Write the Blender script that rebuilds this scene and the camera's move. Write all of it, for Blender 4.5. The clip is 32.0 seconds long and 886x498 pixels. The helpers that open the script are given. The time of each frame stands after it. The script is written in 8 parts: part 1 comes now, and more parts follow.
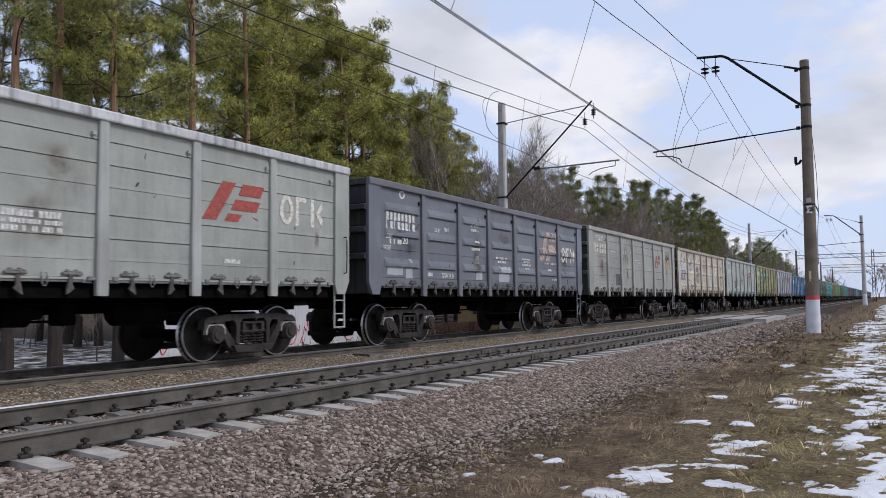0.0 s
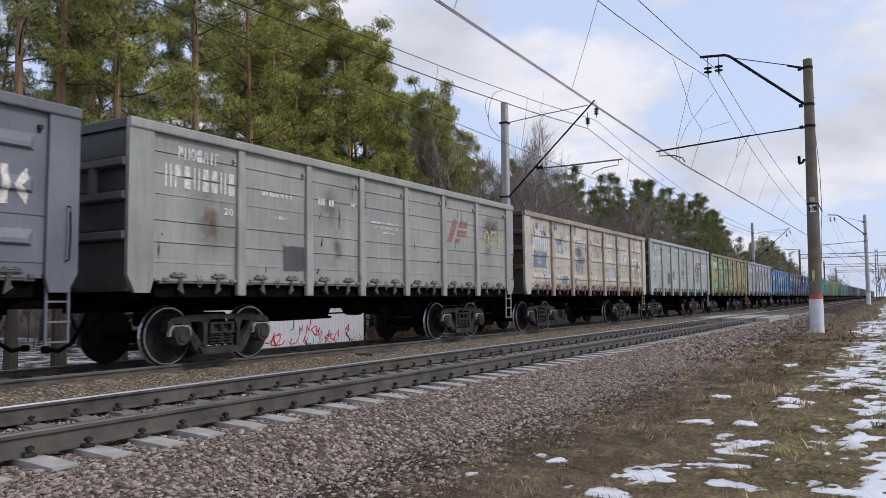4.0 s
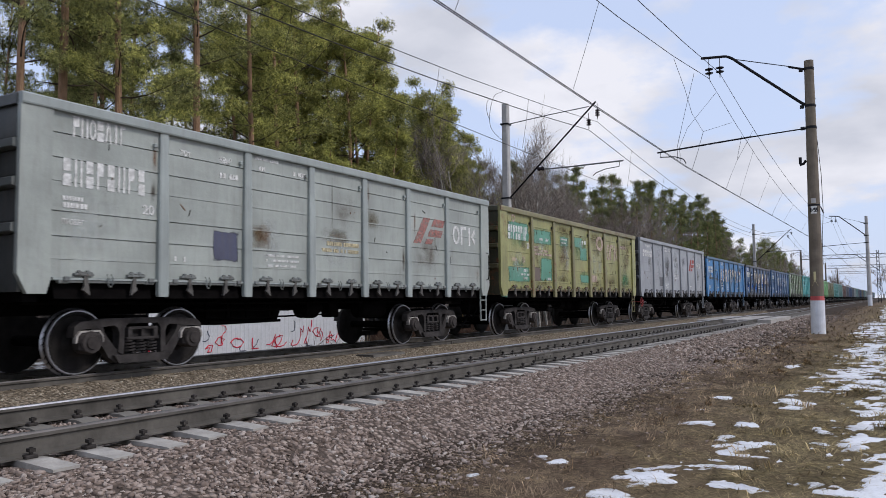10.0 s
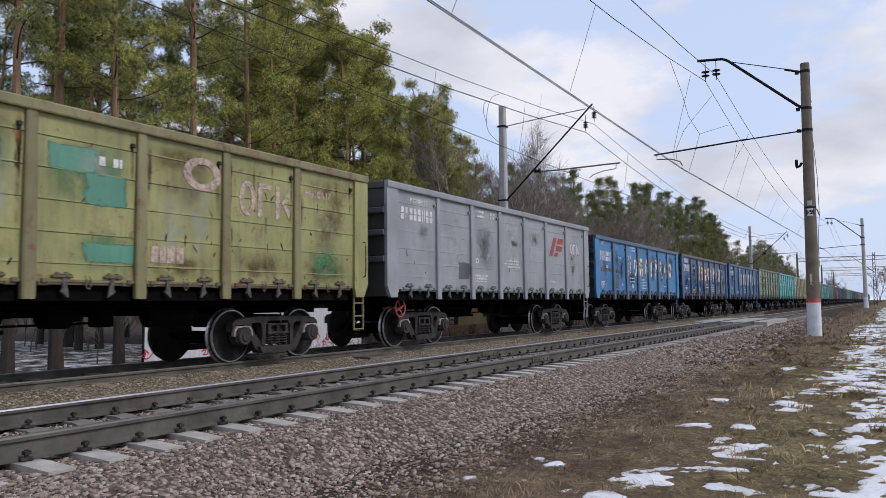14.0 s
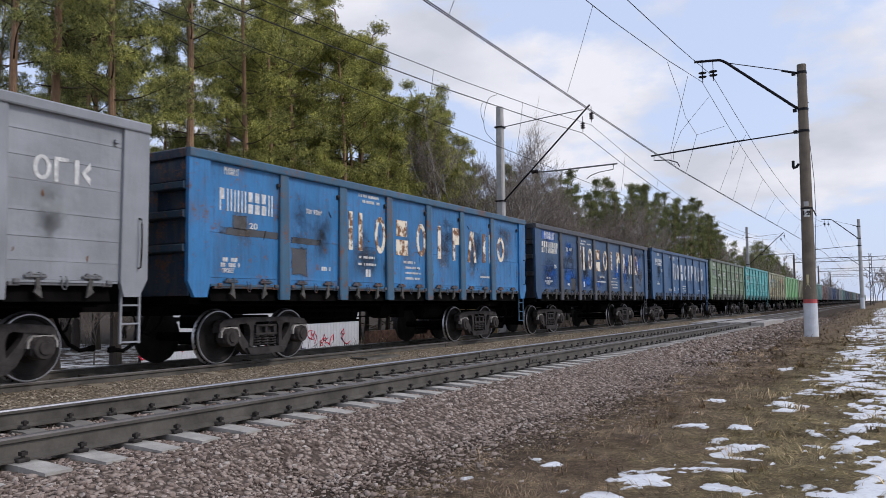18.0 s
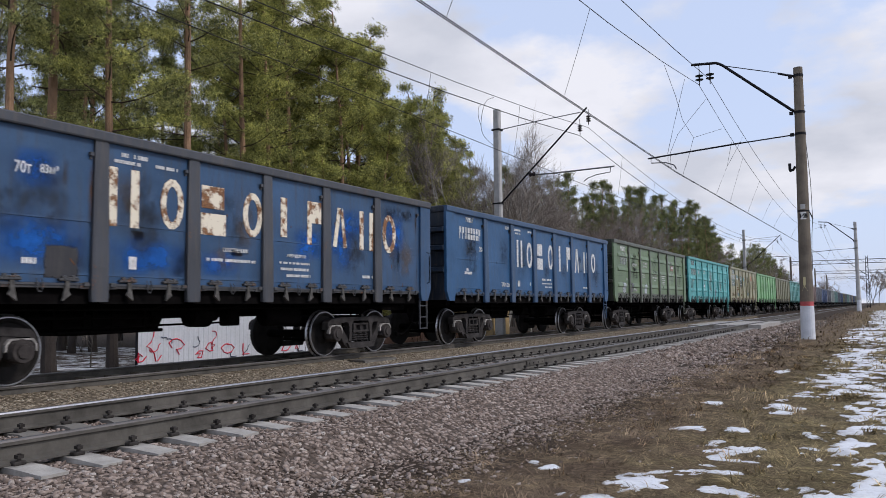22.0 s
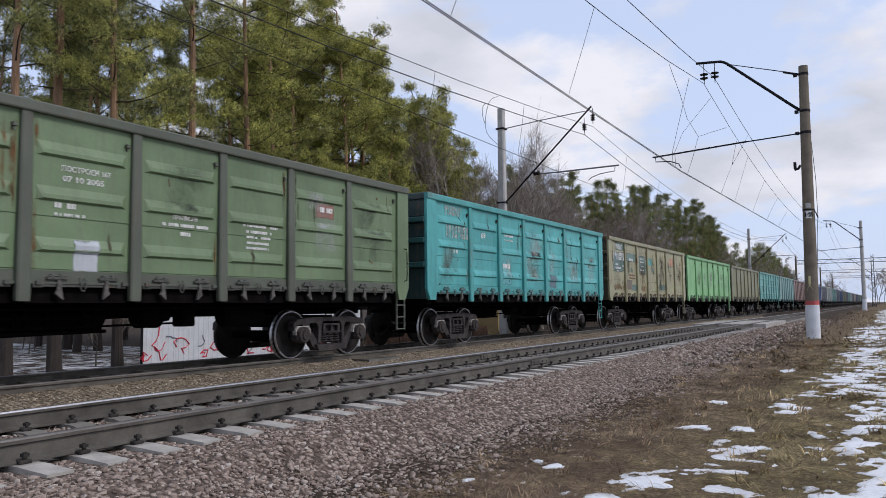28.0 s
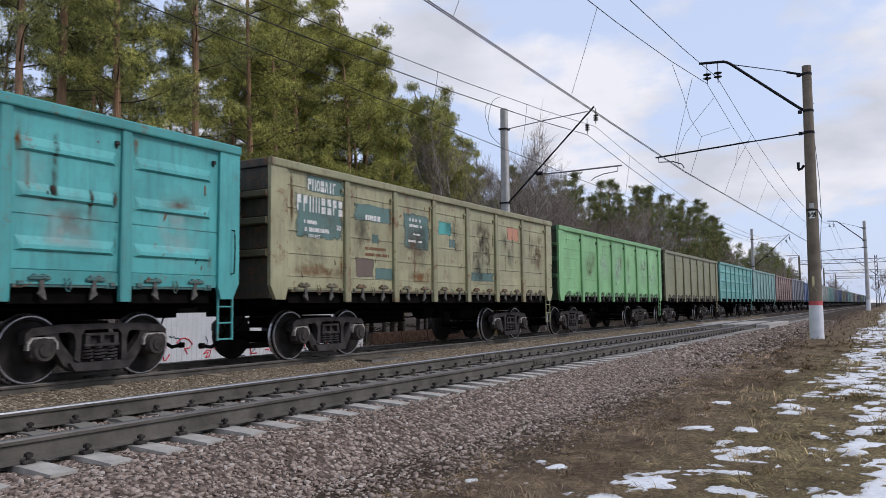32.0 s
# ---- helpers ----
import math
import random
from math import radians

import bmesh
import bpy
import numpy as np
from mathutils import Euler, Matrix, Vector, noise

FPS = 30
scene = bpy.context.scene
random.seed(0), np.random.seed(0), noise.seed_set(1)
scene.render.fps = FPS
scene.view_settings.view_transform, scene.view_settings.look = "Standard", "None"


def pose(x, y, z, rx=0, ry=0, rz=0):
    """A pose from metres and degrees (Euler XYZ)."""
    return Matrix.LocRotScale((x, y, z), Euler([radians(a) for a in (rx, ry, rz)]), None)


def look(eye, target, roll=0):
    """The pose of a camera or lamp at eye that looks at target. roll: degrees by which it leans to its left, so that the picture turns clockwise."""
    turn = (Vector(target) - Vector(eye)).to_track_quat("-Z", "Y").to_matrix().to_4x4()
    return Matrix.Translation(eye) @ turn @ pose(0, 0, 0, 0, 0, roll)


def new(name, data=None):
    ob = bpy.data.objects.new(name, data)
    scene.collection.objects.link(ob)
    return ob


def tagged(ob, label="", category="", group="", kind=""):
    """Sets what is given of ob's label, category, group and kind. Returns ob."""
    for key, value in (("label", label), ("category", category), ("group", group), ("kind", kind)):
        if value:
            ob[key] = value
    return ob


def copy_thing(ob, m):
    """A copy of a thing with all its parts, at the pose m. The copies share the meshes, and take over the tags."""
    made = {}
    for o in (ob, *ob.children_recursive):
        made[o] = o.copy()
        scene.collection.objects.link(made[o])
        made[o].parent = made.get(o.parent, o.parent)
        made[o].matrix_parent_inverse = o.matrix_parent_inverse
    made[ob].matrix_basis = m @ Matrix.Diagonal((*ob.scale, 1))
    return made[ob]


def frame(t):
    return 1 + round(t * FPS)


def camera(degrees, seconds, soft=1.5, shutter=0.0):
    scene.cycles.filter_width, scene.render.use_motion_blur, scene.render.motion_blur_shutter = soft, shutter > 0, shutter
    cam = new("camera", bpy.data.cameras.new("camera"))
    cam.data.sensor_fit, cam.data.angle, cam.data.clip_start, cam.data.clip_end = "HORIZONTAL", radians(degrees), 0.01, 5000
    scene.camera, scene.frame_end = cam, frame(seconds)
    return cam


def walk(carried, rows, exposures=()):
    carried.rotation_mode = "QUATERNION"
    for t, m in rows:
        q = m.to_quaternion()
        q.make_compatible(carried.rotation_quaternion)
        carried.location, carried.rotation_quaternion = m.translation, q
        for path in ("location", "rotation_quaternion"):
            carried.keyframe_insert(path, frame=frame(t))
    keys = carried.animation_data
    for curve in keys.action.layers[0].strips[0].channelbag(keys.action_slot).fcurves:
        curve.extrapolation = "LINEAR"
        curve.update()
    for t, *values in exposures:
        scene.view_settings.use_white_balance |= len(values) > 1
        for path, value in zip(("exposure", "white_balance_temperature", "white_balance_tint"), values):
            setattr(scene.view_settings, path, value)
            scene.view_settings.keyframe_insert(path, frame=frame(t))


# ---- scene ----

# ---- camera: hand-held on the spot, turning by fractions of a degree ----
cam = camera(60.2, 32.0, soft=0.58, shutter=0.2)
EYE = Vector((0.0, 0.0, 0.963))


def aim(yaw, pitch, roll):
    """A camera pose at EYE: yaw to the left of +Y, pitch upwards, roll, in radians."""
    fwd = Vector((-math.sin(yaw) * math.cos(pitch), math.cos(yaw) * math.cos(pitch), math.sin(pitch)))
    right = Vector((math.cos(yaw), math.sin(yaw), 0.0))
    up = right.cross(fwd)
    r2 = right * math.cos(roll) + up * math.sin(roll)
    u2 = up * math.cos(roll) - right * math.sin(roll)
    m = Matrix((r2, u2, -fwd)).transposed().to_4x4()
    m.translation = EYE
    return m


# rows: seconds, then the swing to the left and upwards (1352.5 to the radian)
walk(cam, [(t, aim(0.52655 + a / 1352.5, 0.06816 + b / 1352.5, -0.0105)) for t, a, b in (
    (0, 0.5, -0.1), (0.5, 1.1, -0.5), (1, 2, -1), (1.5, 3.3, -1.4), (2, 4.8, -1.7), (2.5, 5.6, -1.6), (3, 5.7, -1.4), (3.5, 5.6, -1.3), (5.5, 4.4, -0.1), (6, 3.9, 0.4), (6.5, 3.3, 1.2), (7, 3.1, 1.6), (7.5, 3.3, 1.6), (8, 3.8, 1.7), (8.5, 4.4, 1.6), (9, 5, 1.5), (9.5, 6.1, 1.3), (10, 7.3, 1.3), (10.5, 7.8, 1.5), (11, 7.8, 2), (11.5, 8.3, 2.4), (12, 9.7, 2.8), (12.5, 10, 3.4),
    (13, 8.6, 4.2), (13.5, 5.5, 4.8), (14, 1.7, 5), (14.5, -0.5, 5), (16.5, -3.4, 6.2), (17, -3.2, 6.2), (17.5, -3, 6.2), (18, -3, 6.2), (18.5, -2.6, 6.2), (19, -1.9, 6.2), (19.5, -1.5, 6.6), (20, -1.5, 7.3), (20.5, -1.9, 7.7), (21, -3.1, 8.1), (21.5, -5.2, 9.3),
    (22, -7.9, 10.5), (22.5, -10.3, 11), (23, -11.9, 11.1), (23.5, -12.8, 11.1), (24, -13.4, 11), (24.5, -13.2, 10.9), (25, -12.1, 10.6), (25.5, -11.1, 10.3), (27.5, -0.9, 8.4), (28, -0.3, 9), (28.5, 0.1, 9.4), (29, 0.5, 9.4), (29.5, 1.3, 9.7), (30, 2.1, 10), (30.5, 3.2, 9.7), (31, 4.3, 9.4), (31.5, 4.7, 9.5), (32, 4.7, 9.7))],
     exposures=[(0, 0.14, 6420, 14), (32, 0.14, 6420, 14)])

# ---- light: a bright broken overcast, soft sun from behind the viewer ----
world = bpy.data.worlds.new("sky")
scene.world = world
world.use_nodes = True
wn, wl = world.node_tree.nodes, world.node_tree.links
wn.clear()
SUN_EL, SUN_ROT = radians(42), radians(78)
sky = wn.new("ShaderNodeTexSky")
sky.sky_type, sky.sun_disc = "NISHITA", False
sky.sun_elevation, sky.sun_rotation = SUN_EL, SUN_ROT
sky.air_density, sky.dust_density = 1.0, 2.0
bg_sky = wn.new("ShaderNodeBackground")
bg_sky.inputs["Strength"].default_value = 0.15
wl.new(sky.outputs[0], bg_sky.inputs["Color"])
tc = wn.new("ShaderNodeTexCoord")
sep = wn.new("ShaderNodeSeparateXYZ")
wl.new(tc.outputs["Generated"], sep.inputs[0])
# the cloud deck is a plane overhead: direction divided by its height
hz = wn.new("ShaderNodeMath"); hz.operation = "ADD"; hz.inputs[1].default_value = 0.30
wl.new(sep.outputs["Z"], hz.inputs[0])
hm = wn.new("ShaderNodeMath"); hm.operation = "MAXIMUM"; hm.inputs[1].default_value = 0.05
wl.new(hz.outputs[0], hm.inputs[0])
dv = wn.new("ShaderNodeVectorMath"); dv.operation = "DIVIDE"
cmb = wn.new("ShaderNodeCombineXYZ")
for k in range(3):
    wl.new(hm.outputs[0], cmb.inputs[k])
wl.new(tc.outputs["Generated"], dv.inputs[0]); wl.new(cmb.outputs[0], dv.inputs[1])
shift = wn.new("ShaderNodeVectorMath"); shift.operation = "ADD"; shift.inputs[1].default_value = (3.1, 1.7, 0.4)
wl.new(dv.outputs[0], shift.inputs[0])
cl = wn.new("ShaderNodeTexNoise")
cl.inputs["Scale"].default_value, cl.inputs["Detail"].default_value, cl.inputs["Roughness"].default_value = 2.0, 8, 0.55
wl.new(shift.outputs[0], cl.inputs["Vector"])
cr = wn.new("ShaderNodeValToRGB")
cr.color_ramp.elements[0].position, cr.color_ramp.elements[1].position = 0.48, 0.575
wl.new(cl.outputs["Fac"], cr.inputs["Fac"])
cl2 = wn.new("ShaderNodeTexNoise")
cl2.inputs["Scale"].default_value, cl2.inputs["Detail"].default_value = 2.9, 7
wl.new(shift.outputs[0], cl2.inputs["Vector"])
ccol = wn.new("ShaderNodeValToRGB")
ccol.color_ramp.elements[0].position, ccol.color_ramp.elements[0].color = 0.36, (0.60, 0.635, 0.705, 1)
ccol.color_ramp.elements[1].position, ccol.color_ramp.elements[1].color = 0.62, (0.84, 0.86, 0.91, 1)
wl.new(cl2.outputs["Fac"], ccol.inputs["Fac"])
bg_cl = wn.new("ShaderNodeBackground")
bg_cl.inputs["Strength"].default_value = 0.91
wl.new(ccol.outputs["Color"], bg_cl.inputs["Color"])
bg_blue = wn.new("ShaderNodeBackground")          # thin high haze between the clouds
bg_blue.inputs["Color"].default_value, bg_blue.inputs["Strength"].default_value = (0.60, 0.71, 0.93, 1), 0.95
add = wn.new("ShaderNodeMixShader"); add.inputs[0].default_value = 0.8
wl.new(bg_sky.outputs[0], add.inputs[1]); wl.new(bg_blue.outputs[0], add.inputs[2])
mixw = wn.new("ShaderNodeMixShader")
wl.new(cr.outputs["Color"], mixw.inputs[0]); wl.new(add.outputs[0], mixw.inputs[1]); wl.new(bg_cl.outputs[0], mixw.inputs[2])
wout = wn.new("ShaderNodeOutputWorld")
wl.new(mixw.outputs[0], wout.inputs[0])

sun = new("sun", bpy.data.lights.new("sun", "SUN"))
sun.data.energy, sun.data.angle, sun.data.color = 1.55, radians(12), (1.0, 0.955, 0.885)
sun.matrix_world = look((15, 3, 13.8), (0, 0, 0))

# ---- materials ----
def nodes_of(name):
    m = bpy.data.materials.new(name)
    m.use_nodes = True
    return m, m.node_tree.nodes, m.node_tree.links, m.node_tree.nodes["Principled BSDF"]


def coords(N, L, scale=(1, 1, 1), jitter=True):
    """Object coordinates in metres, shifted for each object so that repeats differ."""
    tc = N.new("ShaderNodeTexCoord")
    mp = N.new("ShaderNodeMapping")
    mp.inputs["Scale"].default_value = scale
    L.new(tc.outputs["Object"], mp.inputs["Vector"])
    if jitter:
        oi = N.new("ShaderNodeObjectInfo")
        ml = N.new("ShaderNodeMath"); ml.operation = "MULTIPLY"; ml.inputs[1].default_value = 37.0
        L.new(oi.outputs["Random"], ml.inputs[0])
        cb = N.new("ShaderNodeCombineXYZ")
        for k in range(3):
            L.new(ml.outputs[0], cb.inputs[k])
        L.new(cb.outputs[0], mp.inputs["Location"])
    return mp.outputs[0]


def noise_of(N, L, vec, scale, detail=4, rough=0.55):
    n = N.new("ShaderNodeTexNoise")
    n.inputs["Scale"].default_value, n.inputs["Detail"].default_value, n.inputs["Roughness"].default_value = scale, detail, rough
    L.new(vec, n.inputs["Vector"])
    return n.outputs["Fac"]


def ramp(N, L, fac, stops):
    r = N.new("ShaderNodeValToRGB")
    while len(r.color_ramp.elements) < len(stops):
        r.color_ramp.elements.new(0.5)
    for e, (p, c) in zip(r.color_ramp.elements, stops):
        e.position, e.color = p, (*c, 1) if len(c) == 3 else c
    L.new(fac, r.inputs["Fac"])
    return r.outputs["Color"]


def mixc(N, L, fac, a, b, mode="MIX"):
    m = N.new("ShaderNodeMix")
    m.data_type, m.blend_type = "RGBA", mode
    for sock, v in ((m.inputs[0], fac), (m.inputs[6], a), (m.inputs[7], b)):
        if isinstance(v, (int, float)):
            sock.default_value = v
        elif isinstance(v, tuple):
            sock.default_value = (*v, 1)
        else:
            L.new(v, sock)
    return m.outputs[2]


def bump(N, L, P, height, strength, dist):
    b = N.new("ShaderNodeBump")
    b.inputs["Strength"].default_value, b.inputs["Distance"].default_value = strength, dist
    L.new(height, b.inputs["Height"])
    L.new(b.outputs[0], P.inputs["Normal"])


def plain(name, col, rough=0.6, metal=0.0, vary=0.25, scale=6.0, bmp=0.15, dist=0.01):
    """A surface of one colour with grain and stains at two scales."""
    m, N, L, P = nodes_of(name)
    v = coords(N, L)
    big, fine = noise_of(N, L, v, scale, 5), noise_of(N, L, v, scale * 9, 3)
    dark, light = tuple(c * (1 - vary) for c in col), tuple(min(1, c * (1 + vary)) for c in col)
    a = ramp(N, L, big, [(0.3, dark), (0.7, light)])
    g = ramp(N, L, fine, [(0.3, (0.8, 0.8, 0.8)), (0.7, (1, 1, 1))])
    L.new(mixc(N, L, 0.6, a, g, "MULTIPLY"), P.inputs["Base Color"])
    P.inputs["Roughness"].default_value, P.inputs["Metallic"].default_value = rough, metal
    P.inputs["Specular IOR Level"].default_value = 0.08 if max(col) < 0.13 else 0.25
    bump(N, L, P, fine, bmp, dist)
    return m


def wagon_paint(name, col, rust=0.3, rough=0.55, fade=0.18, grime=(0.10, 0.085, 0.07), dirty=0.4):
    """Weathered steel paint: faded blotches, vertical dirt runs, rust spots and scratches."""
    m, N, L, P = nodes_of(name)
    v = coords(N, L)
    vs = coords(N, L, (3.0, 3.0, 0.35))
    big, mid = noise_of(N, L, v, 0.9, 5), noise_of(N, L, v, 5.0, 6, 0.62)
    runs, fine = noise_of(N, L, vs, 3.2, 6, 0.65), noise_of(N, L, v, 28.0, 4, 0.6)
    base = ramp(N, L, big, [(0.3, tuple(c * (1 - fade) for c in col)), (0.7, tuple(min(0.9, c * (1 + fade) + 0.012) for c in col))])
    base = mixc(N, L, ramp(N, L, runs, [(0.48, (0, 0, 0)), (0.78, (dirty, dirty, dirty))]), base, grime)
    base = mixc(N, L, ramp(N, L, mid, [(0.55, (0, 0, 0)), (0.8, (0.35 * dirty, 0.35 * dirty, 0.35 * dirty))]), base, tuple(c * 0.45 for c in grime))
    blot = noise_of(N, L, coords(N, L, (1.0, 1.0, 0.6)), 1.9, 7, 0.68)
    k = min(0.75, rust)
    base = mixc(N, L, ramp(N, L, blot, [(0.66 - 0.16 * rust, (0, 0, 0)), (0.78 - 0.10 * rust, (k, k, k))]), base, (0.135, 0.078, 0.045))
    t = 0.80 - 0.30 * rust
    sp = N.new("ShaderNodeMath"); sp.operation = "MULTIPLY_ADD"; sp.inputs[1].default_value, sp.inputs[2].default_value = 0.45, 0.0
    L.new(fine, sp.inputs[0])
    ad = N.new("ShaderNodeMath"); ad.operation = "MULTIPLY_ADD"; ad.inputs[1].default_value = 0.65
    L.new(mid, ad.inputs[0]); L.new(sp.outputs[0], ad.inputs[2])
    cl = N.new("ShaderNodeMath"); cl.operation = "MULTIPLY_ADD"; cl.inputs[1].default_value = 0.30     # rust comes in clusters
    L.new(blot, cl.inputs[0]); L.new(ad.outputs[0], cl.inputs[2])
    sb = N.new("ShaderNodeMath"); sb.operation = "SUBTRACT"; sb.inputs[1].default_value = 0.165
    L.new(cl.outputs[0], sb.inputs[0])
    rmask = ramp(N, L, sb.outputs[0], [(t - 0.03, (0, 0, 0)), (t + 0.05, (0.85, 0.85, 0.85))])
    rcol = ramp(N, L, fine, [(0.3, (0.07, 0.028, 0.014)), (0.7, (0.21, 0.085, 0.035))])
    L.new(mixc(N, L, rmask, base, rcol), P.inputs["Base Color"])
    P.inputs["Roughness"].default_value = rough - 0.08
    P.inputs["Specular IOR Level"].default_value = 0.45
    dents = N.new("ShaderNodeMath"); dents.operation = "MULTIPLY_ADD"; dents.inputs[1].default_value = 3.0
    L.new(big, dents.inputs[0]); L.new(mid, dents.inputs[2])
    bump(N, L, P, dents.outputs[0], 0.16, 0.05)
    return m


def lettering(name, col, wear=0.35):
    """Stencil paint, worn through in spots."""
    m, N, L, P = nodes_of(name)
    v = coords(N, L)
    n = noise_of(N, L, v, 16.0, 5, 0.65)
    k = 1 - wear * 0.6
    L.new(ramp(N, L, n, [(0.35, tuple(c * k * 0.75 for c in col)), (0.6, col)]), P.inputs["Base Color"])
    P.inputs["Roughness"].default_value = 0.7
    worn = ramp(N, L, noise_of(N, L, v, 9.0, 7, 0.72), [(0.36, (1 - wear,) * 3), (0.56, (1 - 0.25 * wear,) * 3)])
    L.new(worn, P.inputs["Alpha"])
    return m


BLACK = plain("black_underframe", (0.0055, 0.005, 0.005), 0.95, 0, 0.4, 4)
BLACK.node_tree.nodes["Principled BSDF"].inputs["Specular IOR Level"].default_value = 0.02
CLAW = plain("worn_claw_steel", (0.105, 0.100, 0.093), 0.6, 0.0, 0.45, 12, 0.2)
BOGIE = plain("bogie_steel", (0.045, 0.041, 0.040), 0.65, 0.0, 0.5, 5, 0.4)
TREAD = plain("worn_wheel_tread", (0.42, 0.42, 0.44), 0.32, 0.9, 0.2, 10)
WHEEL = plain("dusty_wheel_steel", (0.024, 0.022, 0.021), 0.65, 0.0, 0.4, 4)
BOXES = plain("axle_box_grey", (0.050, 0.044, 0.042), 0.6, 0.0, 0.4, 7)
ADAPT = plain("worn_pale_adapter", (0.34, 0.32, 0.30), 0.6, 0.1, 0.5, 9)
RUSTY = plain("rusted_steel", (0.095, 0.056, 0.040), 0.8, 0.1, 0.5, 7, 0.3)
RAILSIDE = plain("rail_brown_steel", (0.118, 0.109, 0.096), 0.6, 0.25, 0.35, 3, 0.2)
RAILTOP = plain("rail_polished_head", (0.40, 0.40, 0.42), 0.38, 1.0, 0.10, 5)
RAILDULL = plain("rail_dull_head", (0.135, 0.125, 0.120), 0.5, 0.4, 0.2, 5)
CONCRETE = plain("sleeper_concrete", (0.36, 0.34, 0.315), 0.85, 0, 0.22, 5, 0.35)
FASTEN = plain("oiled_fastening", (0.045, 0.040, 0.037), 0.6, 0.2, 0.5, 12)
POLE_CONC = plain("pole_concrete_dark", (0.165, 0.138, 0.108), 0.85, 0, 0.22, 2.5, 0.3)
POLE_PALE = plain("pole_concrete_pale", (0.42, 0.41, 0.40), 0.85, 0, 0.15, 2.5, 0.3)
WHITEWASH = plain("whitewash", (0.66, 0.68, 0.72), 0.8, 0, 0.1, 4, 0.2)
REDBAND = plain("red_band_paint", (0.50, 0.10, 0.10), 0.7, 0, 0.25, 8)
SIGNWHITE = plain("sign_white_enamel", (0.72, 0.72, 0.70), 0.5, 0, 0.08, 8)
SIGNINK = plain("sign_black_ink", (0.03, 0.03, 0.03), 0.6, 0, 0.1, 8)
SIGNYEL = plain("sign_yellow_paint", (0.62, 0.55, 0.30), 0.6, 0, 0.1, 8)
GALV = plain("dark_galvanised_steel", (0.020, 0.020, 0.023), 0.55, 0.2, 0.3, 6)
GALVPALE = plain("weathered_galvanised_steel", (0.17, 0.17, 0.175), 0.55, 0.4, 0.25, 6)
PORCELAIN = plain("brown_glazed_insulator", (0.030, 0.024, 0.026), 0.25, 0, 0.2, 6)
WIRE = plain("copper_wire_weathered", (0.040, 0.038, 0.038), 0.6, 0.3, 0.2, 3)

# ---- mesh helpers ----
def part(name, data, material, parent=None, label="", loc=(0, 0, 0), rot=None):
    """Links a bmesh or a shared mesh as one object, under a thing or a part."""
    if isinstance(data, bmesh.types.BMesh):
        me = bpy.data.meshes.new(name)
        data.to_mesh(me)
        data.free()
    else:
        me = data
    if not me.materials:
        me.materials.append(material)
    ob = new(name, me)
    if me.materials[0] is not material:
        ob.material_slots[0].link = "OBJECT"
        ob.material_slots[0].material = material
    ob.location = loc
    if rot:
        ob.rotation_euler = rot
    ob.parent = parent
    if label:
        ob["label"] = label
    return ob


def mesh_of(name, bm, smooth=False):
    me = bpy.data.meshes.new(name)
    bm.to_mesh(me)
    bm.free()
    if smooth:
        for p in me.polygons:
            p.use_smooth = True
    return me


def box(bm, x0, x1, y0, y1, z0, z1, bevel=0.0):
    """A box, optionally with chamfered edges."""
    vs = [bm.verts.new((x, y, z)) for x in (x0, x1) for y in (y0, y1) for z in (z0, z1)]
    fs = [bm.faces.new([vs[i] for i in q]) for q in ((0, 1, 3, 2), (4, 6, 7, 5), (0, 4, 5, 1), (2, 3, 7, 6), (0, 2, 6, 4), (1, 5, 7, 3))]
    if bevel:
        es = list({e for f in fs for e in f.edges})
        bmesh.ops.bevel(bm, geom=es, offset=bevel, segments=1, affect="EDGES")


def prism(bm, outline, axis, a, b):
    """Extrudes a closed outline of pairs along x, y or z from a to b."""
    def at(p, d):
        return {"x": (d, p[0], p[1]), "y": (p[0], d, p[1]), "z": (p[0], p[1], d)}[axis]
    lo, hi = [bm.verts.new(at(p, a)) for p in outline], [bm.verts.new(at(p, b)) for p in outline]
    n = len(outline)
    bm.faces.new(lo)
    bm.faces.new(hi[::-1])
    for i in range(n):
        bm.faces.new((lo[i], hi[i], hi[(i + 1) % n], lo[(i + 1) % n]))


def tube(bm, pts, radii, sides=8, cap=True):
    """A round tube through the points."""
    pts = [Vector(p) for p in pts]
    if isinstance(radii, (int, float)):
        radii = [radii] * len(pts)
    rings = []
    for i, p in enumerate(pts):
        d = (pts[min(i + 1, len(pts) - 1)] - pts[max(i - 1, 0)]).normalized()
        a = d.orthogonal().normalized() if abs(d.z) > 0.95 else Vector((0, 0, 1)).cross(d).normalized()
        b = d.cross(a)
        rings.append([bm.verts.new(p + radii[i] * (math.cos(6.28319 * k / sides) * a + math.sin(6.28319 * k / sides) * b)) for k in range(sides)])
    for r0, r1 in zip(rings, rings[1:]):
        for k in range(sides):
            bm.faces.new((r0[k], r0[(k + 1) % sides], r1[(k + 1) % sides], r1[k]))
    if cap:
        bm.faces.new(rings[0][::-1])
        bm.faces.new(rings[-1])


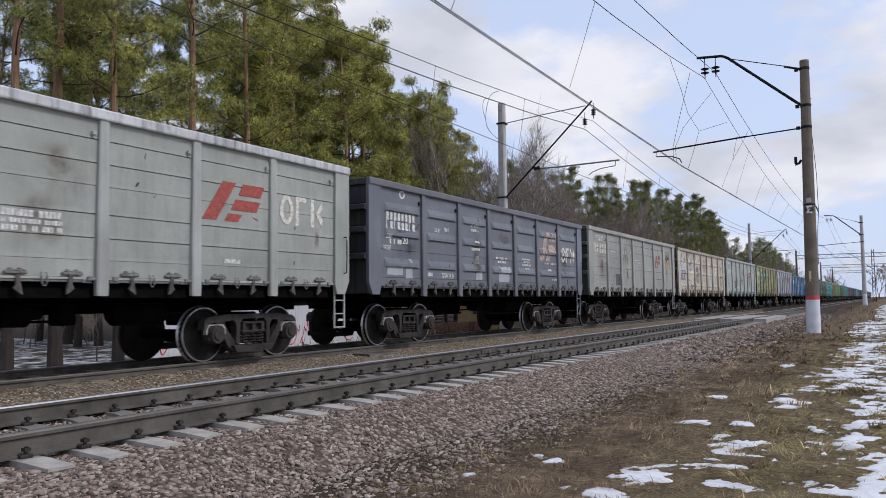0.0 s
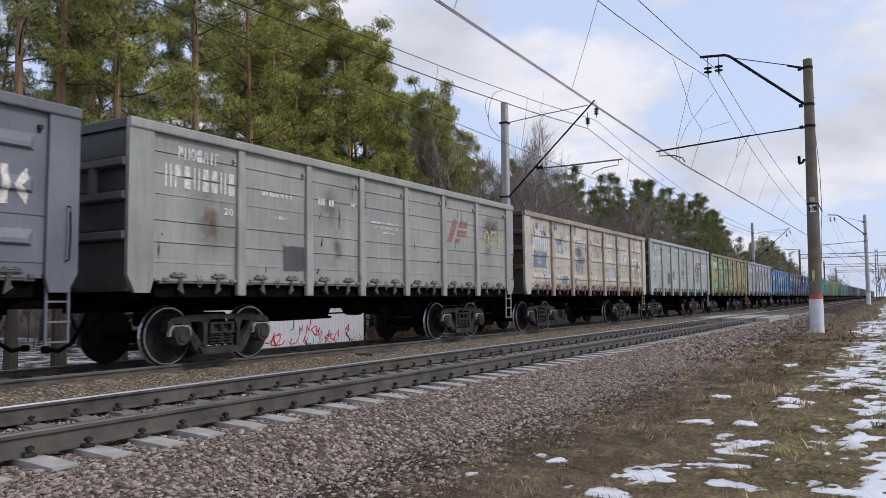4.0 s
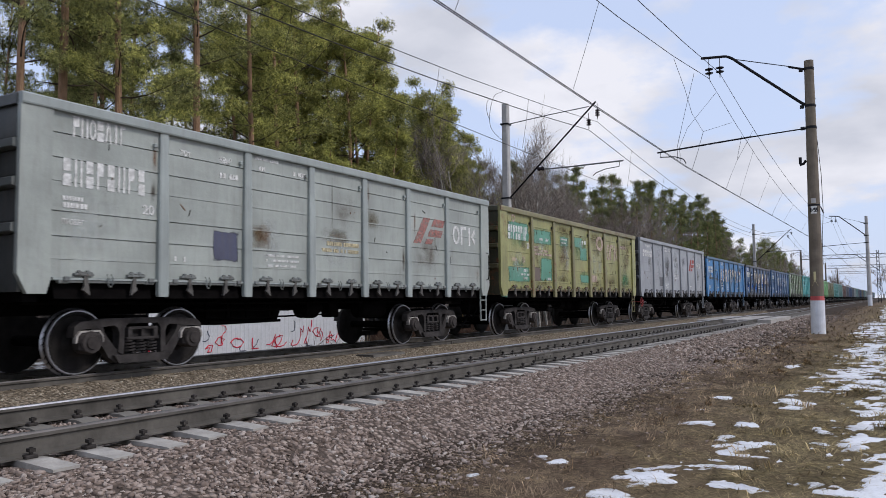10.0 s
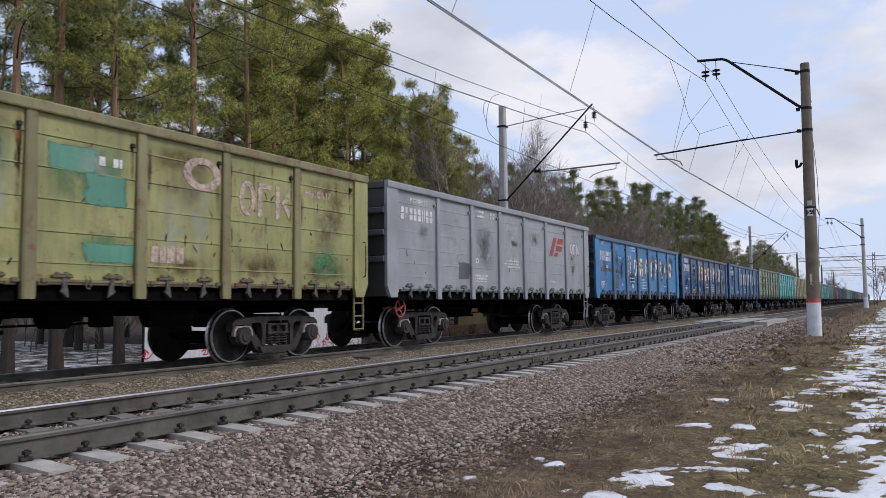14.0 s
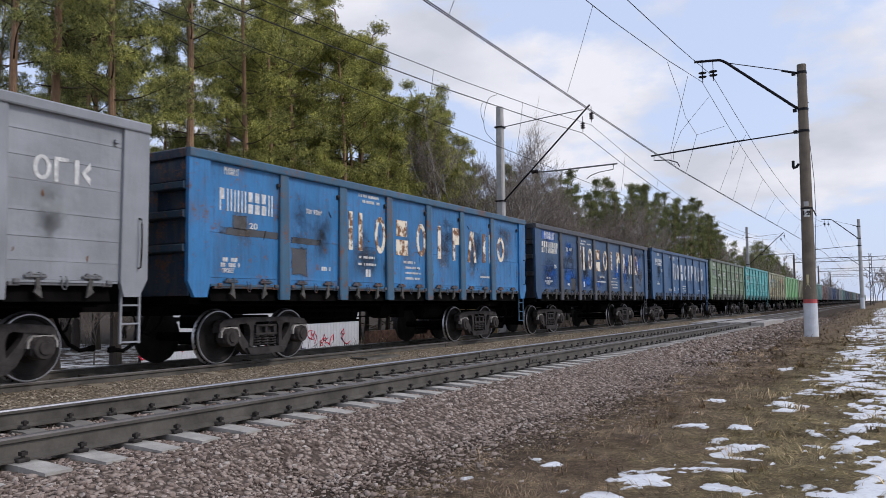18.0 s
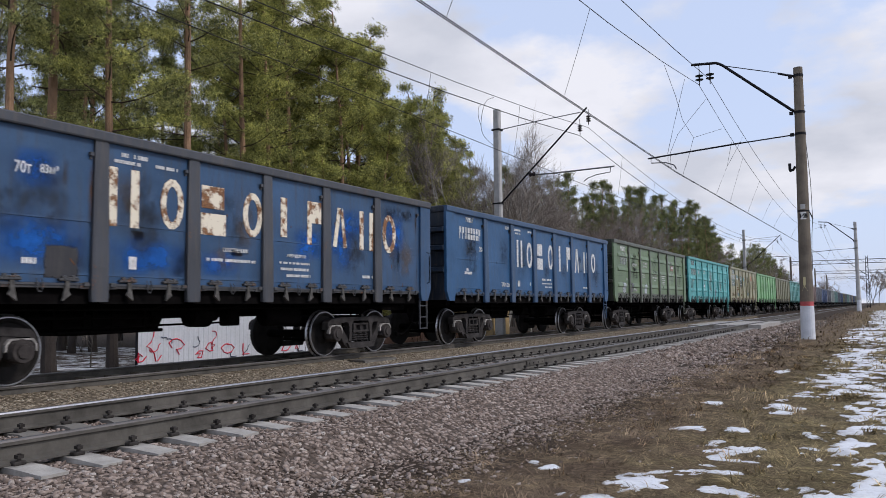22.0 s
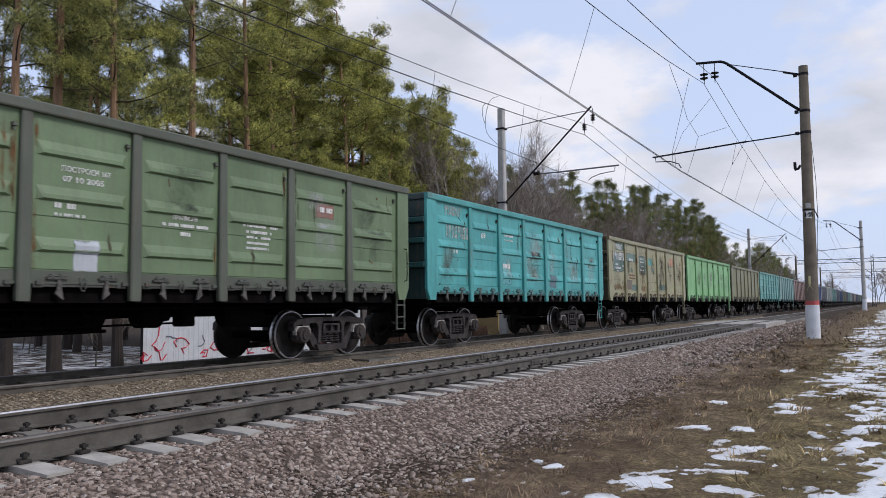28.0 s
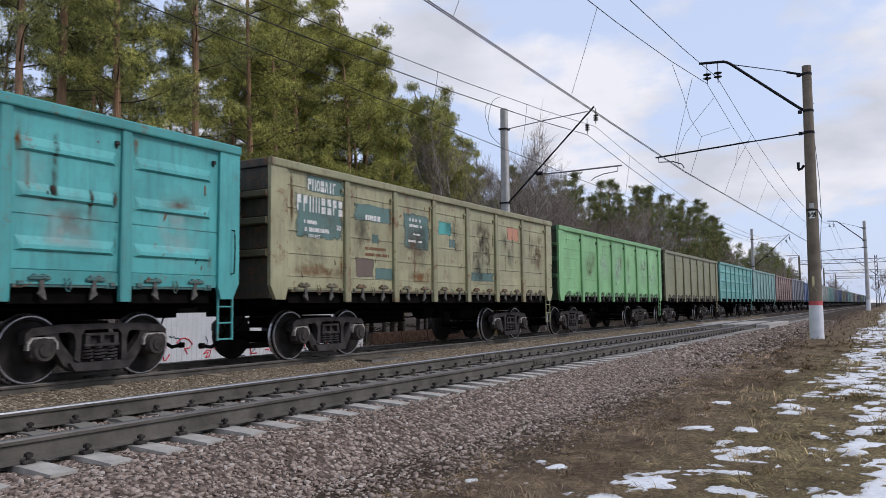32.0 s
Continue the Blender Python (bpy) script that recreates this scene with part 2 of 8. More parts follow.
def lathe(bm, profile, axis="x", centre=(0, 0, 0), sides=32, caps=True):
    """Turns a profile of (along, radius) pairs about an axis."""
    rings = []
    for a, r in profile:
        ring = []
        for k in range(sides):
            c, s = r * math.cos(6.28319 * k / sides), r * math.sin(6.28319 * k / sides)
            p = {"x": (a, c, s), "y": (c, a, s), "z": (c, s, a)}[axis]
            ring.append(bm.verts.new(Vector(p) + Vector(centre)))
        rings.append(ring)
    for r0, r1 in zip(rings, rings[1:]):
        for k in range(sides):
            bm.faces.new((r0[k], r0[(k + 1) % sides], r1[(k + 1) % sides], r1[k]))
    if caps:
        bm.faces.new(rings[0][::-1])
        bm.faces.new(rings[-1])


def bulk_mesh(name, verts, faces_flat, corner=3):
    """A mesh from numpy arrays; all faces have the same number of corners."""
    me = bpy.data.meshes.new(name)
    nf = len(faces_flat) // corner
    me.vertices.add(len(verts)); me.loops.add(len(faces_flat)); me.polygons.add(nf)
    me.vertices.foreach_set("co", np.asarray(verts, dtype=np.float32).ravel())
    me.loops.foreach_set("vertex_index", np.asarray(faces_flat, dtype=np.int32))
    me.polygons.foreach_set("loop_start", np.arange(0, nf * corner, corner, dtype=np.int32))
    me.update(calc_edges=True)
    me.validate()
    return me


def text_mesh(body, size, name):
    cu = bpy.data.curves.new(name, "FONT")
    cu.body, cu.size, cu.align_x, cu.extrude, cu.offset = body, size, "CENTER", 0.002, 0.016
    ob = new(name, cu)
    me = bpy.data.meshes.new_from_object(ob.evaluated_get(bpy.context.evaluated_depsgraph_get()))
    bpy.data.objects.remove(ob)
    return me


# ---- plan: x across the tracks, y along them away from the viewer, z = 0 on the rail heads ----
X_FAR, X_NEAR, GAUGE = -11.18, -6.55, 1.59
LOW = -0.05                # the loaded track lies a little lower than the other


def ground_z(x, y):
    """Height of the natural ground: below the track bed, rising gently along the line."""
    z = -0.56 + 0.0052 * min(max(y, 0), 100)
    if x < -14.5:
        z = -0.75 + 0.004 * min(max(y, 0), 100) - 0.2 * min(max((-14.5 - x) / 4, 0), 1)
    elif x > -4.2:
        z += 0.05 * noise.noise((x * 0.45, y * 0.4, 0)) + 0.02 * noise.noise((x * 1.7, y * 1.5, 3))
        z += 0.12 * min(max((x - 1) / 5, 0), 1)
    return z


def axis_steps(lo, hi, fine_lo, fine_hi, fine, grow=1.25):
    a = list(np.arange(fine_lo, fine_hi + 1e-6, fine))
    s = fine
    while a[-1] < hi:
        s *= grow
        a.append(min(a[-1] + s, hi))
    s = fine
    while a[0] > lo:
        s *= grow
        a.insert(0, max(a[0] - s, lo))
    return a


def soil_mask(N, L, value):
    k = N.new("ShaderNodeMapRange")
    k.inputs["From Min"].default_value, k.inputs["From Max"].default_value = -1.35, -1.95
    k.inputs["To Max"].default_value = 0.88
    L.new(value, k.inputs["Value"])
    return k.outputs[0]


def ground_material():
    m, N, L, P = nodes_of("dry_verge_ground")
    v = coords(N, L, jitter=False)
    sep = N.new("ShaderNodeSeparateXYZ")
    L.new(v, sep.inputs[0])
    big, mid, fine = noise_of(N, L, v, 0.75, 6, 0.62), noise_of(N, L, v, 4.2, 9, 0.78), noise_of(N, L, v, 34.0, 6, 0.75)
    soil = ramp(N, L, mid, [(0.30, (0.045, 0.032, 0.023)), (0.5, (0.140, 0.101, 0.071)), (0.70, (0.262, 0.197, 0.138))])
    soil = mixc(N, L, ramp(N, L, big, [(0.46, (0, 0, 0)), (0.58, (0.75, 0.75, 0.75))]), soil, (0.125, 0.094, 0.060))
    # straw-coloured grass takes over away from the track
    far = N.new("ShaderNodeMath"); far.operation = "MULTIPLY_ADD"; far.inputs[1].default_value = 3.2
    L.new(mid, far.inputs[0]); L.new(sep.outputs["X"], far.inputs[2])
    straw = N.new("ShaderNodeMapRange")
    straw.inputs["From Min"].default_value, straw.inputs["From Max"].default_value, straw.inputs["To Max"].default_value = -1.0, 0.8, 0.6
    L.new(far.outputs[0], straw.inputs["Value"])
    soil = mixc(N, L, straw.outputs[0], soil, (0.150, 0.116, 0.068))
    # leaf litter and cinders gathered at the foot of the ballast
    lit = N.new("ShaderNodeMath"); lit.operation = "MULTIPLY_ADD"; lit.inputs[1].default_value = 2.6
    L.new(big, lit.inputs[0]); L.new(sep.outputs["X"], lit.inputs[2])
    soil = mixc(N, L, soil_mask(N, L, lit.outputs[0]), soil, (0.042, 0.032, 0.026))
    soil = mixc(N, L, 0.55, soil, ramp(N, L, fine, [(0.3, (0.45, 0.45, 0.45)), (0.7, (1.25, 1.2, 1.1))]), "MULTIPLY")
    # old snow under the trees behind the line
    wood = N.new("ShaderNodeMath"); wood.operation = "LESS_THAN"; wood.inputs[1].default_value = -15.2
    L.new(sep.outputs["X"], wood.inputs[0])
    patch = ramp(N, L, noise_of(N, L, v, 1.6, 9, 0.74), [(0.47, (0, 0, 0)), (0.60, (1, 1, 1))])
    near = N.new("ShaderNodeMath"); near.operation = "LESS_THAN"; near.inputs[1].default_value = 25.0
    L.new(sep.outputs["Y"], near.inputs[0])
    here = N.new("ShaderNodeMath"); here.operation = "MULTIPLY"
    L.new(wood.outputs[0], here.inputs[0]); L.new(near.outputs[0], here.inputs[1])
    sn = N.new("ShaderNodeMath"); sn.operation = "MULTIPLY"
    L.new(here.outputs[0], sn.inputs[0]); L.new(patch, sn.inputs[1])
    L.new(mixc(N, L, sn.outputs[0], soil, (0.60, 0.62, 0.65)), P.inputs["Base Color"])
    P.inputs["Roughness"].default_value = 0.95
    P.inputs["Specular IOR Level"].default_value = 0.08
    bump(N, L, P, fine, 0.7, 0.03)
    return m


def build_ground():
    xs = axis_steps(-900, 900, -6, 5, 0.25)
    ys = axis_steps(-300, 2500, 0, 30, 0.3)
    nx, ny = len(xs), len(ys)
    verts = [(x, y, ground_z(x, y)) for y in ys for x in xs]
    faces = [i for r in range(ny - 1) for c in range(nx - 1) for i in (r * nx + c, r * nx + c + 1, (r + 1) * nx + c + 1, (r + 1) * nx + c)]
    me = bulk_mesh("ground", verts, faces, 4)
    me.materials.append(ground_material())
    for p in me.polygons:
        p.use_smooth = True
    tagged(new("ground", me), "brown dry-grass verge with old snow under the trees", "ground", kind="structure")


def ballast_material(name, tones, joint):
    m, N, L, P = nodes_of(name)
    v = coords(N, L, jitter=False)
    vo = N.new("ShaderNodeTexVoronoi")
    vo.inputs["Scale"].default_value = 17.0
    L.new(v, vo.inputs["Vector"])
    hue = N.new("ShaderNodeSeparateColor")
    L.new(vo.outputs["Color"], hue.inputs[0])
    c = ramp(N, L, hue.outputs[0], [(0.1, tones[0]), (0.5, tones[1]), (0.9, tones[2])])
    gap = ramp(N, L, vo.outputs["Distance"], [(0.35, (0, 0, 0)), (0.62, (1, 1, 1))])
    c = mixc(N, L, gap, c, joint)
    L.new(mixc(N, L, 0.5, c, ramp(N, L, noise_of(N, L, v, 1.1, 4), [(0.3, (0.7, 0.7, 0.7)), (0.7, (1.2, 1.2, 1.2))]), "MULTIPLY"), P.inputs["Base Color"])
    P.inputs["Roughness"].default_value = 0.9
    P.inputs["Specular IOR Level"].default_value = 0.1
    inv = N.new("ShaderNodeMath"); inv.operation = "SUBTRACT"; inv.inputs[0].default_value = 1.0
    L.new(vo.outputs["Distance"], inv.inputs[1])
    bump(N, L, P, inv.outputs[0], 1.0, 0.05)
    return m


GREY_BALLAST = ballast_material("grey_ballast", ((0.150, 0.115, 0.096), (0.290, 0.228, 0.193), (0.42, 0.345, 0.298)), (0.090, 0.070, 0.058))
TAN_BALLAST = ballast_material("tan_ballast", ((0.195, 0.157, 0.112), (0.31, 0.253, 0.184), (0.42, 0.352, 0.262)), (0.125, 0.099, 0.070))


def island_stone(name, tones):
    m, N, L, P = nodes_of(name)
    g = N.new("ShaderNodeNewGeometry")
    c = ramp(N, L, g.outputs["Random Per Island"], [(0.0, tones[0]), (0.45, tones[1]), (0.85, tones[2]), (1.0, tones[3])])
    v = coords(N, L, jitter=False)
    L.new(mixc(N, L, 0.6, c, ramp(N, L, noise_of(N, L, v, 60, 3), [(0.3, (0.65, 0.65, 0.65)), (0.7, (1.15, 1.15, 1.15))]), "MULTIPLY"), P.inputs["Base Color"])
    P.inputs["Roughness"].default_value = 0.9
    P.inputs["Specular IOR Level"].default_value = 0.1
    return m


GREY_STONE = island_stone("crushed_granite", ((0.128, 0.098, 0.082), (0.265, 0.207, 0.175), (0.350, 0.287, 0.249), (0.47, 0.42, 0.38)))
TAN_STONE = island_stone("tan_crushed_stone", ((0.155, 0.123, 0.087), (0.265, 0.217, 0.157), (0.375, 0.316, 0.236), (0.55, 0.50, 0.40)))


def bed(name, outline, y0, y1, material, label):
    """A long track bed of one cross-section, in lengths that grow with distance."""
    ys = [y0, -5] + list(np.arange(0, 60, 0.4)) + list(np.arange(60, 120, 1.5)) + list(np.arange(120, 300, 20.0)) + [300, 500, 900, y1]
    bm = bmesh.new()
    rows = []
    for y in ys:                               # the outer foot of the slope runs unevenly
        k = 0.55 * noise.fractal((y * 0.35, 0.3, outline[0][0]), 0.6, 2.0, 4)
        rows.append([bm.verts.new((x + (k if x > -4.2 else 0), y, z)) for x, z in outline])
    for a, b in zip(rows, rows[1:]):
        for i in range(len(outline) - 1):
            bm.faces.new((a[i], a[i + 1], b[i + 1], b[i]))
    return tagged(part(name, bm, material), label, "ballast", kind="structure")


def scatter_stones(name, spots, sizes, material, label):
    """Loose angular stones, all in one object."""
    rng = np.random.default_rng(7)
    kinds = []
    for _ in range(16):                        # sharp shards: hulls of a few points thrown at random
        hull = bmesh.new()
        for p in rng.choice((-1.0, 1.0), size=(9, 3)) * rng.uniform(0.25, 1.0, (9, 3)) * rng.uniform(0.6, 1.1, 3):
            hull.verts.new(p)
        out = bmesh.ops.convex_hull(hull, input=hull.verts[:])
        bmesh.ops.delete(hull, geom=[v for v in hull.verts if not v.link_faces], context="VERTS")
        bmesh.ops.triangulate(hull, faces=hull.faces[:])
        hull.verts.index_update()
        kinds.append((np.array([v.co for v in hull.verts]), np.array([[v.index for v in f.verts] for f in hull.faces])))
        hull.free()
    V, F, n = [], [], 0
    for (x, y, z), s in zip(spots, sizes):
        k, tri = kinds[rng.integers(16)]
        a, b = rng.uniform(0, 6.28), rng.uniform(-0.42, 0.42)
        ca, sa, cb, sb = math.cos(a), math.sin(a), math.cos(b), math.sin(b)
        M = np.array([[ca, -sa, 0], [sa, ca, 0], [0, 0, 1]]) @ np.array([[1, 0, 0], [0, cb, -sb], [0, sb, cb]])
        V.append((k * np.array([s, s, s * 0.62])) @ M.T + (x, y, z)); F.append(tri + n); n += len(k)
    me = bulk_mesh(name, np.concatenate(V), np.concatenate(F).ravel(), 3)
    me.materials.append(material)
    return tagged(new(name, me), label, "gravel", kind="stuff")


def bed_z(x):
    """Height of the ballast surface across both tracks."""
    pts = ((-14.6, -0.85), (-13.0, -0.34), (-12.1, -0.20), (-10.2, -0.165), (-9.6, -0.185), (-8.9, -0.21), (-8.25, -0.180), (-7.43, -0.176), (-7.3, -0.215), (-5.15, -0.215), (-4.8, -0.25), (-3.9, -0.57), (-3.4, -0.68))
    return float(np.interp(x, [p[0] for p in pts], [p[1] for p in pts]))


def build_beds():
    bed("ballast_tan", [(-15.2, -1.0), (-14.6, -0.85), (-13.0, -0.34), (-12.1, -0.20), (-10.2, -0.165), (-9.6, -0.185), (-8.9, -0.21), (-8.25, -0.180), (-7.43, -0.176)], -60, 2000, TAN_BALLAST, "tan crushed-stone ballast bed of the loaded track")
    bed("ballast_grey", [(-7.43, -0.176), (-7.3, -0.225), (-5.15, -0.225), (-4.8, -0.26), (-3.9, -0.60), (-3.3, -1.0)], -60, 2000, GREY_BALLAST, "grey crushed-granite ballast bed with a sloping shoulder")
    def slope_z(x, y):
        """Height of the grey shoulder, whose foot runs unevenly."""
        k = 0.55 * noise.fractal((y * 0.35, 0.3, -7.43), 0.6, 2.0, 4)
        return float(np.interp(x, (-5.15, -4.8, -3.9 + k, -3.3 + k), (-0.225, -0.26, -0.60, -1.0)))

    rng = np.random.default_rng(11)
    spots, sizes = [], []
    for _ in range(36000):
        y = 2.6 + 17.5 * rng.random() ** 1.5
        x = rng.uniform(-5.65, -2.7)
        ragged = 0.45 * noise.noise((x * 1.1, y * 0.8, 6.0)) - 0.55 * max(noise.fractal((y * 0.35, 0.3, -7.43), 0.6, 2.0, 4), 0)
        if (x + 3.95 + ragged) / 1.0 > rng.random() ** 1.6:
            continue
        if x < -5.16 and abs((y - 1.49) / 0.492 - round((y - 1.49) / 0.492)) < 0.33:
            continue                            # the sleeper ends stay clear
        spots.append((x, y, max(slope_z(x, y) - 0.014, ground_z(x, y) - 0.014) + rng.uniform(0, 0.02))); sizes.append(0.015 + 0.027 * rng.random() ** 2)
    for _ in range(5200):                      # the thinning edge further off
        y = 19 + 40 * rng.random() ** 1.4
        x = rng.uniform(-5.2, -2.2)
        if (x + 3.9 + 0.6 * noise.noise((x * 1.1, y * 0.5, 6.0))) / 1.3 > rng.random() ** 1.6:
            continue
        spots.append((x, y, max(slope_z(x, y) - 0.006, ground_z(x, y) - 0.008) + rng.uniform(0, 0.03))); sizes.append(rng.uniform(0.03, 0.075))
    for _ in range(7000):                      # beside and behind the viewer
        y = rng.uniform(-9, 2.7)
        x = rng.uniform(-5.6, -2.7)
        if (x + 3.95 + 0.45 * noise.noise((x * 1.1, y * 0.8, 6.0))) > rng.random() ** 1.6:
            continue
        spots.append((x, y, max(slope_z(x, y) - 0.014, ground_z(x, y) - 0.014) + rng.uniform(0, 0.02))); sizes.append(0.014 + 0.035 * rng.random() ** 1.8)
    for _ in range(700):                       # strays rolled out into the grass
        y = 3.0 + 14 * rng.random()
        x = -3.9 + abs(rng.normal(0, 0.8))
        spots.append((x, y, max(bed_z(x), ground_z(x, y)) + 0.005)); sizes.append(rng.uniform(0.012, 0.03))
    for _ in range(9500):                      # between the rails of the near track
        y = 2.2 + 16 * rng.random() ** 1.3
        x = rng.uniform(-7.25, -5.86)
        if abs((y - 1.49) / 0.492 - round((y - 1.49) / 0.492)) < 0.27 and rng.random() < 0.85:
            continue                            # the sleepers show between the rails
        spots.append((x, y, -0.225 + rng.uniform(-0.02, 0.018))); sizes.append(rng.uniform(0.018, 0.036))
    scatter_stones("ballast_stones", spots, sizes, GREY_STONE, "loose angular grey-brown granite ballast stones")
    spots, sizes = [], []
    for _ in range(9000):
        y = 5 + 26 * rng.random() ** 1.3
        x = rng.uniform(-10.30, -7.45)
        spots.append((x, y, bed_z(x) - 0.012 + rng.uniform(0, 0.02))); sizes.append(rng.uniform(0.012, 0.030))
    scatter_stones("tan_stones", spots, sizes, TAN_STONE, "loose tan and ochre crushed stones between the tracks")


RAIL = ((-0.075, -0.18), (0.075, -0.18), (0.075, -0.165), (0.012, -0.145), (0.010, -0.05), (0.036, -0.038), (0.037, -0.012), (0.030, 0.0), (-0.030, 0.0), (-0.037, -0.012), (-0.036, -0.038), (-0.010, -0.05), (-0.012, -0.145), (-0.075, -0.165))


def build_rail(x, top, label, joints):
    rail = new("rail")
    tagged(rail, label, "rail", group="rails of both tracks")
    rail.location = (x, 0, LOW if x < -9 else 0)
    ends = [-60] + joints + [2000]
    for a, b in zip(ends, ends[1:]):
        bm = bmesh.new()
        prism(bm, RAIL, "y", a + 0.006, b - 0.006)
        part("rail_length", bm, RAILSIDE, rail)
        bm = bmesh.new()
        prism(bm, ((-0.0378, -0.012), (-0.030, 0.002), (0.004, 0.002), (0.004, -0.012)), "y", a + 0.006, b - 0.006)
        part("rail_head", bm, RAILDULL, rail, "dull rail head")
        bm = bmesh.new()
        prism(bm, ((0.004, -0.012), (0.004, 0.0022), (0.030, 0.0022), (0.0380, -0.012)), "y", a + 0.006, b - 0.006)
        part("running_edge", bm, top, rail, "worn running edge")
    for j in joints:
        for s in (-1, 1):
            bm = bmesh.new()
            box(bm, s * 0.012 if s > 0 else -0.034, 0.034 if s > 0 else s * 0.012, j - 0.4, j + 0.4, -0.135, -0.045, 0.006)
            for k in (-0.3, -0.11, 0.11, 0.3):
                box(bm, s * 0.034 - 0.014, s * 0.034 + 0.014, j + k - 0.016, j + k + 0.016, -0.105, -0.075)
            part("fishplate", bm, RAILSIDE, rail, "bolted rusty fishplate")


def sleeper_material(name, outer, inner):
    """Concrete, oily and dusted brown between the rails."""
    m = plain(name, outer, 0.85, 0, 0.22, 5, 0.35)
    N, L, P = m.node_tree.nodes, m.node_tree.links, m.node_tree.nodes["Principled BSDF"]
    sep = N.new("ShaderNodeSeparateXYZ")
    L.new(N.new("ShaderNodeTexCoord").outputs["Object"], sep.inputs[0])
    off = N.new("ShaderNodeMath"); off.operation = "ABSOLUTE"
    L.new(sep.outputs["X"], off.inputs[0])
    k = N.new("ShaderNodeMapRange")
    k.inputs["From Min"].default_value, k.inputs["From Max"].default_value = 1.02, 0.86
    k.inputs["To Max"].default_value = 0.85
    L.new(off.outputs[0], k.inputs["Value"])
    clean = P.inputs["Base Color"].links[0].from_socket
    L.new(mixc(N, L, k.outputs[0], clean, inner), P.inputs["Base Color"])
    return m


def build_track():
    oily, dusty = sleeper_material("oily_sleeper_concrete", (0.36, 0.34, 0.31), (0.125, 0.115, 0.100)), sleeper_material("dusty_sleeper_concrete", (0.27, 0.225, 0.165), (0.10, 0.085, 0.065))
    # far track's right rail: dull head colour stands in for shade under the wagons
    for x, top, lab, joints in ((X_FAR - GAUGE / 2, RAILTOP, "polished running rail under the wagons", [17.2]), (X_FAR + GAUGE / 2, RAILDULL, "brown running rail, wagon shade painted in as a dull head", [18.4]),
                                (X_NEAR - GAUGE / 2, RAILTOP, "brown steel rail with a bright polished head", [14.52]), (X_NEAR + GAUGE / 2, RAILDULL, "brown steel rail with a dull head", [13.45])):
        build_rail(x, top, lab, joints)
    # concrete sleepers: tapered, with canted rail seats
    bm = bmesh.new()
    rows = []
    for x, top in ((-1.35, -0.205), (-1.0, -0.185), (-0.55, -0.185), (-0.35, -0.225), (0.35, -0.225), (0.55, -0.185), (1.0, -0.185), (1.35, -0.205)):
        rows.append([bm.verts.new(p) for p in ((x, -0.13, -0.38), (x, -0.105, top), (x, 0.105, top), (x, 0.13, -0.38))])
    for a, b in zip(rows, rows[1:]):
        for i in range(3):
            bm.faces.new((a[i], a[i + 1], b[i + 1], b[i]))
    bm.faces.new(rows[0]); bm.faces.new(rows[-1][::-1])
    sl_mesh = mesh_of("sleeper", bm)
    bm = bmesh.new()                            # rail clip with bolts on each side of the foot
    for s in (-1, 1):
        box(bm, s * 0.10 - 0.035, s * 0.10 + 0.035, -0.05, 0.05, -0.187, -0.155, 0.008)
        tube(bm, [(s * 0.11, 0, -0.16), (s * 0.11, 0, -0.10)], 0.016, 6)
        box(bm, s * 0.11 - 0.024, s * 0.11 + 0.024, -0.024, 0.024, -0.135, -0.108)
    clip_mesh = mesh_of("rail_clip", bm)
    bed_near = new("near_track"); tagged(bed_near, "row of pale concrete sleepers with bolted rail clips", "sleepers", kind="structure")
    bed_near.location = (X_NEAR, 0, 0)
    far = new("far_track"); tagged(far, "half-buried concrete sleepers of the loaded track", "sleepers", kind="structure")
    far.location = (X_FAR, 0, 0)
    y, n = 1.49 - 0.492 * 24, 0
    while n < 199:
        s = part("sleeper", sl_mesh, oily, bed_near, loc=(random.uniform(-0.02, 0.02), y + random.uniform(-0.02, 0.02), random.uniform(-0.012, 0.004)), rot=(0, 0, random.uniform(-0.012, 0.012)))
        if 18 < n < 94:
            for k in (-GAUGE / 2, GAUGE / 2):
                part("rail_clip", clip_mesh, FASTEN, s, loc=(k, 0, 0))
        y += 0.492
        n += 1
    y = 4.0 - 0.545 * 26
    for n in range(136):
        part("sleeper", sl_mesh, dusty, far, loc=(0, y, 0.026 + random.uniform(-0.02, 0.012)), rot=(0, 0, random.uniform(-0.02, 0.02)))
        y += 0.545


build_ground()
build_beds()
build_track()

# ---- open freight wagons ----
HALF, BODY, WHEEL_R = 1.52, 6.6, 0.4785
POSTS = (-4.33, -2.55, -0.85, 0.87, 2.57, 4.36)
BAYS = list(zip((-6.16,) + POSTS, POSTS + (6.16,)))
MESHES = {}


def shared(key, make, *args):
    """One mesh for all alike pieces."""
    if key not in MESHES:
        bm = bmesh.new()
        make(bm, *args)
        MESHES[key] = mesh_of(key[0], bm)
    return MESHES[key]


# joints between the sheets by style: height as a share of the side, depth
LAPS = {"seam": ((0.107, 0.006), (0.246, 0.0145), (0.397, 0.0145), (0.578, 0.008), (0.721, 0.0145), (0.871, 0.0145)), "seam6": ((0.095, 0.010), (0.285, 0.012), (0.480, 0.012), (0.672, 0.013), (0.866, 0.013)),
        "sheet": ((0.11, 0.004), (0.25, 0.006), (0.40, 0.006), (0.58, 0.004), (0.72, 0.006), (0.87, 0.006)), "flat": ((0.05, 0.008), (0.42, 0.008))}
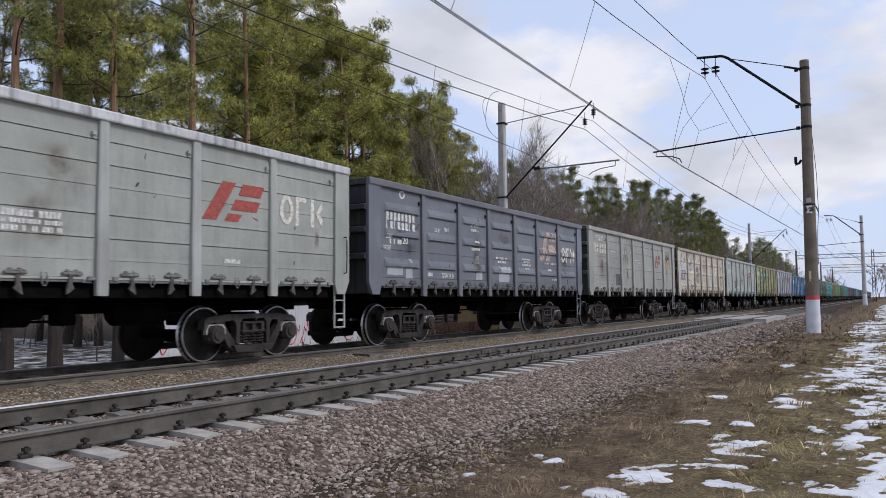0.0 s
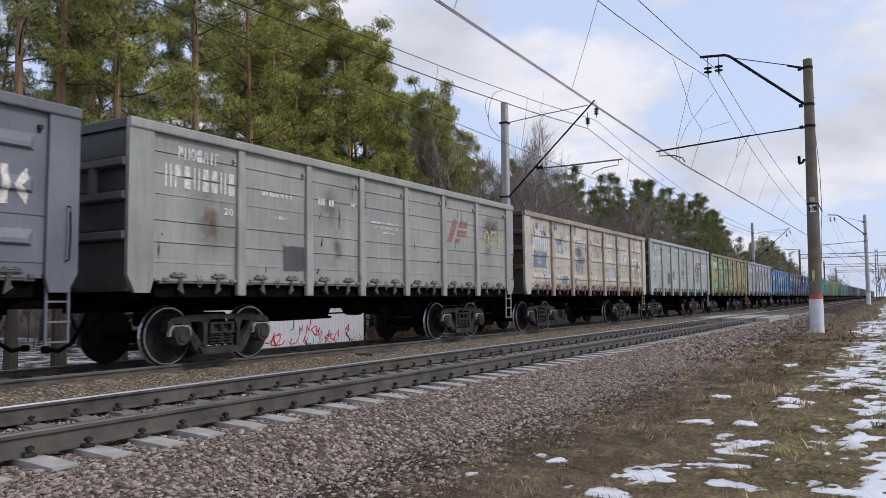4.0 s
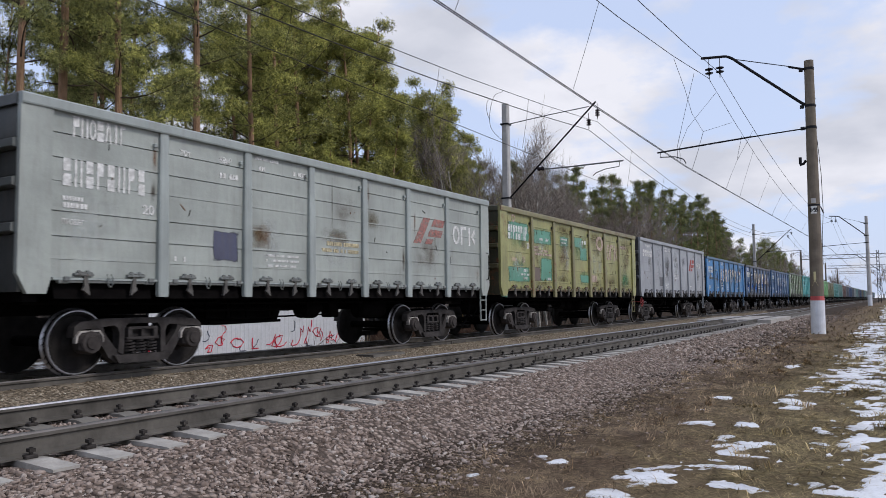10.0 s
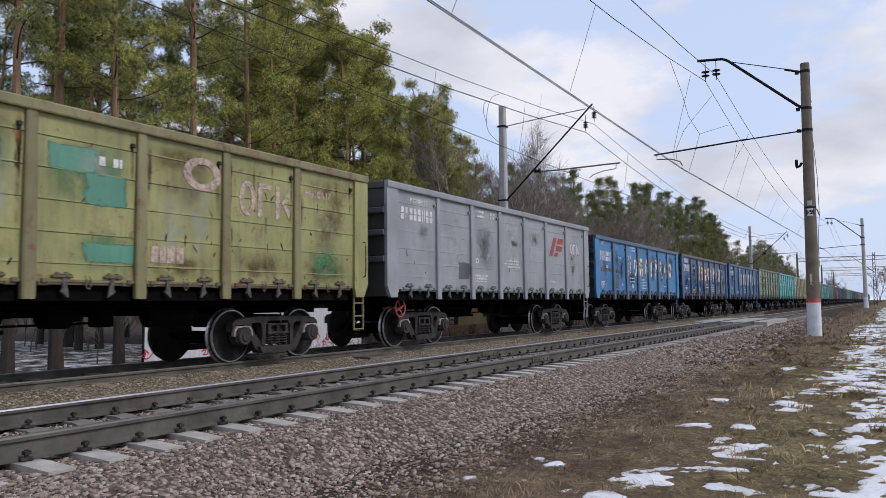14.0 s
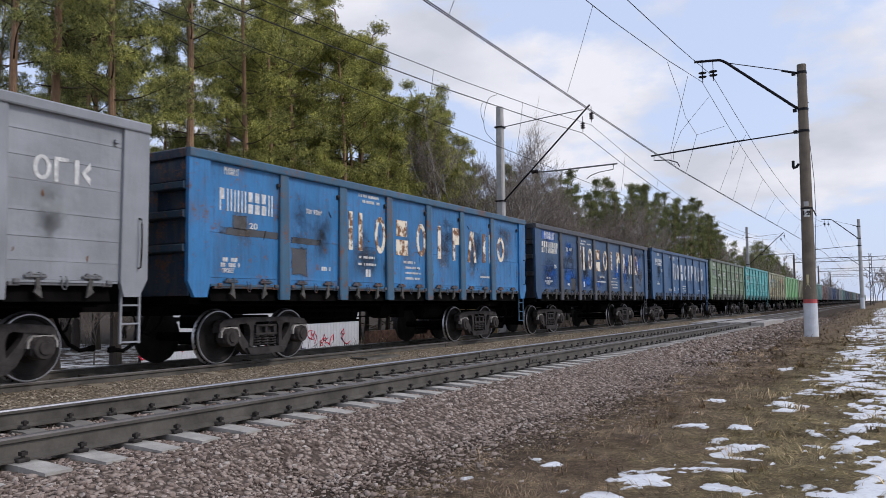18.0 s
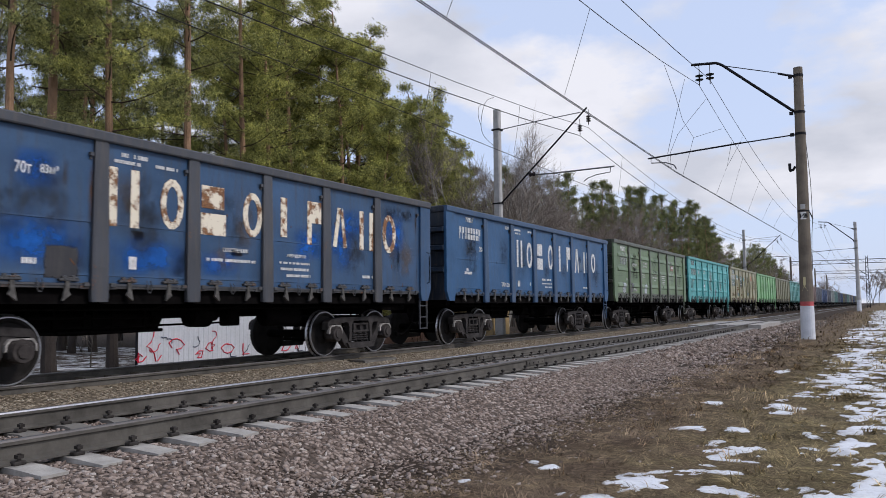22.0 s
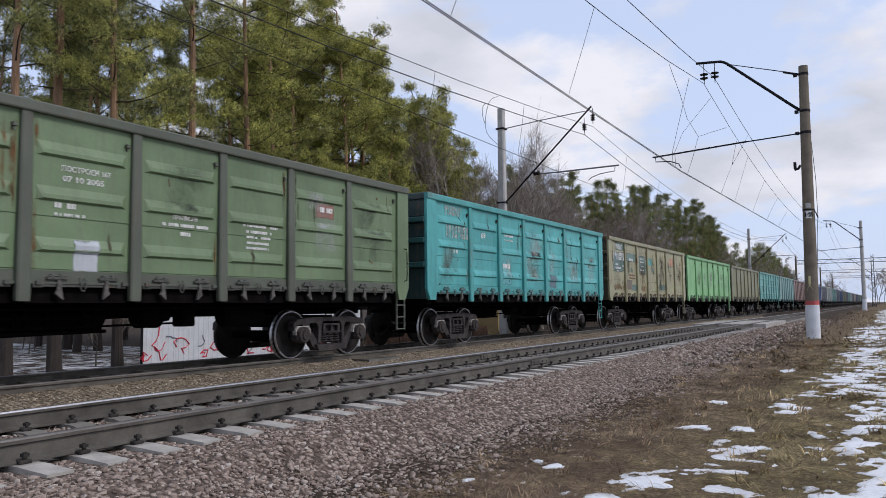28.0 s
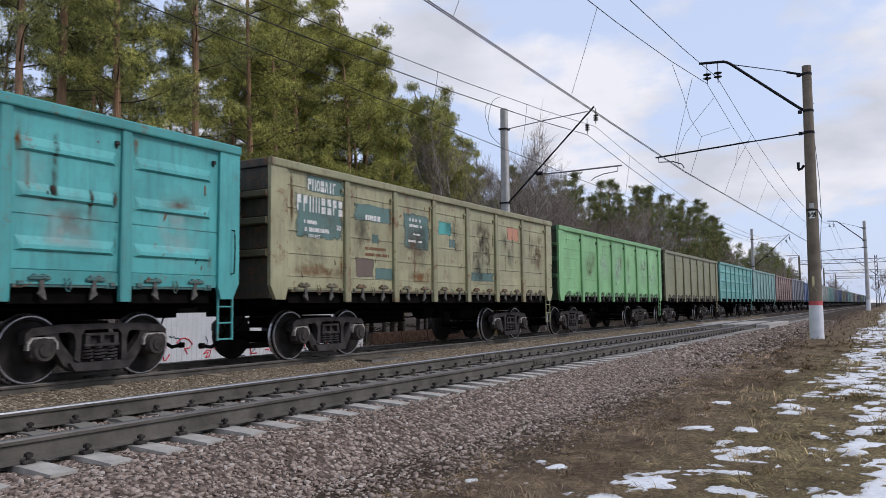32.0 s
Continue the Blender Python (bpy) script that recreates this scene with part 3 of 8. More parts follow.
# pressed ribs by style: heights as shares of the side, width, depth, margins, height of the welded seam
RIBS = {"rib3": ((0.17, 0.49, 0.77), 0.19, 0.036, 0.20, 0.18, 0.33), "rib5": ((0.225, 0.545, 0.805), 0.22, 0.055, 0.20, 0.18, 0.36), "rib4": ((0.22, 0.53, 0.80), 0.20, 0.046, 0.16, 0.16, 0.39)}


def make_panel(bm, y0, y1, z0, z1, style):
    """One bay of side sheeting, its outer face at x = 0; laps and ribs are pressed into the same sheet."""
    w, h = (y1 - y0) / 2, z1 - z0
    if style not in RIBS:
        # sheets with an open joint between them, or flat sheets with two weld lines
        line = [(-0.04, 0.0), (0.0, 0.0)]
        for share, d in LAPS[style]:
            z = h * share
            line += [(0.0, z - d * 0.5), (-2.2 * d, z - d * 0.3), (-2.2 * d, z + d * 0.5), (0.003, z + d * 0.6), (0.0, z + d * 0.6 + 0.05)]
        prism(bm, line + [(0.0, h), (-0.04, h)], "y", -w, w)
        return
    ks, hh, d, ml, mr, seam = RIBS[style]
    ys = (-w, -w + ml, w - mr, w)
    rows = [(0.0, 0.0, False), (h, 0.0, False)]                       # height, depth, whether a rib stands on the strip above
    for k in ks:
        rows += [(h * k - hh / 2, 0.0, True), (h * k + hh / 2, 0.0, False)]
    for joint in (h * seam, 0.158):
        rows += [(joint + z, x, False) for z, x in ((-0.008, 0.0), (-0.006, -0.014), (0.006, -0.014), (0.008, 0.0))]
    rows.sort()
    grid = [[bm.verts.new((x, y, z)) for y in ys] for z, x, _ in rows]
    for i in range(len(rows) - 1):
        for j in range(3):
            q = (grid[i][j], grid[i][j + 1], grid[i + 1][j + 1], grid[i + 1][j])
            if rows[i][2] and j == 1:       # a bulging rib: steep underside, long upper slope, sloping ends
                m, a = (rows[i][0] + rows[i + 1][0]) / 2, hh / 2
                lo = [bm.verts.new((d, y, m - a * 0.70)) for y in (ys[1] + 0.09, ys[2] - 0.09)]
                hi = [bm.verts.new((d * 0.92, y, m - a * 0.15)) for y in (ys[1] + 0.10, ys[2] - 0.10)]
                up = [bm.verts.new((d * 0.45, y, m + a * 0.45)) for y in (ys[1] + 0.06, ys[2] - 0.06)]
                for f in ((q[0], q[1], lo[1], lo[0]), (lo[0], lo[1], hi[1], hi[0]), (hi[0], hi[1], up[1], up[0]), (up[0], up[1], q[2], q[3]),
                          (q[0], lo[0], hi[0], up[0], q[3]), (q[1], q[2], up[1], hi[1], lo[1])):
                    bm.faces.new(f)
            else:
                bm.faces.new(q)


def make_post(bm, width, z0, z1):
    """A pressed side post: a shallow trough that narrows towards the top."""
    w, t = width / 2, width / 2 * 0.82
    d0, d1 = 0.085, 0.055
    rows = []
    for z, ww, d in ((z0, w * 0.92, d0), (z0 + 0.05, w, d0), (z0 + 0.5, w, d0), (z1, t, d1)):
        rows.append([bm.verts.new(p) for p in ((0, -ww, z), (d * 0.8, -ww, z), (d, -ww * 0.72, z), (d, ww * 0.72, z), (d * 0.8, ww, z), (0, ww, z))])
    for a, b in zip(rows, rows[1:]):
        for i in range(6):
            bm.faces.new((a[i], a[(i + 1) % 6], b[(i + 1) % 6], b[i]))
    bm.faces.new(rows[0][::-1]); bm.faces.new(rows[-1])


def make_corner(bm, z0, z1, s):
    """Wide flat corner plate with a tapered foot; s gives the side on which the end lies."""
    prism(bm, ((-0.46 * s, z0 + 0.20), (-0.44 * s, z1), (0.0, z1), (0.0, z0 + 0.26), (-0.14 * s, z0), (-0.40 * s, z0)), "x", -0.02, 0.055)


def make_top_rail(bm, h):
    prism(bm, ((-0.10, h - 0.15), (0.075, h - 0.15), (0.085, h - 0.13), (0.085, h - 0.02), (0.07, h), (-0.10, h)), "y", -BODY, BODY)


def make_end_wall(bm, z0, h, style):
    """A dished end wall with a cap; faces -y."""
    line = [(0.05, z0), (0.0, z0)]
    for k in (0.32, 0.55, 0.745):              # the sheet steps in under each stiffener
        z = z0 + (h - z0) * k
        line += [(0.0, z - 0.10), (0.02, z - 0.07), (0.02, z + 0.07), (0.0, z + 0.10)]
    line += [(0.0, h - 0.15), (-0.06, h - 0.15), (-0.07, h - 0.02), (-0.05, h - 0.002), (0.05, h - 0.002)]
    prism(bm, line, "x", -HALF + 0.02, HALF - 0.02)


def make_end_rib(bm):
    """A pressed stiffener across the end wall; faces -y."""
    prism(bm, ((0.02, -0.075), (-0.09, -0.055), (-0.10, -0.045), (-0.10, 0.050), (-0.08, 0.060), (0.02, 0.080)), "x", -HALF + 0.03, HALF - 0.03)


def make_end_stub(bm, z0, z1):
    prism(bm, ((-0.06, 0.01), (-0.05, -0.085), (0.05, -0.085), (0.06, 0.01)), "z", z0, z1)


def make_hook(bm, s):
    """A hatch latch: lug block with two cheeks and a stop; s mirrors it along the wagon."""
    box(bm, -0.05, 0.050, -0.15, 0.15, 0.02, 0.060, 0.008)
    for y in (-0.10, 0.03):
        box(bm, 0.0, 0.055, y, y + 0.05, 0.03, 0.100, 0.010)
    tube(bm, [(0.040, -0.12, 0.070), (0.040, 0.12, 0.070)], 0.012, 6)
    box(bm, 0.01, 0.055, -s * 0.26 - 0.045, -s * 0.26 + 0.045, -0.055, 0.01, 0.01)


def make_claw(bm, s):
    """The latch's hanging claw: a short barbed blade."""
    claw = [(-0.005, 0.035), (0.055, 0.035), (0.060, -0.06), (0.095, -0.245), (0.082, -0.243), (-0.025, -0.165), (0.005, -0.115)]
    prism(bm, [(s * y, z) for y, z in (claw if s > 0 else claw[::-1])], "x", 0.004, 0.040)


def make_hinge_bar(bm, w):
    """The hatch's outer edge: a bar with end plates and a hanging ring."""
    box(bm, -0.03, 0.018, -w + 0.14, w - 0.14, -0.075, -0.015, 0.006)
    for y in (-w + 0.22, w - 0.22):
        box(bm, -0.02, 0.034, y - 0.075, y + 0.075, -0.085, 0.0, 0.008)
        tube(bm, [(0.03, y, -0.045), (0.046, y, -0.045)], 0.018, 6)


def make_ring(bm):
    tube(bm, [(0.03, -0.035, 0.05), (0.06, -0.038, 0.0), (0.06, -0.035, -0.09), (0.06, -0.015, -0.125), (0.06, 0.015, -0.125), (0.06, 0.035, -0.09), (0.06, 0.038, 0.0), (0.03, 0.035, 0.05)], 0.011, 5)


def make_side_sill(bm, strip):
    prism(bm, ((-0.12, 1.315), (0.035, 1.315), (0.035, 1.342), (0.014, 1.346), (0.012, 1.492), (0.004, 1.496), (-0.12, 1.496)) if strip else ((-0.12, 1.315), (0.035, 1.315), (0.035, 1.345), (-0.12, 1.345)), "y", -6.1, 6.1)


def make_hatch(bm):
    """A floor hatch leaf, hanging shut and sloping."""
    prism(bm, ((-0.02, 0.0), (0.02, 0.0), (-0.05, 0.25), (-1.2, 0.28), (-1.2, 0.24), (-0.08, 0.21)), "y", -0.78, 0.78)


def make_sill(bm):
    box(bm, -0.27, 0.27, -6.4, 6.4, 0.82, 1.32)


def make_cross_bearer(bm):
    prism(bm, ((-1.40, 1.29), (-1.40, 1.12), (-0.272, 0.93), (0.272, 0.93), (1.40, 1.12), (1.40, 1.29)), "y", -0.07, 0.07)


def make_end_sill(bm):
    box(bm, -1.45, 1.45, -0.1, 0.1, 1.02, 1.315)


def make_coupler(bm):
    """Automatic knuckle coupler with its shank; points to -y."""
    box(bm, -0.09, 0.09, -0.40, 0.3, 0.97, 1.15, 0.02)
    prism(bm, ((-0.19, 0.02), (-0.21, -0.25), (-0.15, -0.47), (-0.05, -0.45), (-0.03, -0.30), (0.06, -0.30), (0.12, -0.50), (0.20, -0.40), (0.19, 0.02)), "z", 0.90, 1.22)


def make_wheel(bm, s):
    """A wheel, flange inwards: s = 1 is the near side."""
    prof = [(-0.085, 0.10), (-0.085, 0.40), (-0.075, 0.455), (-0.068, 0.500), (-0.055, 0.505), (-0.042, 0.490), (-0.035, WHEEL_R + 0.002), (0.035, WHEEL_R - 0.003), (0.048, WHEEL_R - 0.012), (0.050, 0.415), (0.040, 0.405), (0.012, 0.385), (0.012, 0.22), (0.06, 0.16), (0.085, 0.14), (0.085, 0.02)]
    lathe(bm, [(a * s, r) for a, r in prof], "x", (0, 0, 0), 32)


def make_tread(bm, s):
    lathe(bm, [(0.030 * s, WHEEL_R - 0.01), (0.030 * s, WHEEL_R + 0.0005), (0.0495 * s, WHEEL_R - 0.009), (0.0525 * s, WHEEL_R - 0.012), (0.0525 * s, WHEEL_R - 0.028), (0.045 * s, WHEEL_R - 0.03)], "x", (0, 0, 0), 40, False)


def make_flange(bm, s):
    lathe(bm, [(-0.088 * s, 0.46), (-0.086 * s, 0.470), (-0.071 * s, 0.504), (-0.055 * s, 0.508), (-0.036 * s, 0.482), (-0.02 * s, 0.478)], "x", (0, 0, 0), 40, False)


def make_axle(bm):
    lathe(bm, [(-1.06, 0.06), (-1.06, 0.075), (-0.85, 0.08), (-0.6, 0.085), (0.6, 0.085), (0.85, 0.08), (1.06, 0.075), (1.06, 0.06)], "x", (0, 0, 0), 14)


def make_side_frame(bm):
    """Cast bogie side frame: arched chord, slanting legs and columns that leave two oval windows and the spring opening."""
    def slab(outline, x0=-0.07, x1=0.07, flip=False):
        prism(bm, outline[::-1] if flip else outline, "x", x0, x1)
    slab(((-1.16, 0.56), (-1.15, 0.71), (-1.06, 0.78), (-0.62, 0.82), (0.62, 0.82), (1.06, 0.78), (1.15, 0.71), (1.16, 0.56), (1.10, 0.56), (1.07, 0.665), (0.74, 0.69), (0.30, 0.735), (-0.30, 0.735), (-0.74, 0.69), (-1.07, 0.665), (-1.10, 0.56)), -0.08, 0.085)
    for s in (-1, 1):
        # slanting leg, then the column, both joined to the chord with rounded fillets
        slab([(-0.90 * s, 0.70), (-0.68 * s, 0.71), (-0.66 * s, 0.62), (-0.60 * s, 0.53), (-0.46 * s, 0.37), (-0.34 * s, 0.30), (-0.30 * s, 0.17), (-0.46 * s, 0.16), (-0.58 * s, 0.24), (-0.80 * s, 0.58)], flip=s < 0)
        slab([(-0.52 * s, 0.72), (-0.27 * s, 0.74), (-0.33 * s, 0.66), (-0.34 * s, 0.26), (-0.44 * s, 0.32), (-0.42 * s, 0.48), (-0.42 * s, 0.60), (-0.45 * s, 0.68)], -0.06, 0.095, s < 0)
    slab(((-0.52, 0.27), (0.52, 0.27), (0.44, 0.15), (-0.44, 0.15)), -0.12, 0.13)


def make_bolster_end(bm):
    """The bolster's end between the columns, with two cored holes."""
    for y0, y1 in ((-0.27, -0.20), (-0.03, 0.03), (0.20, 0.27)):
        box(bm, -0.10, 0.10, y0, y1, 0.515, 0.655)
    box(bm, -0.10, 0.11, -0.29, 0.29, 0.485, 0.53, 0.01)
    box(bm, -0.10, 0.105, -0.27, 0.27, 0.64, 0.685, 0.01)
    box(bm, -0.10, 0.02, -0.26, 0.26, 0.52, 0.65)


def make_spring(bm):
    """A coil spring."""
    n = 44
    tube(bm, [(0.082 * math.cos(i * 0.571), 0.082 * math.sin(i * 0.571), 0.285 + 0.19 * i / n) for i in range(n + 1)], 0.017, 5)


def make_axle_box(bm):
    lathe(bm, [(-0.14, 0.15), (-0.12, 0.165), (0.10, 0.165), (0.13, 0.15), (0.13, 0.10), (0.155, 0.09), (0.155, 0.02)], "x", (0, 0, 0), 16)
    box(bm, -0.10, 0.09, -0.17, 0.17, -0.12, 0.14, 0.03)


def make_adapter(bm):
    """Saddle over the axle box, its worn edge showing pale."""
    pts = [(-0.225, 0.0), (-0.22, 0.10), (-0.16, 0.175), (0.16, 0.175), (0.22, 0.10), (0.225, 0.0), (0.20, 0.0), (0.19, 0.09), (0.14, 0.150), (-0.14, 0.150), (-0.19, 0.09), (-0.20, 0.0)]
    prism(bm, pts, "x", 0.03, 0.105)


def make_bolster(bm):
    box(bm, -1.0, 1.0, -0.22, 0.22, 0.60, 0.86, 0.03)
    lathe(bm, [(0.86, 0.2), (0.92, 0.2)], "z", (0, 0, 0), 16)
    tube(bm, [(-0.9, -0.35, 0.33), (0.9, -0.35, 0.33)], 0.04, 6)
    tube(bm, [(-0.9, 0.35, 0.33), (0.9, 0.35, 0.33)], 0.04, 6)


def make_ladder(bm):
    """Rear corner step ladder of flat bar."""
    for y in (-0.16, 0.16):
        box(bm, -0.015, 0.015, y - 0.016, y + 0.016, 0.44, 1.30)
    for z in (0.45, 0.72, 0.99):
        box(bm, -0.012, 0.012, -0.16, 0.16, z, z + 0.025)


def make_grab(bm):
    tube(bm, [(0.0, 0, 1.55), (0.06, 0, 1.56), (0.07, 0, 1.7), (0.06, 0.015, 1.95), (0.07, 0, 2.2), (0.06, 0, 2.28), (0.0, 0, 2.29)], 0.012, 6)


def make_lug(bm):
    box(bm, 0.0, 0.055, -0.032, 0.032, -0.032, 0.032, 0.010)
    box(bm, 0.0, 0.025, -0.015, 0.015, -0.07, -0.03)


def make_tank(bm):
    lathe(bm, [(-0.52, 0.03), (-0.50, 0.14), (-0.44, 0.19), (0.44, 0.19), (0.50, 0.14), (0.52, 0.03)], "y", (0, 0, 0), 18)
    for y in (-0.3, 0.3):
        box(bm, -0.02, 0.02, y - 0.025, y + 0.025, 0.15, 0.42)


def make_brake(bm):
    """Brake cylinder with its valve block and lever."""
    lathe(bm, [(-0.30, 0.05), (-0.28, 0.20), (0.12, 0.21), (0.16, 0.12), (0.34, 0.10), (0.36, 0.03)], "y", (0, 0, 0), 16)
    box(bm, -0.14, 0.14, 0.55, 0.85, -0.20, 0.22, 0.03)
    box(bm, -0.03, 0.03, -0.2, 0.2, 0.15, 0.4)


def make_rods(bm):
    """Brake rods and pipe run along the underframe."""
    tube(bm, [(0.75, -3.1, 0.86), (0.75, -0.6, 0.84)], 0.022, 6)
    tube(bm, [(0.55, -3.2, 0.72), (0.6, -1.7, 0.70), (0.6, 1.0, 0.73)], 0.02, 6)
    tube(bm, [(0.95, -6.2, 1.0), (0.95, -3.0, 0.98), (0.9, 2.9, 0.98), (0.95, 6.2, 1.0)], 0.02, 6)
    for y in (-2.6, -2.1, -1.6, -1.0):
        box(bm, 0.58, 0.62, y - 0.02, y + 0.02, 0.70, 1.0)
    box(bm, 0.6, 0.64, -2.55, -1.9, 0.62, 0.65)


def make_brake_beam(bm):
    """Horizontal lever frame and guard plates slung under one half of the wagon."""
    prism(bm, ((-3.15, 0.90), (-3.10, 0.62), (-2.2, 0.58), (-0.6, 0.60), (-0.45, 0.90)), "x", 0.30, 0.42)
    box(bm, 0.42, 0.46, -3.1, -0.5, 0.60, 0.655, 0.01)
    for y in (-2.9, -1.8, -0.7):
        box(bm, 0.28, 0.45, y - 0.04, y + 0.04, 0.60, 1.0)


def make_hose(bm):
    pts = [(0.42, 0.05, 1.02), (0.46, -0.12, 0.92), (0.47, -0.26, 0.62), (0.44, -0.40, 0.38), (0.38, -0.56, 0.27), (0.33, -0.72, 0.30)]
    tube(bm, pts, 0.034, 8)
    tube(bm, [(0.62, 0.1, 1.0), (0.64, -0.06, 0.72), (0.60, -0.24, 0.50), (0.55, -0.42, 0.60), (0.50, -0.50, 0.92)], 0.020, 6)
    box(bm, 0.29, 0.37, -0.80, -0.68, 0.25, 0.35, 0.015)


def make_handbrake(bm):
    """Spoked brake hand-wheel, its axle across the wagon."""
    n = 20
    for i in range(n):
        a, b = 6.28319 * i / n, 6.28319 * (i + 1) / n
        tube(bm, [(0, 0.2 * math.cos(a), 0.2 * math.sin(a)), (0, 0.2 * math.cos(b), 0.2 * math.sin(b))], 0.014, 6, False)
    for i in range(4):
        a = 6.28319 * i / 4 + 0.4
        tube(bm, [(0, 0, 0), (0, 0.2 * math.cos(a), 0.2 * math.sin(a))], 0.010, 5, False)
    tube(bm, [(-0.5, 0, 0), (0.04, 0, 0)], 0.018, 6)


def make_far_side(bm, z0, h):
    """The side that stays turned away: sheet and posts."""
    box(bm, -0.02, 0.0, -BODY, BODY, z0, h - 0.15)
    for y in POSTS:
        box(bm, 0.0, 0.08, y - 0.08, y + 0.08, z0 - 0.26, h - 0.15)


def make_bars(bm, cells, depth=0.004):
    for y0, y1, z0, z1 in cells:
        box(bm, 0.0, depth, y0, y1, z0, z1)


WAGONS, WHEELSETS = [], []
WORN_WHITE = wagon_paint("worn_white_top_rail", (0.50, 0.51, 0.52), 0.3, dirty=1.0, grime=(0.06, 0.058, 0.056))


def build_wagon(i, style, paint, post_paint, end_paint, latch_paint, rib_paint, height, label, near=True, post_width=0.19, wheel_mark=None):
    """A four-axle open wagon; y runs along it, its leading end at -y. near: with all its small parts."""
    wagon = new("open_wagon")
    tagged(wagon, label, "freight wagon", group="wagons of the train")
    z0, h = 1.35, height
    zs = h - 0.15 - z0
    for y0, y1 in BAYS:
        key = ("side_panel", round(y1 - y0, 2), style, h)
        part("side_panel", shared(key, make_panel, y0, y1, z0, h - 0.15, style), paint, wagon, loc=(HALF, (y0 + y1) / 2, z0))
    for y in POSTS:
        part("side_post", shared(("side_post", post_width, h), make_post, post_width, 1.085, h - 0.15), post_paint, wagon, loc=(HALF, y, 0))
    part("far_side", shared(("far_side", h), make_far_side, z0, h), paint, wagon, loc=(-HALF, 0, 0), rot=(0, 0, math.pi))
    for s in (-1, 1):
        part("corner_plate", shared(("corner_plate", h, s), make_corner, 1.125, h - 0.15, s), paint, wagon, loc=(HALF, s * BODY, 0))
        part("corner_plate", shared(("corner_plate", h, -s), make_corner, 1.125, h - 0.15, -s), paint, wagon, loc=(-HALF, s * BODY, 0), rot=(0, 0, math.pi))
        part("end_wall", shared(("end_wall", h), make_end_wall, 1.15, h, style), end_paint, wagon, "end wall dark with soot and painted-in shade", loc=(0, s * (BODY - 0.05), 0), rot=(0, 0, 0 if s < 0 else math.pi))
        for k in (0.32, 0.55, 0.745):
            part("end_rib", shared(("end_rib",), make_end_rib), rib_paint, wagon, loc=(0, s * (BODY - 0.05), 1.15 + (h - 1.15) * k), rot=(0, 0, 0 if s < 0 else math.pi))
        for x in (-0.72, 0.72) if near else ():
            part("end_stub", shared(("end_stub", h), make_end_stub, 1.21 + (h - 1.15) * 0.55, 1.09 + (h - 1.15) * 0.745), rib_paint, wagon, loc=(x, s * (BODY - 0.05), 0), rot=(0, 0, 0 if s < 0 else math.pi))
        part("coupler", shared(("coupler",), make_coupler), BLACK, wagon, "black automatic coupler", loc=(0, s * 6.5, 0), rot=(0, 0, 0 if s < 0 else math.pi))
        part("top_rail", shared(("top_rail", h), make_top_rail, h), WORN_WHITE if i == 0 else post_paint, wagon, loc=(s * HALF, 0, 0), rot=(0, 0, 0 if s > 0 else math.pi))
    part("side_sill", shared(("side_sill", style in RIBS), make_side_sill, style in RIBS), post_paint, wagon, loc=(HALF, 0, 0))
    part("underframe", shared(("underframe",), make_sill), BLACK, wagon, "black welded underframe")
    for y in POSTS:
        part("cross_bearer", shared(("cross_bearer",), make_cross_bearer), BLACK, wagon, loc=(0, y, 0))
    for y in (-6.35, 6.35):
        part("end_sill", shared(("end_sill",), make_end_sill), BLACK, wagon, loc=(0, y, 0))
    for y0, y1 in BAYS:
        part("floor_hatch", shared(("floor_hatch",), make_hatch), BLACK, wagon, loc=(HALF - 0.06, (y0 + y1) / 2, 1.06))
    if near:
        for y0, y1 in BAYS:
            for k, s in ((0.28, 1), (0.74, -1)):
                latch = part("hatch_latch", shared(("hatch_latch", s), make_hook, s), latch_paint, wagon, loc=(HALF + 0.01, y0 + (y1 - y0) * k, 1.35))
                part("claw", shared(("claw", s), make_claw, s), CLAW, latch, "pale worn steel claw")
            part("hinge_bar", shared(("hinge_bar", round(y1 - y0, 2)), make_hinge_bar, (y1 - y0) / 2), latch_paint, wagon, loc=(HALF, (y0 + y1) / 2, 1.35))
            part("lashing_ring", shared(("lashing_ring",), make_ring), latch_paint, wagon, loc=(HALF, (y0 + y1) / 2, 1.35))
            if i != 3:
                part("lashing_lug", shared(("lashing_lug",), make_lug), BOGIE if i % 2 else post_paint, wagon, loc=(HALF, y1 - 0.16 if y1 < 6 else y1 - 0.12, h - 0.36))
        part("grab_handle", shared(("grab_handle",), make_grab), BLACK, wagon, loc=(HALF + 0.055, BODY - 0.17, 0))
    part("ladder", shared(("ladder",), make_ladder), post_paint, wagon, loc=(HALF - 0.02, BODY - 0.24, 0))
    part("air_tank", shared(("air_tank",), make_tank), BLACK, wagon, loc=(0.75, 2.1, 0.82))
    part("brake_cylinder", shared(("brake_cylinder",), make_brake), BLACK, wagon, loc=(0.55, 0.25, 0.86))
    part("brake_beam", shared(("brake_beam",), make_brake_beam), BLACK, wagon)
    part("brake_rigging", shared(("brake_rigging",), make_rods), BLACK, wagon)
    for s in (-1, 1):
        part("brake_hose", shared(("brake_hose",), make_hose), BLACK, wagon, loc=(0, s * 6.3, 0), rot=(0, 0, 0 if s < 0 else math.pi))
    if wheel_mark:
        part("hand_brake_wheel", shared(("hand_brake_wheel",), make_handbrake), wheel_mark, wagon, "red spoked hand wheel", loc=(1.35, -5.75, 0.88))
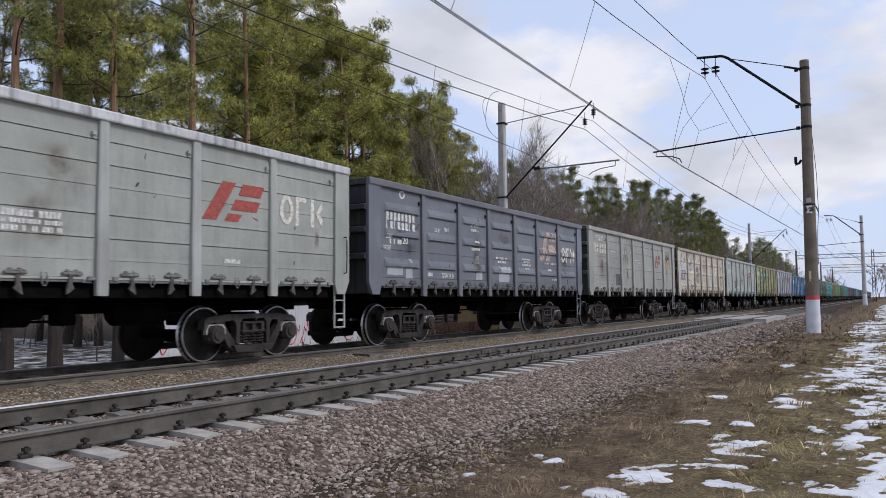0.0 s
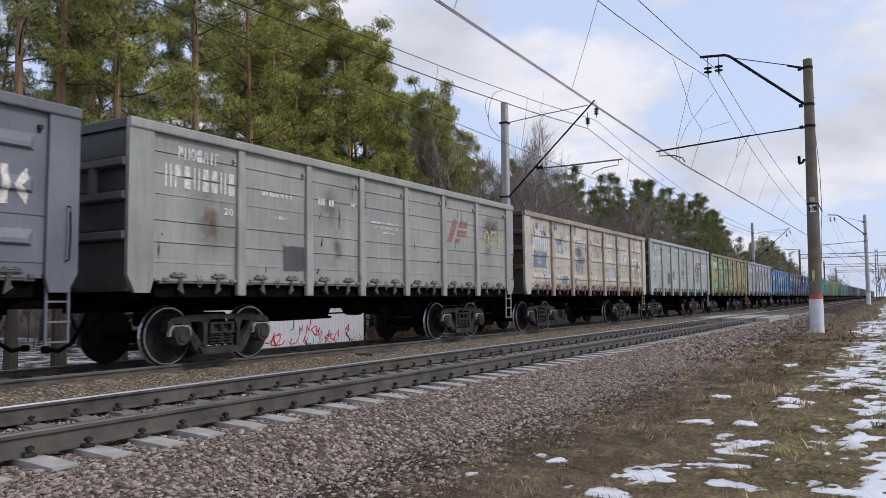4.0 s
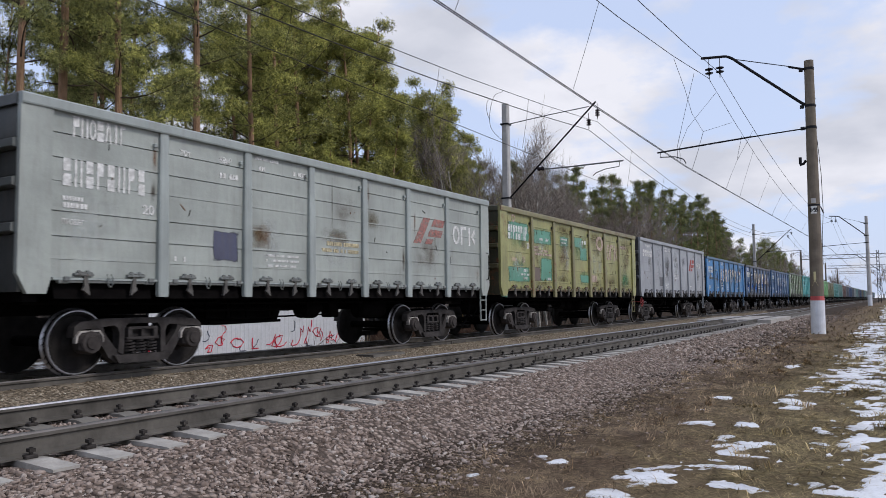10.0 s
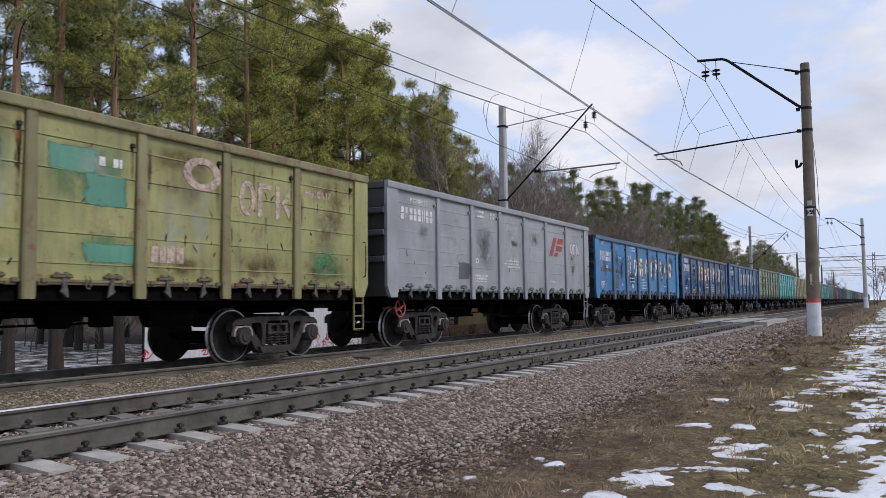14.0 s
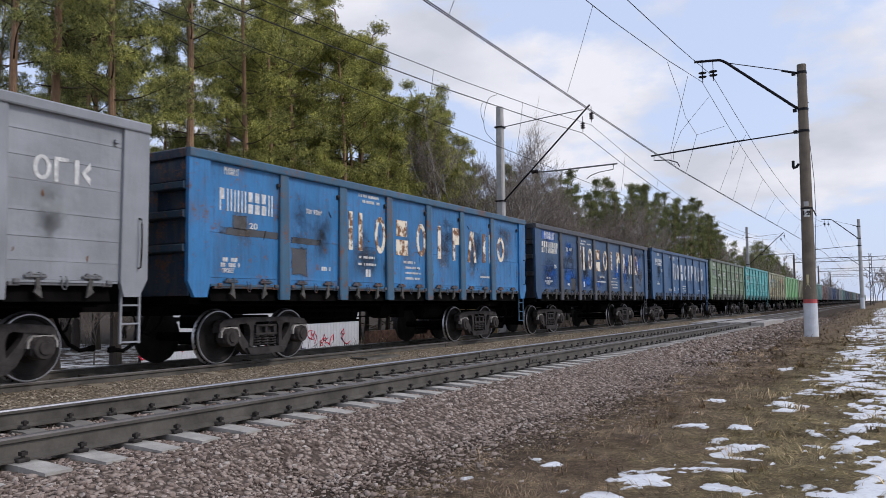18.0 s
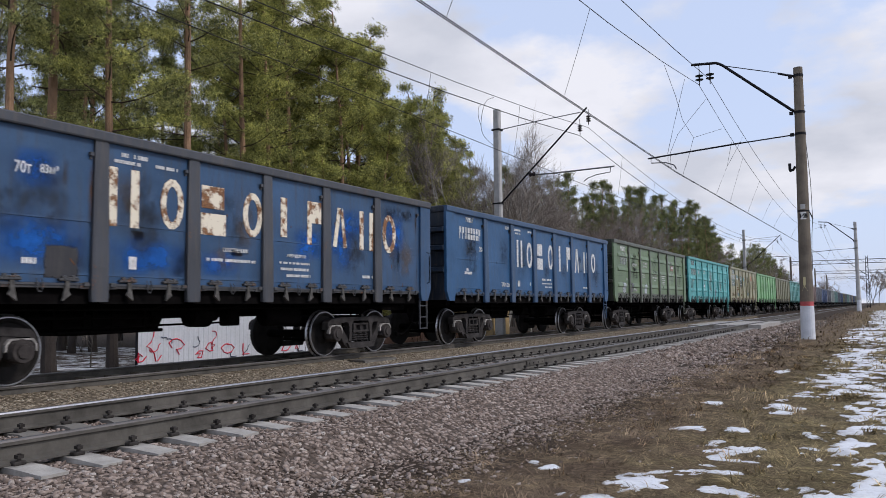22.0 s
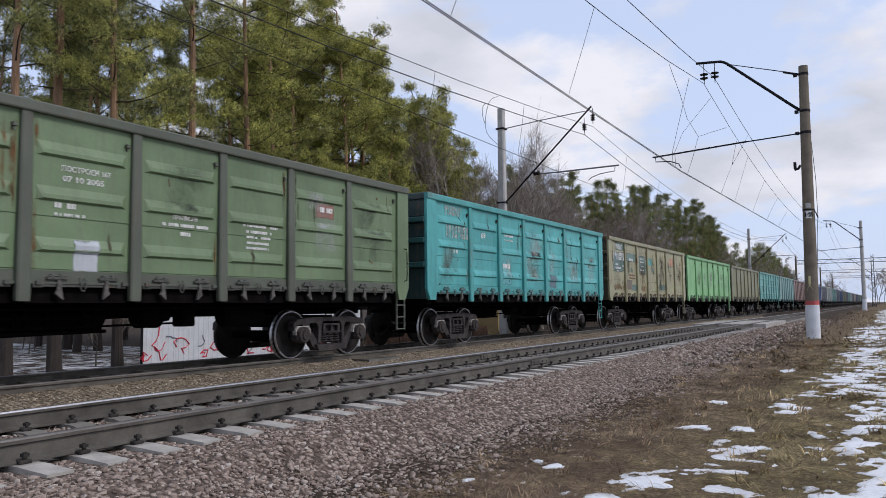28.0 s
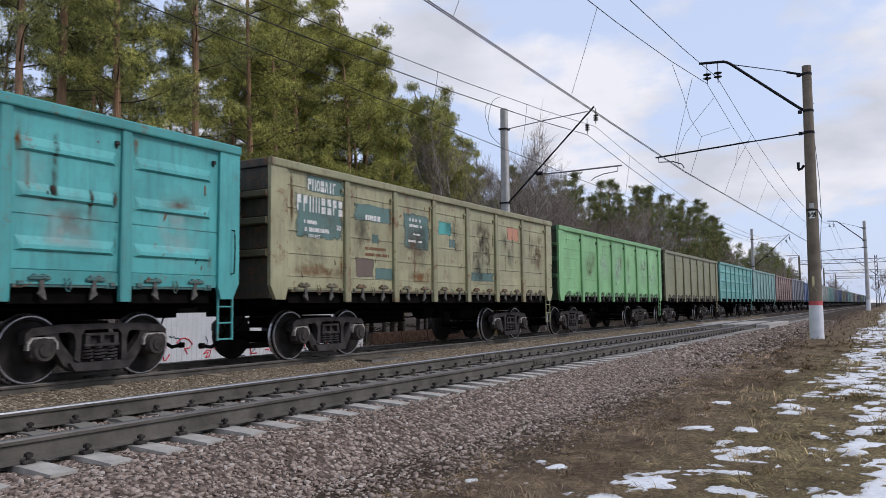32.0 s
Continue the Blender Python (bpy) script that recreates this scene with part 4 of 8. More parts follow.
    for yb in (-4.325, 4.325):
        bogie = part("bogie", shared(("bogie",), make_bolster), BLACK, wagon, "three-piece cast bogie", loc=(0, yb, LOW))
        for s in (-1, 1):
            part("side_frame", shared(("side_frame",), make_side_frame), BOGIE, bogie, loc=(s * 1.03, 0, 0), rot=(0, 0, 0 if s > 0 else math.pi))
            if s > 0:
                part("bolster_end", shared(("bolster_end",), make_bolster_end), BOGIE, bogie, loc=(s * 1.03, 0, 0))
                for k in (-0.2, 0.0, 0.2) if near else (0.0,):
                    part("coil_spring", shared(("coil_spring",), make_spring), BOGIE, bogie, loc=(s * 1.05, k, 0))
                for k in (-0.925, 0.925):
                    part("axle_box", shared(("axle_box",), make_axle_box), BOXES, bogie, loc=(s * 1.08, k, WHEEL_R))
                    part("adapter", shared(("adapter",), make_adapter), ADAPT, bogie, "pale worn adapter", loc=(s * 1.05, k, WHEEL_R))
        for k in (-0.925, 0.925):
            axle = part("wheelset", shared(("wheelset",), make_axle), BLACK, wagon, "spinning steel wheelset", loc=(0, yb + k, WHEEL_R + LOW))
            for s in (-1, 1):
                part("wheel", shared(("wheel", s), make_wheel, s), WHEEL, axle, loc=(s * 0.795, 0, 0))
                if s > 0:
                    part("tread", shared(("tread", s), make_tread, s), TREAD, axle, "bright worn tread", loc=(s * 0.795, 0, 0))
                    part("flange", shared(("flange", s), make_flange, s), TREAD, axle, "bright worn flange", loc=(s * 0.795, 0, 0))
            WHEELSETS.append((axle, yb + k))
    WAGONS.append(wagon)
    return wagon


# paint, then the colour of posts and rails, style, height over the rail head
TRAIN = (
    ("seam", (0.300, 0.315, 0.285), (0.340, 0.352, 0.330), 3.75, "light grey open wagon with a white worn top rail"),
    ("rib5", (0.128, 0.140, 0.165), (0.120, 0.124, 0.142), 3.67, "dark slate-grey open wagon with pressed ribs"),
    ("seam", (0.278, 0.284, 0.256), (0.300, 0.302, 0.278), 3.74, "grey-green open wagon with rust streaks"),
    ("rib3", (0.46, 0.425, 0.350), (0.335, 0.275, 0.205), 3.70, "beige rusty open wagon with faded blue patches"),
    ("seam", (0.298, 0.324, 0.298), (0.285, 0.318, 0.305), 3.75, "grey open wagon with a red emblem"),
    ("seam6", (0.270, 0.268, 0.100), (0.190, 0.175, 0.078), 3.72, "olive-green open wagon patched with teal paint"),
    ("sheet", (0.268, 0.280, 0.298), (0.250, 0.262, 0.280), 3.75, "lilac-grey open wagon with a red emblem"),
    ("flat", (0.022, 0.165, 0.385), (0.028, 0.100, 0.175), 3.55, "bright blue open wagon with rusting cream letters"),
    ("flat", (0.019, 0.066, 0.150), (0.042, 0.046, 0.056), 3.54, "dark navy open wagon caked with grime"),
    ("flat", (0.013, 0.076, 0.185), (0.022, 0.062, 0.132), 3.58, "blue open wagon with white block letters"),
    ("rib4", (0.120, 0.182, 0.092), (0.072, 0.082, 0.060), 3.73, "green open wagon with long pressed ribs"),
    ("rib4", (0.060, 0.335, 0.335), (0.046, 0.270, 0.268), 3.75, "turquoise open wagon with long pressed ribs"),
    ("seam6", (0.300, 0.292, 0.172), (0.235, 0.232, 0.132), 3.72, "olive-beige open wagon patched with dark green"),
    ("sheet", (0.180, 0.400, 0.172), (0.145, 0.330, 0.138), 3.68, "bright green open wagon with pale faded sides"),
    ("seam6", (0.180, 0.182, 0.098), (0.150, 0.148, 0.085), 3.66, "olive-brown weathered open wagon"),
    ("rib4", (0.090, 0.300, 0.275), (0.075, 0.255, 0.235), 3.70, "sea-green ribbed open wagon"),
    ("seam", (0.145, 0.285, 0.270), (0.130, 0.250, 0.235), 3.70, "pale teal open wagon"),
    ("rib3", (0.175, 0.105, 0.088), (0.155, 0.092, 0.080), 3.66, "reddish-brown ribbed open wagon"),
    ("seam", (0.120, 0.135, 0.160), (0.110, 0.120, 0.140), 3.70, "dark blue-grey open wagon"),
    ("flat", (0.030, 0.075, 0.200), (0.040, 0.070, 0.150), 3.58, "dull blue weathered open wagon"),
)
FAR_MIX = (18, 4, 16, 18, 19, 14, 18, 16, 4, 18, 3, 19, 18, 14, 16, 18, 4, 19, 18, 16)
PAINTS = {}
CENTRES = (6.05, 19.95, 33.94, 47.97, 61.94, 75.88, 89.82, 103.79, 117.78, 131.79, 145.86, 159.90, 173.87, 187.71, 201.63)


def centre(i):
    return CENTRES[i] if i < 15 else 201.63 + 13.92 * (i - 14)


def build_train():
    for i in range(40):
        k = i if i < 20 else FAR_MIX[i - 20]
        style, col, pcol, h, label = TRAIN[k]
        if k not in PAINTS:
            rust = {0: 0.05, 1: 0.05, 2: 0.25, 3: 0.55, 4: 0.12, 5: 0.50, 6: 0.02, 7: 0.5, 8: 0.22, 9: 0.1, 10: 0.18, 11: 0.35, 12: 0.52, 13: 0.1}.get(k, 0.4)
            dirt = {5: 0.6, 3: 0.5, 7: 0.7, 8: 0.7, 12: 0.55, 6: 0.2, 0: 0.25, 4: 0.25}.get(k, 0.4)
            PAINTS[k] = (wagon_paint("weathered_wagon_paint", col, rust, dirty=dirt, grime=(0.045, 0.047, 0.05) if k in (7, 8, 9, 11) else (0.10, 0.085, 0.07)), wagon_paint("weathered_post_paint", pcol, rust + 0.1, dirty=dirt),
                         # ends: body colour cut to 12 percent for soot and painted-in shade
                         wagon_paint("sooty_shaded_end_paint", tuple(0.12 * c + 0.008 for c in col), rust + 0.15, dirty=0.8),
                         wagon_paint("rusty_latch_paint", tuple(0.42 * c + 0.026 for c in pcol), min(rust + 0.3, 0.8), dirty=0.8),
                         # end ribs: post colour at 42 percent, their shade mixed into the grimy paint
                         wagon_paint("grimy_shaded_rib_paint", tuple(0.42 * c + 0.006 for c in pcol), rust + 0.15, dirty=0.7))
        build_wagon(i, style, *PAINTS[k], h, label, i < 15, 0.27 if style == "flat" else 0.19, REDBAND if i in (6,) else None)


build_train()

# ---- paint marks on the near sides: stencil lines, number blocks, emblems, touched-up patches ----
INKS = {k: lettering("stencil_paint", c, w) for k, c, w in (
    ("white", (0.78, 0.78, 0.76), 0.3), ("cream", (0.82, 0.79, 0.70), 0.3), ("yel", (0.66, 0.57, 0.36), 0.6), ("pale", (0.48, 0.52, 0.50), 0.6), ("pink", (0.64, 0.49, 0.42), 0.55), ("rust", (0.26, 0.12, 0.06), 0.5),
    ("red", (0.46, 0.085, 0.065), 0.4), ("redfade", (0.48, 0.20, 0.17), 0.75), ("grey", (0.12, 0.15, 0.18), 0.3))}
COATS = {k: wagon_paint("touch_up_paint", c, r, dirty=0.35) for k, c, r in (
    ("pale", (0.36, 0.39, 0.42), 0.0), ("dark", (0.075, 0.075, 0.082), 0.0), ("slate", (0.135, 0.165, 0.235), 0.2), ("paleblue", (0.40, 0.42, 0.46), 0.3), ("navy", (0.055, 0.060, 0.105), 0.0), ("rust", (0.20, 0.105, 0.05), 0.6),
    ("teal", (0.075, 0.240, 0.165), 0.3), ("pinkfade", (0.42, 0.32, 0.20), 0.3), ("brown", (0.105, 0.075, 0.058), 0.2), ("grimy", (0.055, 0.060, 0.068), 0.3), ("brightblue", (0.014, 0.105, 0.42), 0.05), ("black", (0.022, 0.022, 0.026), 0.0),
    ("redfade", (0.20, 0.075, 0.050), 0.3), ("palecyan", (0.11, 0.37, 0.38), 0.0), ("grey", (0.075, 0.125, 0.155), 0.0), ("dteal", (0.078, 0.152, 0.138), 0.25), ("cyan", (0.05, 0.32, 0.30), 0.1), ("orange", (0.42, 0.19, 0.11), 0.1))}


def soften(m, soft=0.30):
    """Lets a painted patch thin out unevenly towards its edges, as sprayed paint does."""
    N, L, P = m.node_tree.nodes, m.node_tree.links, m.node_tree.nodes["Principled BSDF"]
    tc = N.new("ShaderNodeTexCoord")
    sep = N.new("ShaderNodeSeparateXYZ")
    L.new(tc.outputs["Generated"], sep.inputs[0])
    sides = []
    for axis in ("Y", "Z"):
        inv = N.new("ShaderNodeMath"); inv.operation = "SUBTRACT"; inv.inputs[0].default_value = 1.0
        L.new(sep.outputs[axis], inv.inputs[1])
        pr = N.new("ShaderNodeMath"); pr.operation = "MULTIPLY"
        L.new(sep.outputs[axis], pr.inputs[0]); L.new(inv.outputs[0], pr.inputs[1])
        sides.append(pr.outputs[0])
    mn = N.new("ShaderNodeMath"); mn.operation = "MINIMUM"
    L.new(sides[0], mn.inputs[0]); L.new(sides[1], mn.inputs[1])
    n = noise_of(N, L, coords(N, L), 5.0, 5, 0.6)
    ad = N.new("ShaderNodeMath"); ad.operation = "MULTIPLY_ADD"; ad.inputs[1].default_value = soft
    L.new(n, ad.inputs[0]); L.new(mn.outputs[0], ad.inputs[2])
    k = N.new("ShaderNodeMapRange")
    k.inputs["From Min"].default_value, k.inputs["From Max"].default_value = soft * 0.5, soft * 0.5 + soft * 0.30
    L.new(ad.outputs[0], k.inputs["Value"])
    return k.outputs[0], P, N, L


for coat in COATS.values():
    cover, P_, N_, L_ = soften(coat)
    L_.new(cover, P_.inputs["Alpha"])


def make_smear(name, col, most, lo=0.36, hi=0.68):
    """A smoky smear of soot, rust or chalk that fades out all round."""
    m = plain(name, col, 0.9, 0, 0.3, 4)
    N, L, P = m.node_tree.nodes, m.node_tree.links, m.node_tree.nodes["Principled BSDF"]
    sep = N.new("ShaderNodeSeparateXYZ")
    L.new(N.new("ShaderNodeTexCoord").outputs["Generated"], sep.inputs[0])
    cover = ramp(N, L, noise_of(N, L, coords(N, L), 3.5, 6, 0.62), [(lo, (0, 0, 0)), (hi, (most, most, most))])
    for axis in ("Y", "Z"):
        fade = N.new("ShaderNodeMath"); fade.operation = "PINGPONG"; fade.inputs[1].default_value = 0.5
        L.new(sep.outputs[axis], fade.inputs[0])
        k = N.new("ShaderNodeMapRange"); k.interpolation_type = "SMOOTHSTEP"
        k.inputs["From Max"].default_value = 0.45
        L.new(fade.outputs[0], k.inputs["Value"])
        mu = N.new("ShaderNodeMath"); mu.operation = "MULTIPLY"
        L.new(cover, mu.inputs[0]); L.new(k.outputs[0], mu.inputs[1])
        cover = mu.outputs[0]
    L.new(cover, P.inputs["Alpha"])
    return m


SMEARS = {"soot": make_smear("soot_smear", (0.045, 0.046, 0.048), 0.6), "rust": make_smear("rust_smear", (0.17, 0.09, 0.05), 0.6), "mud": make_smear("mud_smear", (0.15, 0.115, 0.085), 0.6), "chalk": make_smear("chalky_fading", (0.50, 0.53, 0.52), 0.45)}
RUNS = (make_smear("rust_run", (0.20, 0.095, 0.040), 1.0), make_smear("dirt_run", (0.085, 0.062, 0.045), 1.0))
SPRAYS = {"blue": make_smear("blue_overspray", (0.012, 0.105, 0.40), 1.0, 0.28, 0.58), "teal": make_smear("green_overspray", (0.080, 0.235, 0.120), 0.9, 0.30, 0.62), "dark": make_smear("dark_overspray", (0.020, 0.022, 0.028), 0.9, 0.30, 0.60),
          "brown": make_smear("brown_grime", (0.120, 0.090, 0.045), 0.85, 0.32, 0.66)}
SCARS = {"dark": plain("bare_dark_scar", (0.028, 0.024, 0.022), 0.8, 0, 0.3, 20), "rust": plain("rusty_scar", (0.17, 0.075, 0.034), 0.9, 0, 0.5, 25)}


def make_rusty_ink():
    """Cream stencil paint with rust breaking through in blotches."""
    m, N, L, P = nodes_of("rusting_stencil_paint")
    v = coords(N, L)
    n, f = noise_of(N, L, v, 4.5, 6, 0.65), noise_of(N, L, v, 30.0, 3)
    mask = ramp(N, L, n, [(0.47, (0, 0, 0)), (0.56, (1, 1, 1))])
    rust = ramp(N, L, f, [(0.3, (0.10, 0.045, 0.02)), (0.7, (0.30, 0.14, 0.06))])
    L.new(mixc(N, L, mask, (0.76, 0.69, 0.55), rust), P.inputs["Base Color"])
    P.inputs["Roughness"].default_value = 0.8
    return m


INKS["rusty"] = make_rusty_ink()


def rib_rise(style, h, y, z):
    """How far the sheeting stands out at a place on the side."""
    if style not in RIBS:
        return 0.0
    ks, hh, d, ml, mr, _ = RIBS[style]
    H, z0 = h - 0.15 - 1.35, 1.35
    for y0, y1 in BAYS:
        if y0 <= y <= y1:
            e = min(max((y - y0 - ml) / 0.09, 0), max((y1 - mr - y) / 0.09, 0), 1)
            for k in ks:
                u = (z - z0 - H * k) / (hh / 2)
                if -1 < u < 1:
                    return d * e * min((u + 1) / 0.30, 1, (1 - u) / 0.85 + 0.02)
    return 0.0


class Marks:
    """Paints on one wagon; y runs along it, z is the height over the rail."""

    def __init__(self, wagon, style, h):
        self.w, self.style, self.h, self.rng = wagon, style, h, random.Random(int(h * 1000) + len(style))

    def flat(self, name, shapes, material, lift, label):
        """Polygons of (y, z) laid on the sheeting as a thin coat that follows its ribs."""
        bm = bmesh.new()
        for poly in shapes:
            bm.faces.new([bm.verts.new((0, y, z)) for y, z in poly])
        bmesh.ops.remove_doubles(bm, verts=bm.verts[:], dist=1e-4)
        if self.style in RIBS:
            zs = [v.co.z for v in bm.verts]
            z = min(zs) + 0.02
            while z < max(zs):
                bmesh.ops.bisect_plane(bm, geom=bm.verts[:] + bm.edges[:] + bm.faces[:], plane_co=(0, 0, z), plane_no=(0, 0, 1))
                z += 0.03
        for v in bm.verts:
            v.co.x = rib_rise(self.style, self.h, v.co.y, v.co.z) + lift
        ext = bmesh.ops.extrude_face_region(bm, geom=bm.faces[:])
        for g in ext["geom"]:
            if isinstance(g, bmesh.types.BMVert):
                g.co.x -= lift + 0.002
        bmesh.ops.recalc_face_normals(bm, faces=bm.faces[:])
        return part(name, bm, material, self.w, label, loc=(HALF, 0, 0))

    def smears(self, kinds, n):
        """Smears spread over the bays, mostly tall ones."""
        for i in range(n):
            y0, y1 = BAYS[self.rng.randrange(7)]
            wd, ht = self.rng.uniform(0.5, 1.3), self.rng.uniform(0.5, 1.6)
            y = self.rng.uniform(y0 + 0.12, max(y1 - wd - 0.1, y0 + 0.13))
            z = self.rng.uniform(1.38, max(self.h - 0.18 - ht, 1.39))
            wd = min(wd, y1 - 0.1 - y)
            self.flat("dirt_smear", [self.rect(y, y + wd, z, min(z + ht, self.h - 0.17))], SMEARS[self.rng.choice(kinds)], 0.004 + 0.0001 * i, "soft dirty smear on the paint")

    def edge_runs(self, n):
        """Thin rust and dirt runs down the sheet beside the posts."""
        for i in range(n):
            y0, y1 = BAYS[self.rng.randrange(7)]
            wd, ht = self.rng.uniform(0.04, 0.13), self.rng.uniform(0.25, 1.3)
            y = y0 + 0.11 if self.rng.random() < 0.45 else y1 - 0.11 - wd
            if self.rng.random() < 0.25:
                y = self.rng.uniform(y0 + 0.2, y1 - 0.3)
            top = self.rng.choice((self.h - 0.17, self.rng.uniform(1.9, self.h - 0.2)))
            self.flat("rust_run", [self.rect(y, y + wd, max(top - ht, 1.38), top)], RUNS[i % 2], 0.0062 + 0.0001 * (i % 20), "brown run of rust beside a post")

    def scars(self, n, kinds=("dark", "rust")):
        """Gouges and scrapes where the sheet was struck from inside."""
        for i in range(n):
            y0, y1 = BAYS[self.rng.randrange(7)]
            y, z = self.rng.uniform(y0 + 0.2, y1 - 0.2), self.rng.uniform(1.45, self.h - 0.35)
            ln, wd, a = self.rng.uniform(0.03, 0.20), self.rng.uniform(0.010, 0.035), self.rng.gauss(1.45, 0.5)
            ca, sa = math.cos(a), math.sin(a)
            pts = []
            for u, v in ((-0.5, 0.1), (-0.3, -0.5), (0.1, -0.3), (0.5, -0.1), (0.35, 0.4), (-0.1, 0.5)):
                u, v = u * ln * self.rng.uniform(0.7, 1.2), v * wd * self.rng.uniform(0.6, 1.4)
                pts.append((y + u * ca - v * sa, z + u * sa + v * ca))
            self.flat("paint_scar", [pts], SCARS[self.rng.choice(kinds)], 0.007, "dark scrape through the paint")

    @staticmethod
    def rect(y0, y1, z0, z1):
        return [(y0, z0), (y1, z0), (y1, z1), (y0, z1)]

    def row(self, ink, y0, y1, z0, z1):
        out, y, t = [], y0, (z1 - z0)
        while y < y1 - 0.3 * t:
            wd = min(t * self.rng.uniform(0.5, 1.0), y1 - y)
            if self.rng.random() < 0.82:
                out.append(self.rect(y, y + wd * 0.8, z0, z1))
            y += wd
        if out:
            self.flat("stencil_line", out, INKS[ink], 0.0095, "line of small stencil marks")["kind"] = "stuff"

    def number(self, ink, y0, y1, z0, z1):
        """Eight plain upright blocks where the number stands."""
        p = (y1 - y0) / 8
        for i in range(8):
            kind = self.rng.choice(("slab", "bars", "flag", "slab"))
            self.flat("number_block", self.form(kind, y0 + p * (i + 0.16), y0 + p * (i + 0.84), z0, z1), INKS[ink], 0.0095, "worn stencil block")

    def ring(self, ink, y0, y1, z0, z1):
        cy, cz, ry, rz, n = (y0 + y1) / 2, (z0 + z1) / 2, (y1 - y0) / 2, (z1 - z0) / 2, 16
        at = lambda k, s: (cy + s * ry * math.cos(6.28319 * k / n), cz + s * rz * math.sin(6.28319 * k / n))
        self.flat("round_emblem", [[at(k, 1), at(k + 1, 1), at(k + 1, 0.6), at(k, 0.6)] for k in range(n)], INKS[ink], 0.0095, "faded round stencil emblem")

    def text(self, body, y0, y1, z0, z1):
        me = text_mesh(body, 1.0, "stencil_text")
        co = np.array([v.co for v in me.vertices])
        lo, hi = co.min(0), co.max(0)
        for v in me.vertices:
            y = y0 + (v.co.x - lo[0]) / (hi[0] - lo[0]) * (y1 - y0)
            z = z0 + (v.co.y - lo[1]) / (hi[1] - lo[1]) * (z1 - z0)
            v.co = (rib_rise(self.style, self.h, y, z) + (0.010 if v.co.z > 0 else 0.0), y, z)
        part("stencil_text", me, INKS["white"], self.w, "white stencilled text", loc=(HALF, 0, 0))

    def run(self, kind, y0, y1, z0, z1):
        """One soft-edged run or blotch of rust (0) or dirt (1)."""
        my, mz = 0.4 * (y1 - y0), 0.4 * (z1 - z0)
        self.flat("rust_run", [self.rect(y0 - my, y1 + my, z0 - mz, z1 + mz)], RUNS[kind], 0.0050, "rusty run or blotch on the paint")

    def spray(self, kind, *spots):
        """Soft-edged clouds of sprayed paint, each given by its extent."""
        for i, (y0, y1, z0, z1) in enumerate(spots):
            self.flat("overspray", [self.rect(y0, y1, z0, z1)], SPRAYS[kind], 0.0014 + 0.0001 * i, "soft-edged cloud of sprayed paint")

    def patch(self, coat, y0, y1, z0, z1):
        """A brushed-over patch with slightly uneven edges."""
        r, pts, n = self.rng, [], 5
        j = min(0.02, (y1 - y0) * 0.06, (z1 - z0) * 0.06)
        for (ya, za), (yb, zb) in (((y0, z0), (y1, z0)), ((y1, z0), (y1, z1)), ((y1, z1), (y0, z1)), ((y0, z1), (y0, z0))):
            for k in range(n):
                u = k / n
                pts.append((ya + (yb - ya) * u + r.uniform(-j, j), za + (zb - za) * u + r.uniform(-j, j)))
        self.flat("paint_patch", [pts], COATS[coat], 0.003, "brushed-over paint patch")

    def emblem(self, ink, y0, y1, z0, z1):
        """Slanting strokes and bars."""
        W, H = y1 - y0, z1 - z0
        for poly in (((0, 0), (0.21, 0), (0.52, 1), (0.31, 1)), ((0.56, 0.70), (0.93, 0.70), (1.0, 1), (0.64, 1)), ((0.44, 0.30), (0.86, 0.30), (0.93, 0.58), (0.52, 0.58)), ((0.34, 0), (0.55, 0), (0.62, 0.20), (0.40, 0.20))):
            self.flat("emblem_stroke", [[(y0 + u * W, z0 + v * H) for u, v in poly]], INKS[ink], 0.0095, "slanting painted emblem stroke")

    FORMS = {
        "bars": [((0, 0), (0.28, 0), (0.28, 1), (0, 1)), ((0.72, 0), (1, 0), (1, 1), (0.72, 1))],
        "stem": [((0.34, 0), (0.66, 0), (0.66, 1), (0.34, 1))],
        "corner": [((0, 0), (0.27, 0), (0.27, 0.84), (0, 0.84)), ((0, 0.84), (0.92, 0.84), (0.92, 1), (0, 1))],
        "flag": [((0, 0), (0.28, 0), (0.28, 1), (0, 1)), ((0.28, 0.5), (0.9, 0.5), (0.9, 1), (0.28, 1))],
        "wedge": [((0, 0), (0.26, 0), (0.58, 1), (0.34, 1)), ((0.76, 0), (1, 0), (0.70, 1), (0.56, 0.86))],
        "fork": [((0, 0), (0.26, 0), (0.26, 1), (0, 1)), ((0.40, 0.5), (0.92, 0.02), (0.98, 0.30), (0.66, 0.5), (0.98, 0.70), (0.92, 0.98))],
        "slab": [((0, 0), (1, 0), (1, 0.44), (0, 0.44)), ((0.02, 0.54), (0.92, 0.54), (0.92, 1), (0.02, 1))],
    }

    def form(self, kind, y0, y1, z0, z1):
        """The polygons of one plain shape, fitted into a box."""
        if kind != "oval":
            return [[(y0 + u * (y1 - y0), z0 + v * (z1 - z0)) for u, v in poly] for poly in self.FORMS[kind]]
        n, out, wy, wz = 14, [], 0.52, 0.70
        cy, cz, ry, rz = (y0 + y1) / 2, (z0 + z1) / 2, (y1 - y0) / 2, (z1 - z0) / 2
        for k in range(n):
            a, b = 6.28319 * k / n, 6.28319 * (k + 1) / n
            out.append([(cy + s * ry * math.cos(t), cz + q * rz * math.sin(t)) for s, q, t in ((1, 1, a), (1, 1, b), (wy, wz, b), (wy, wz, a))])
        return out

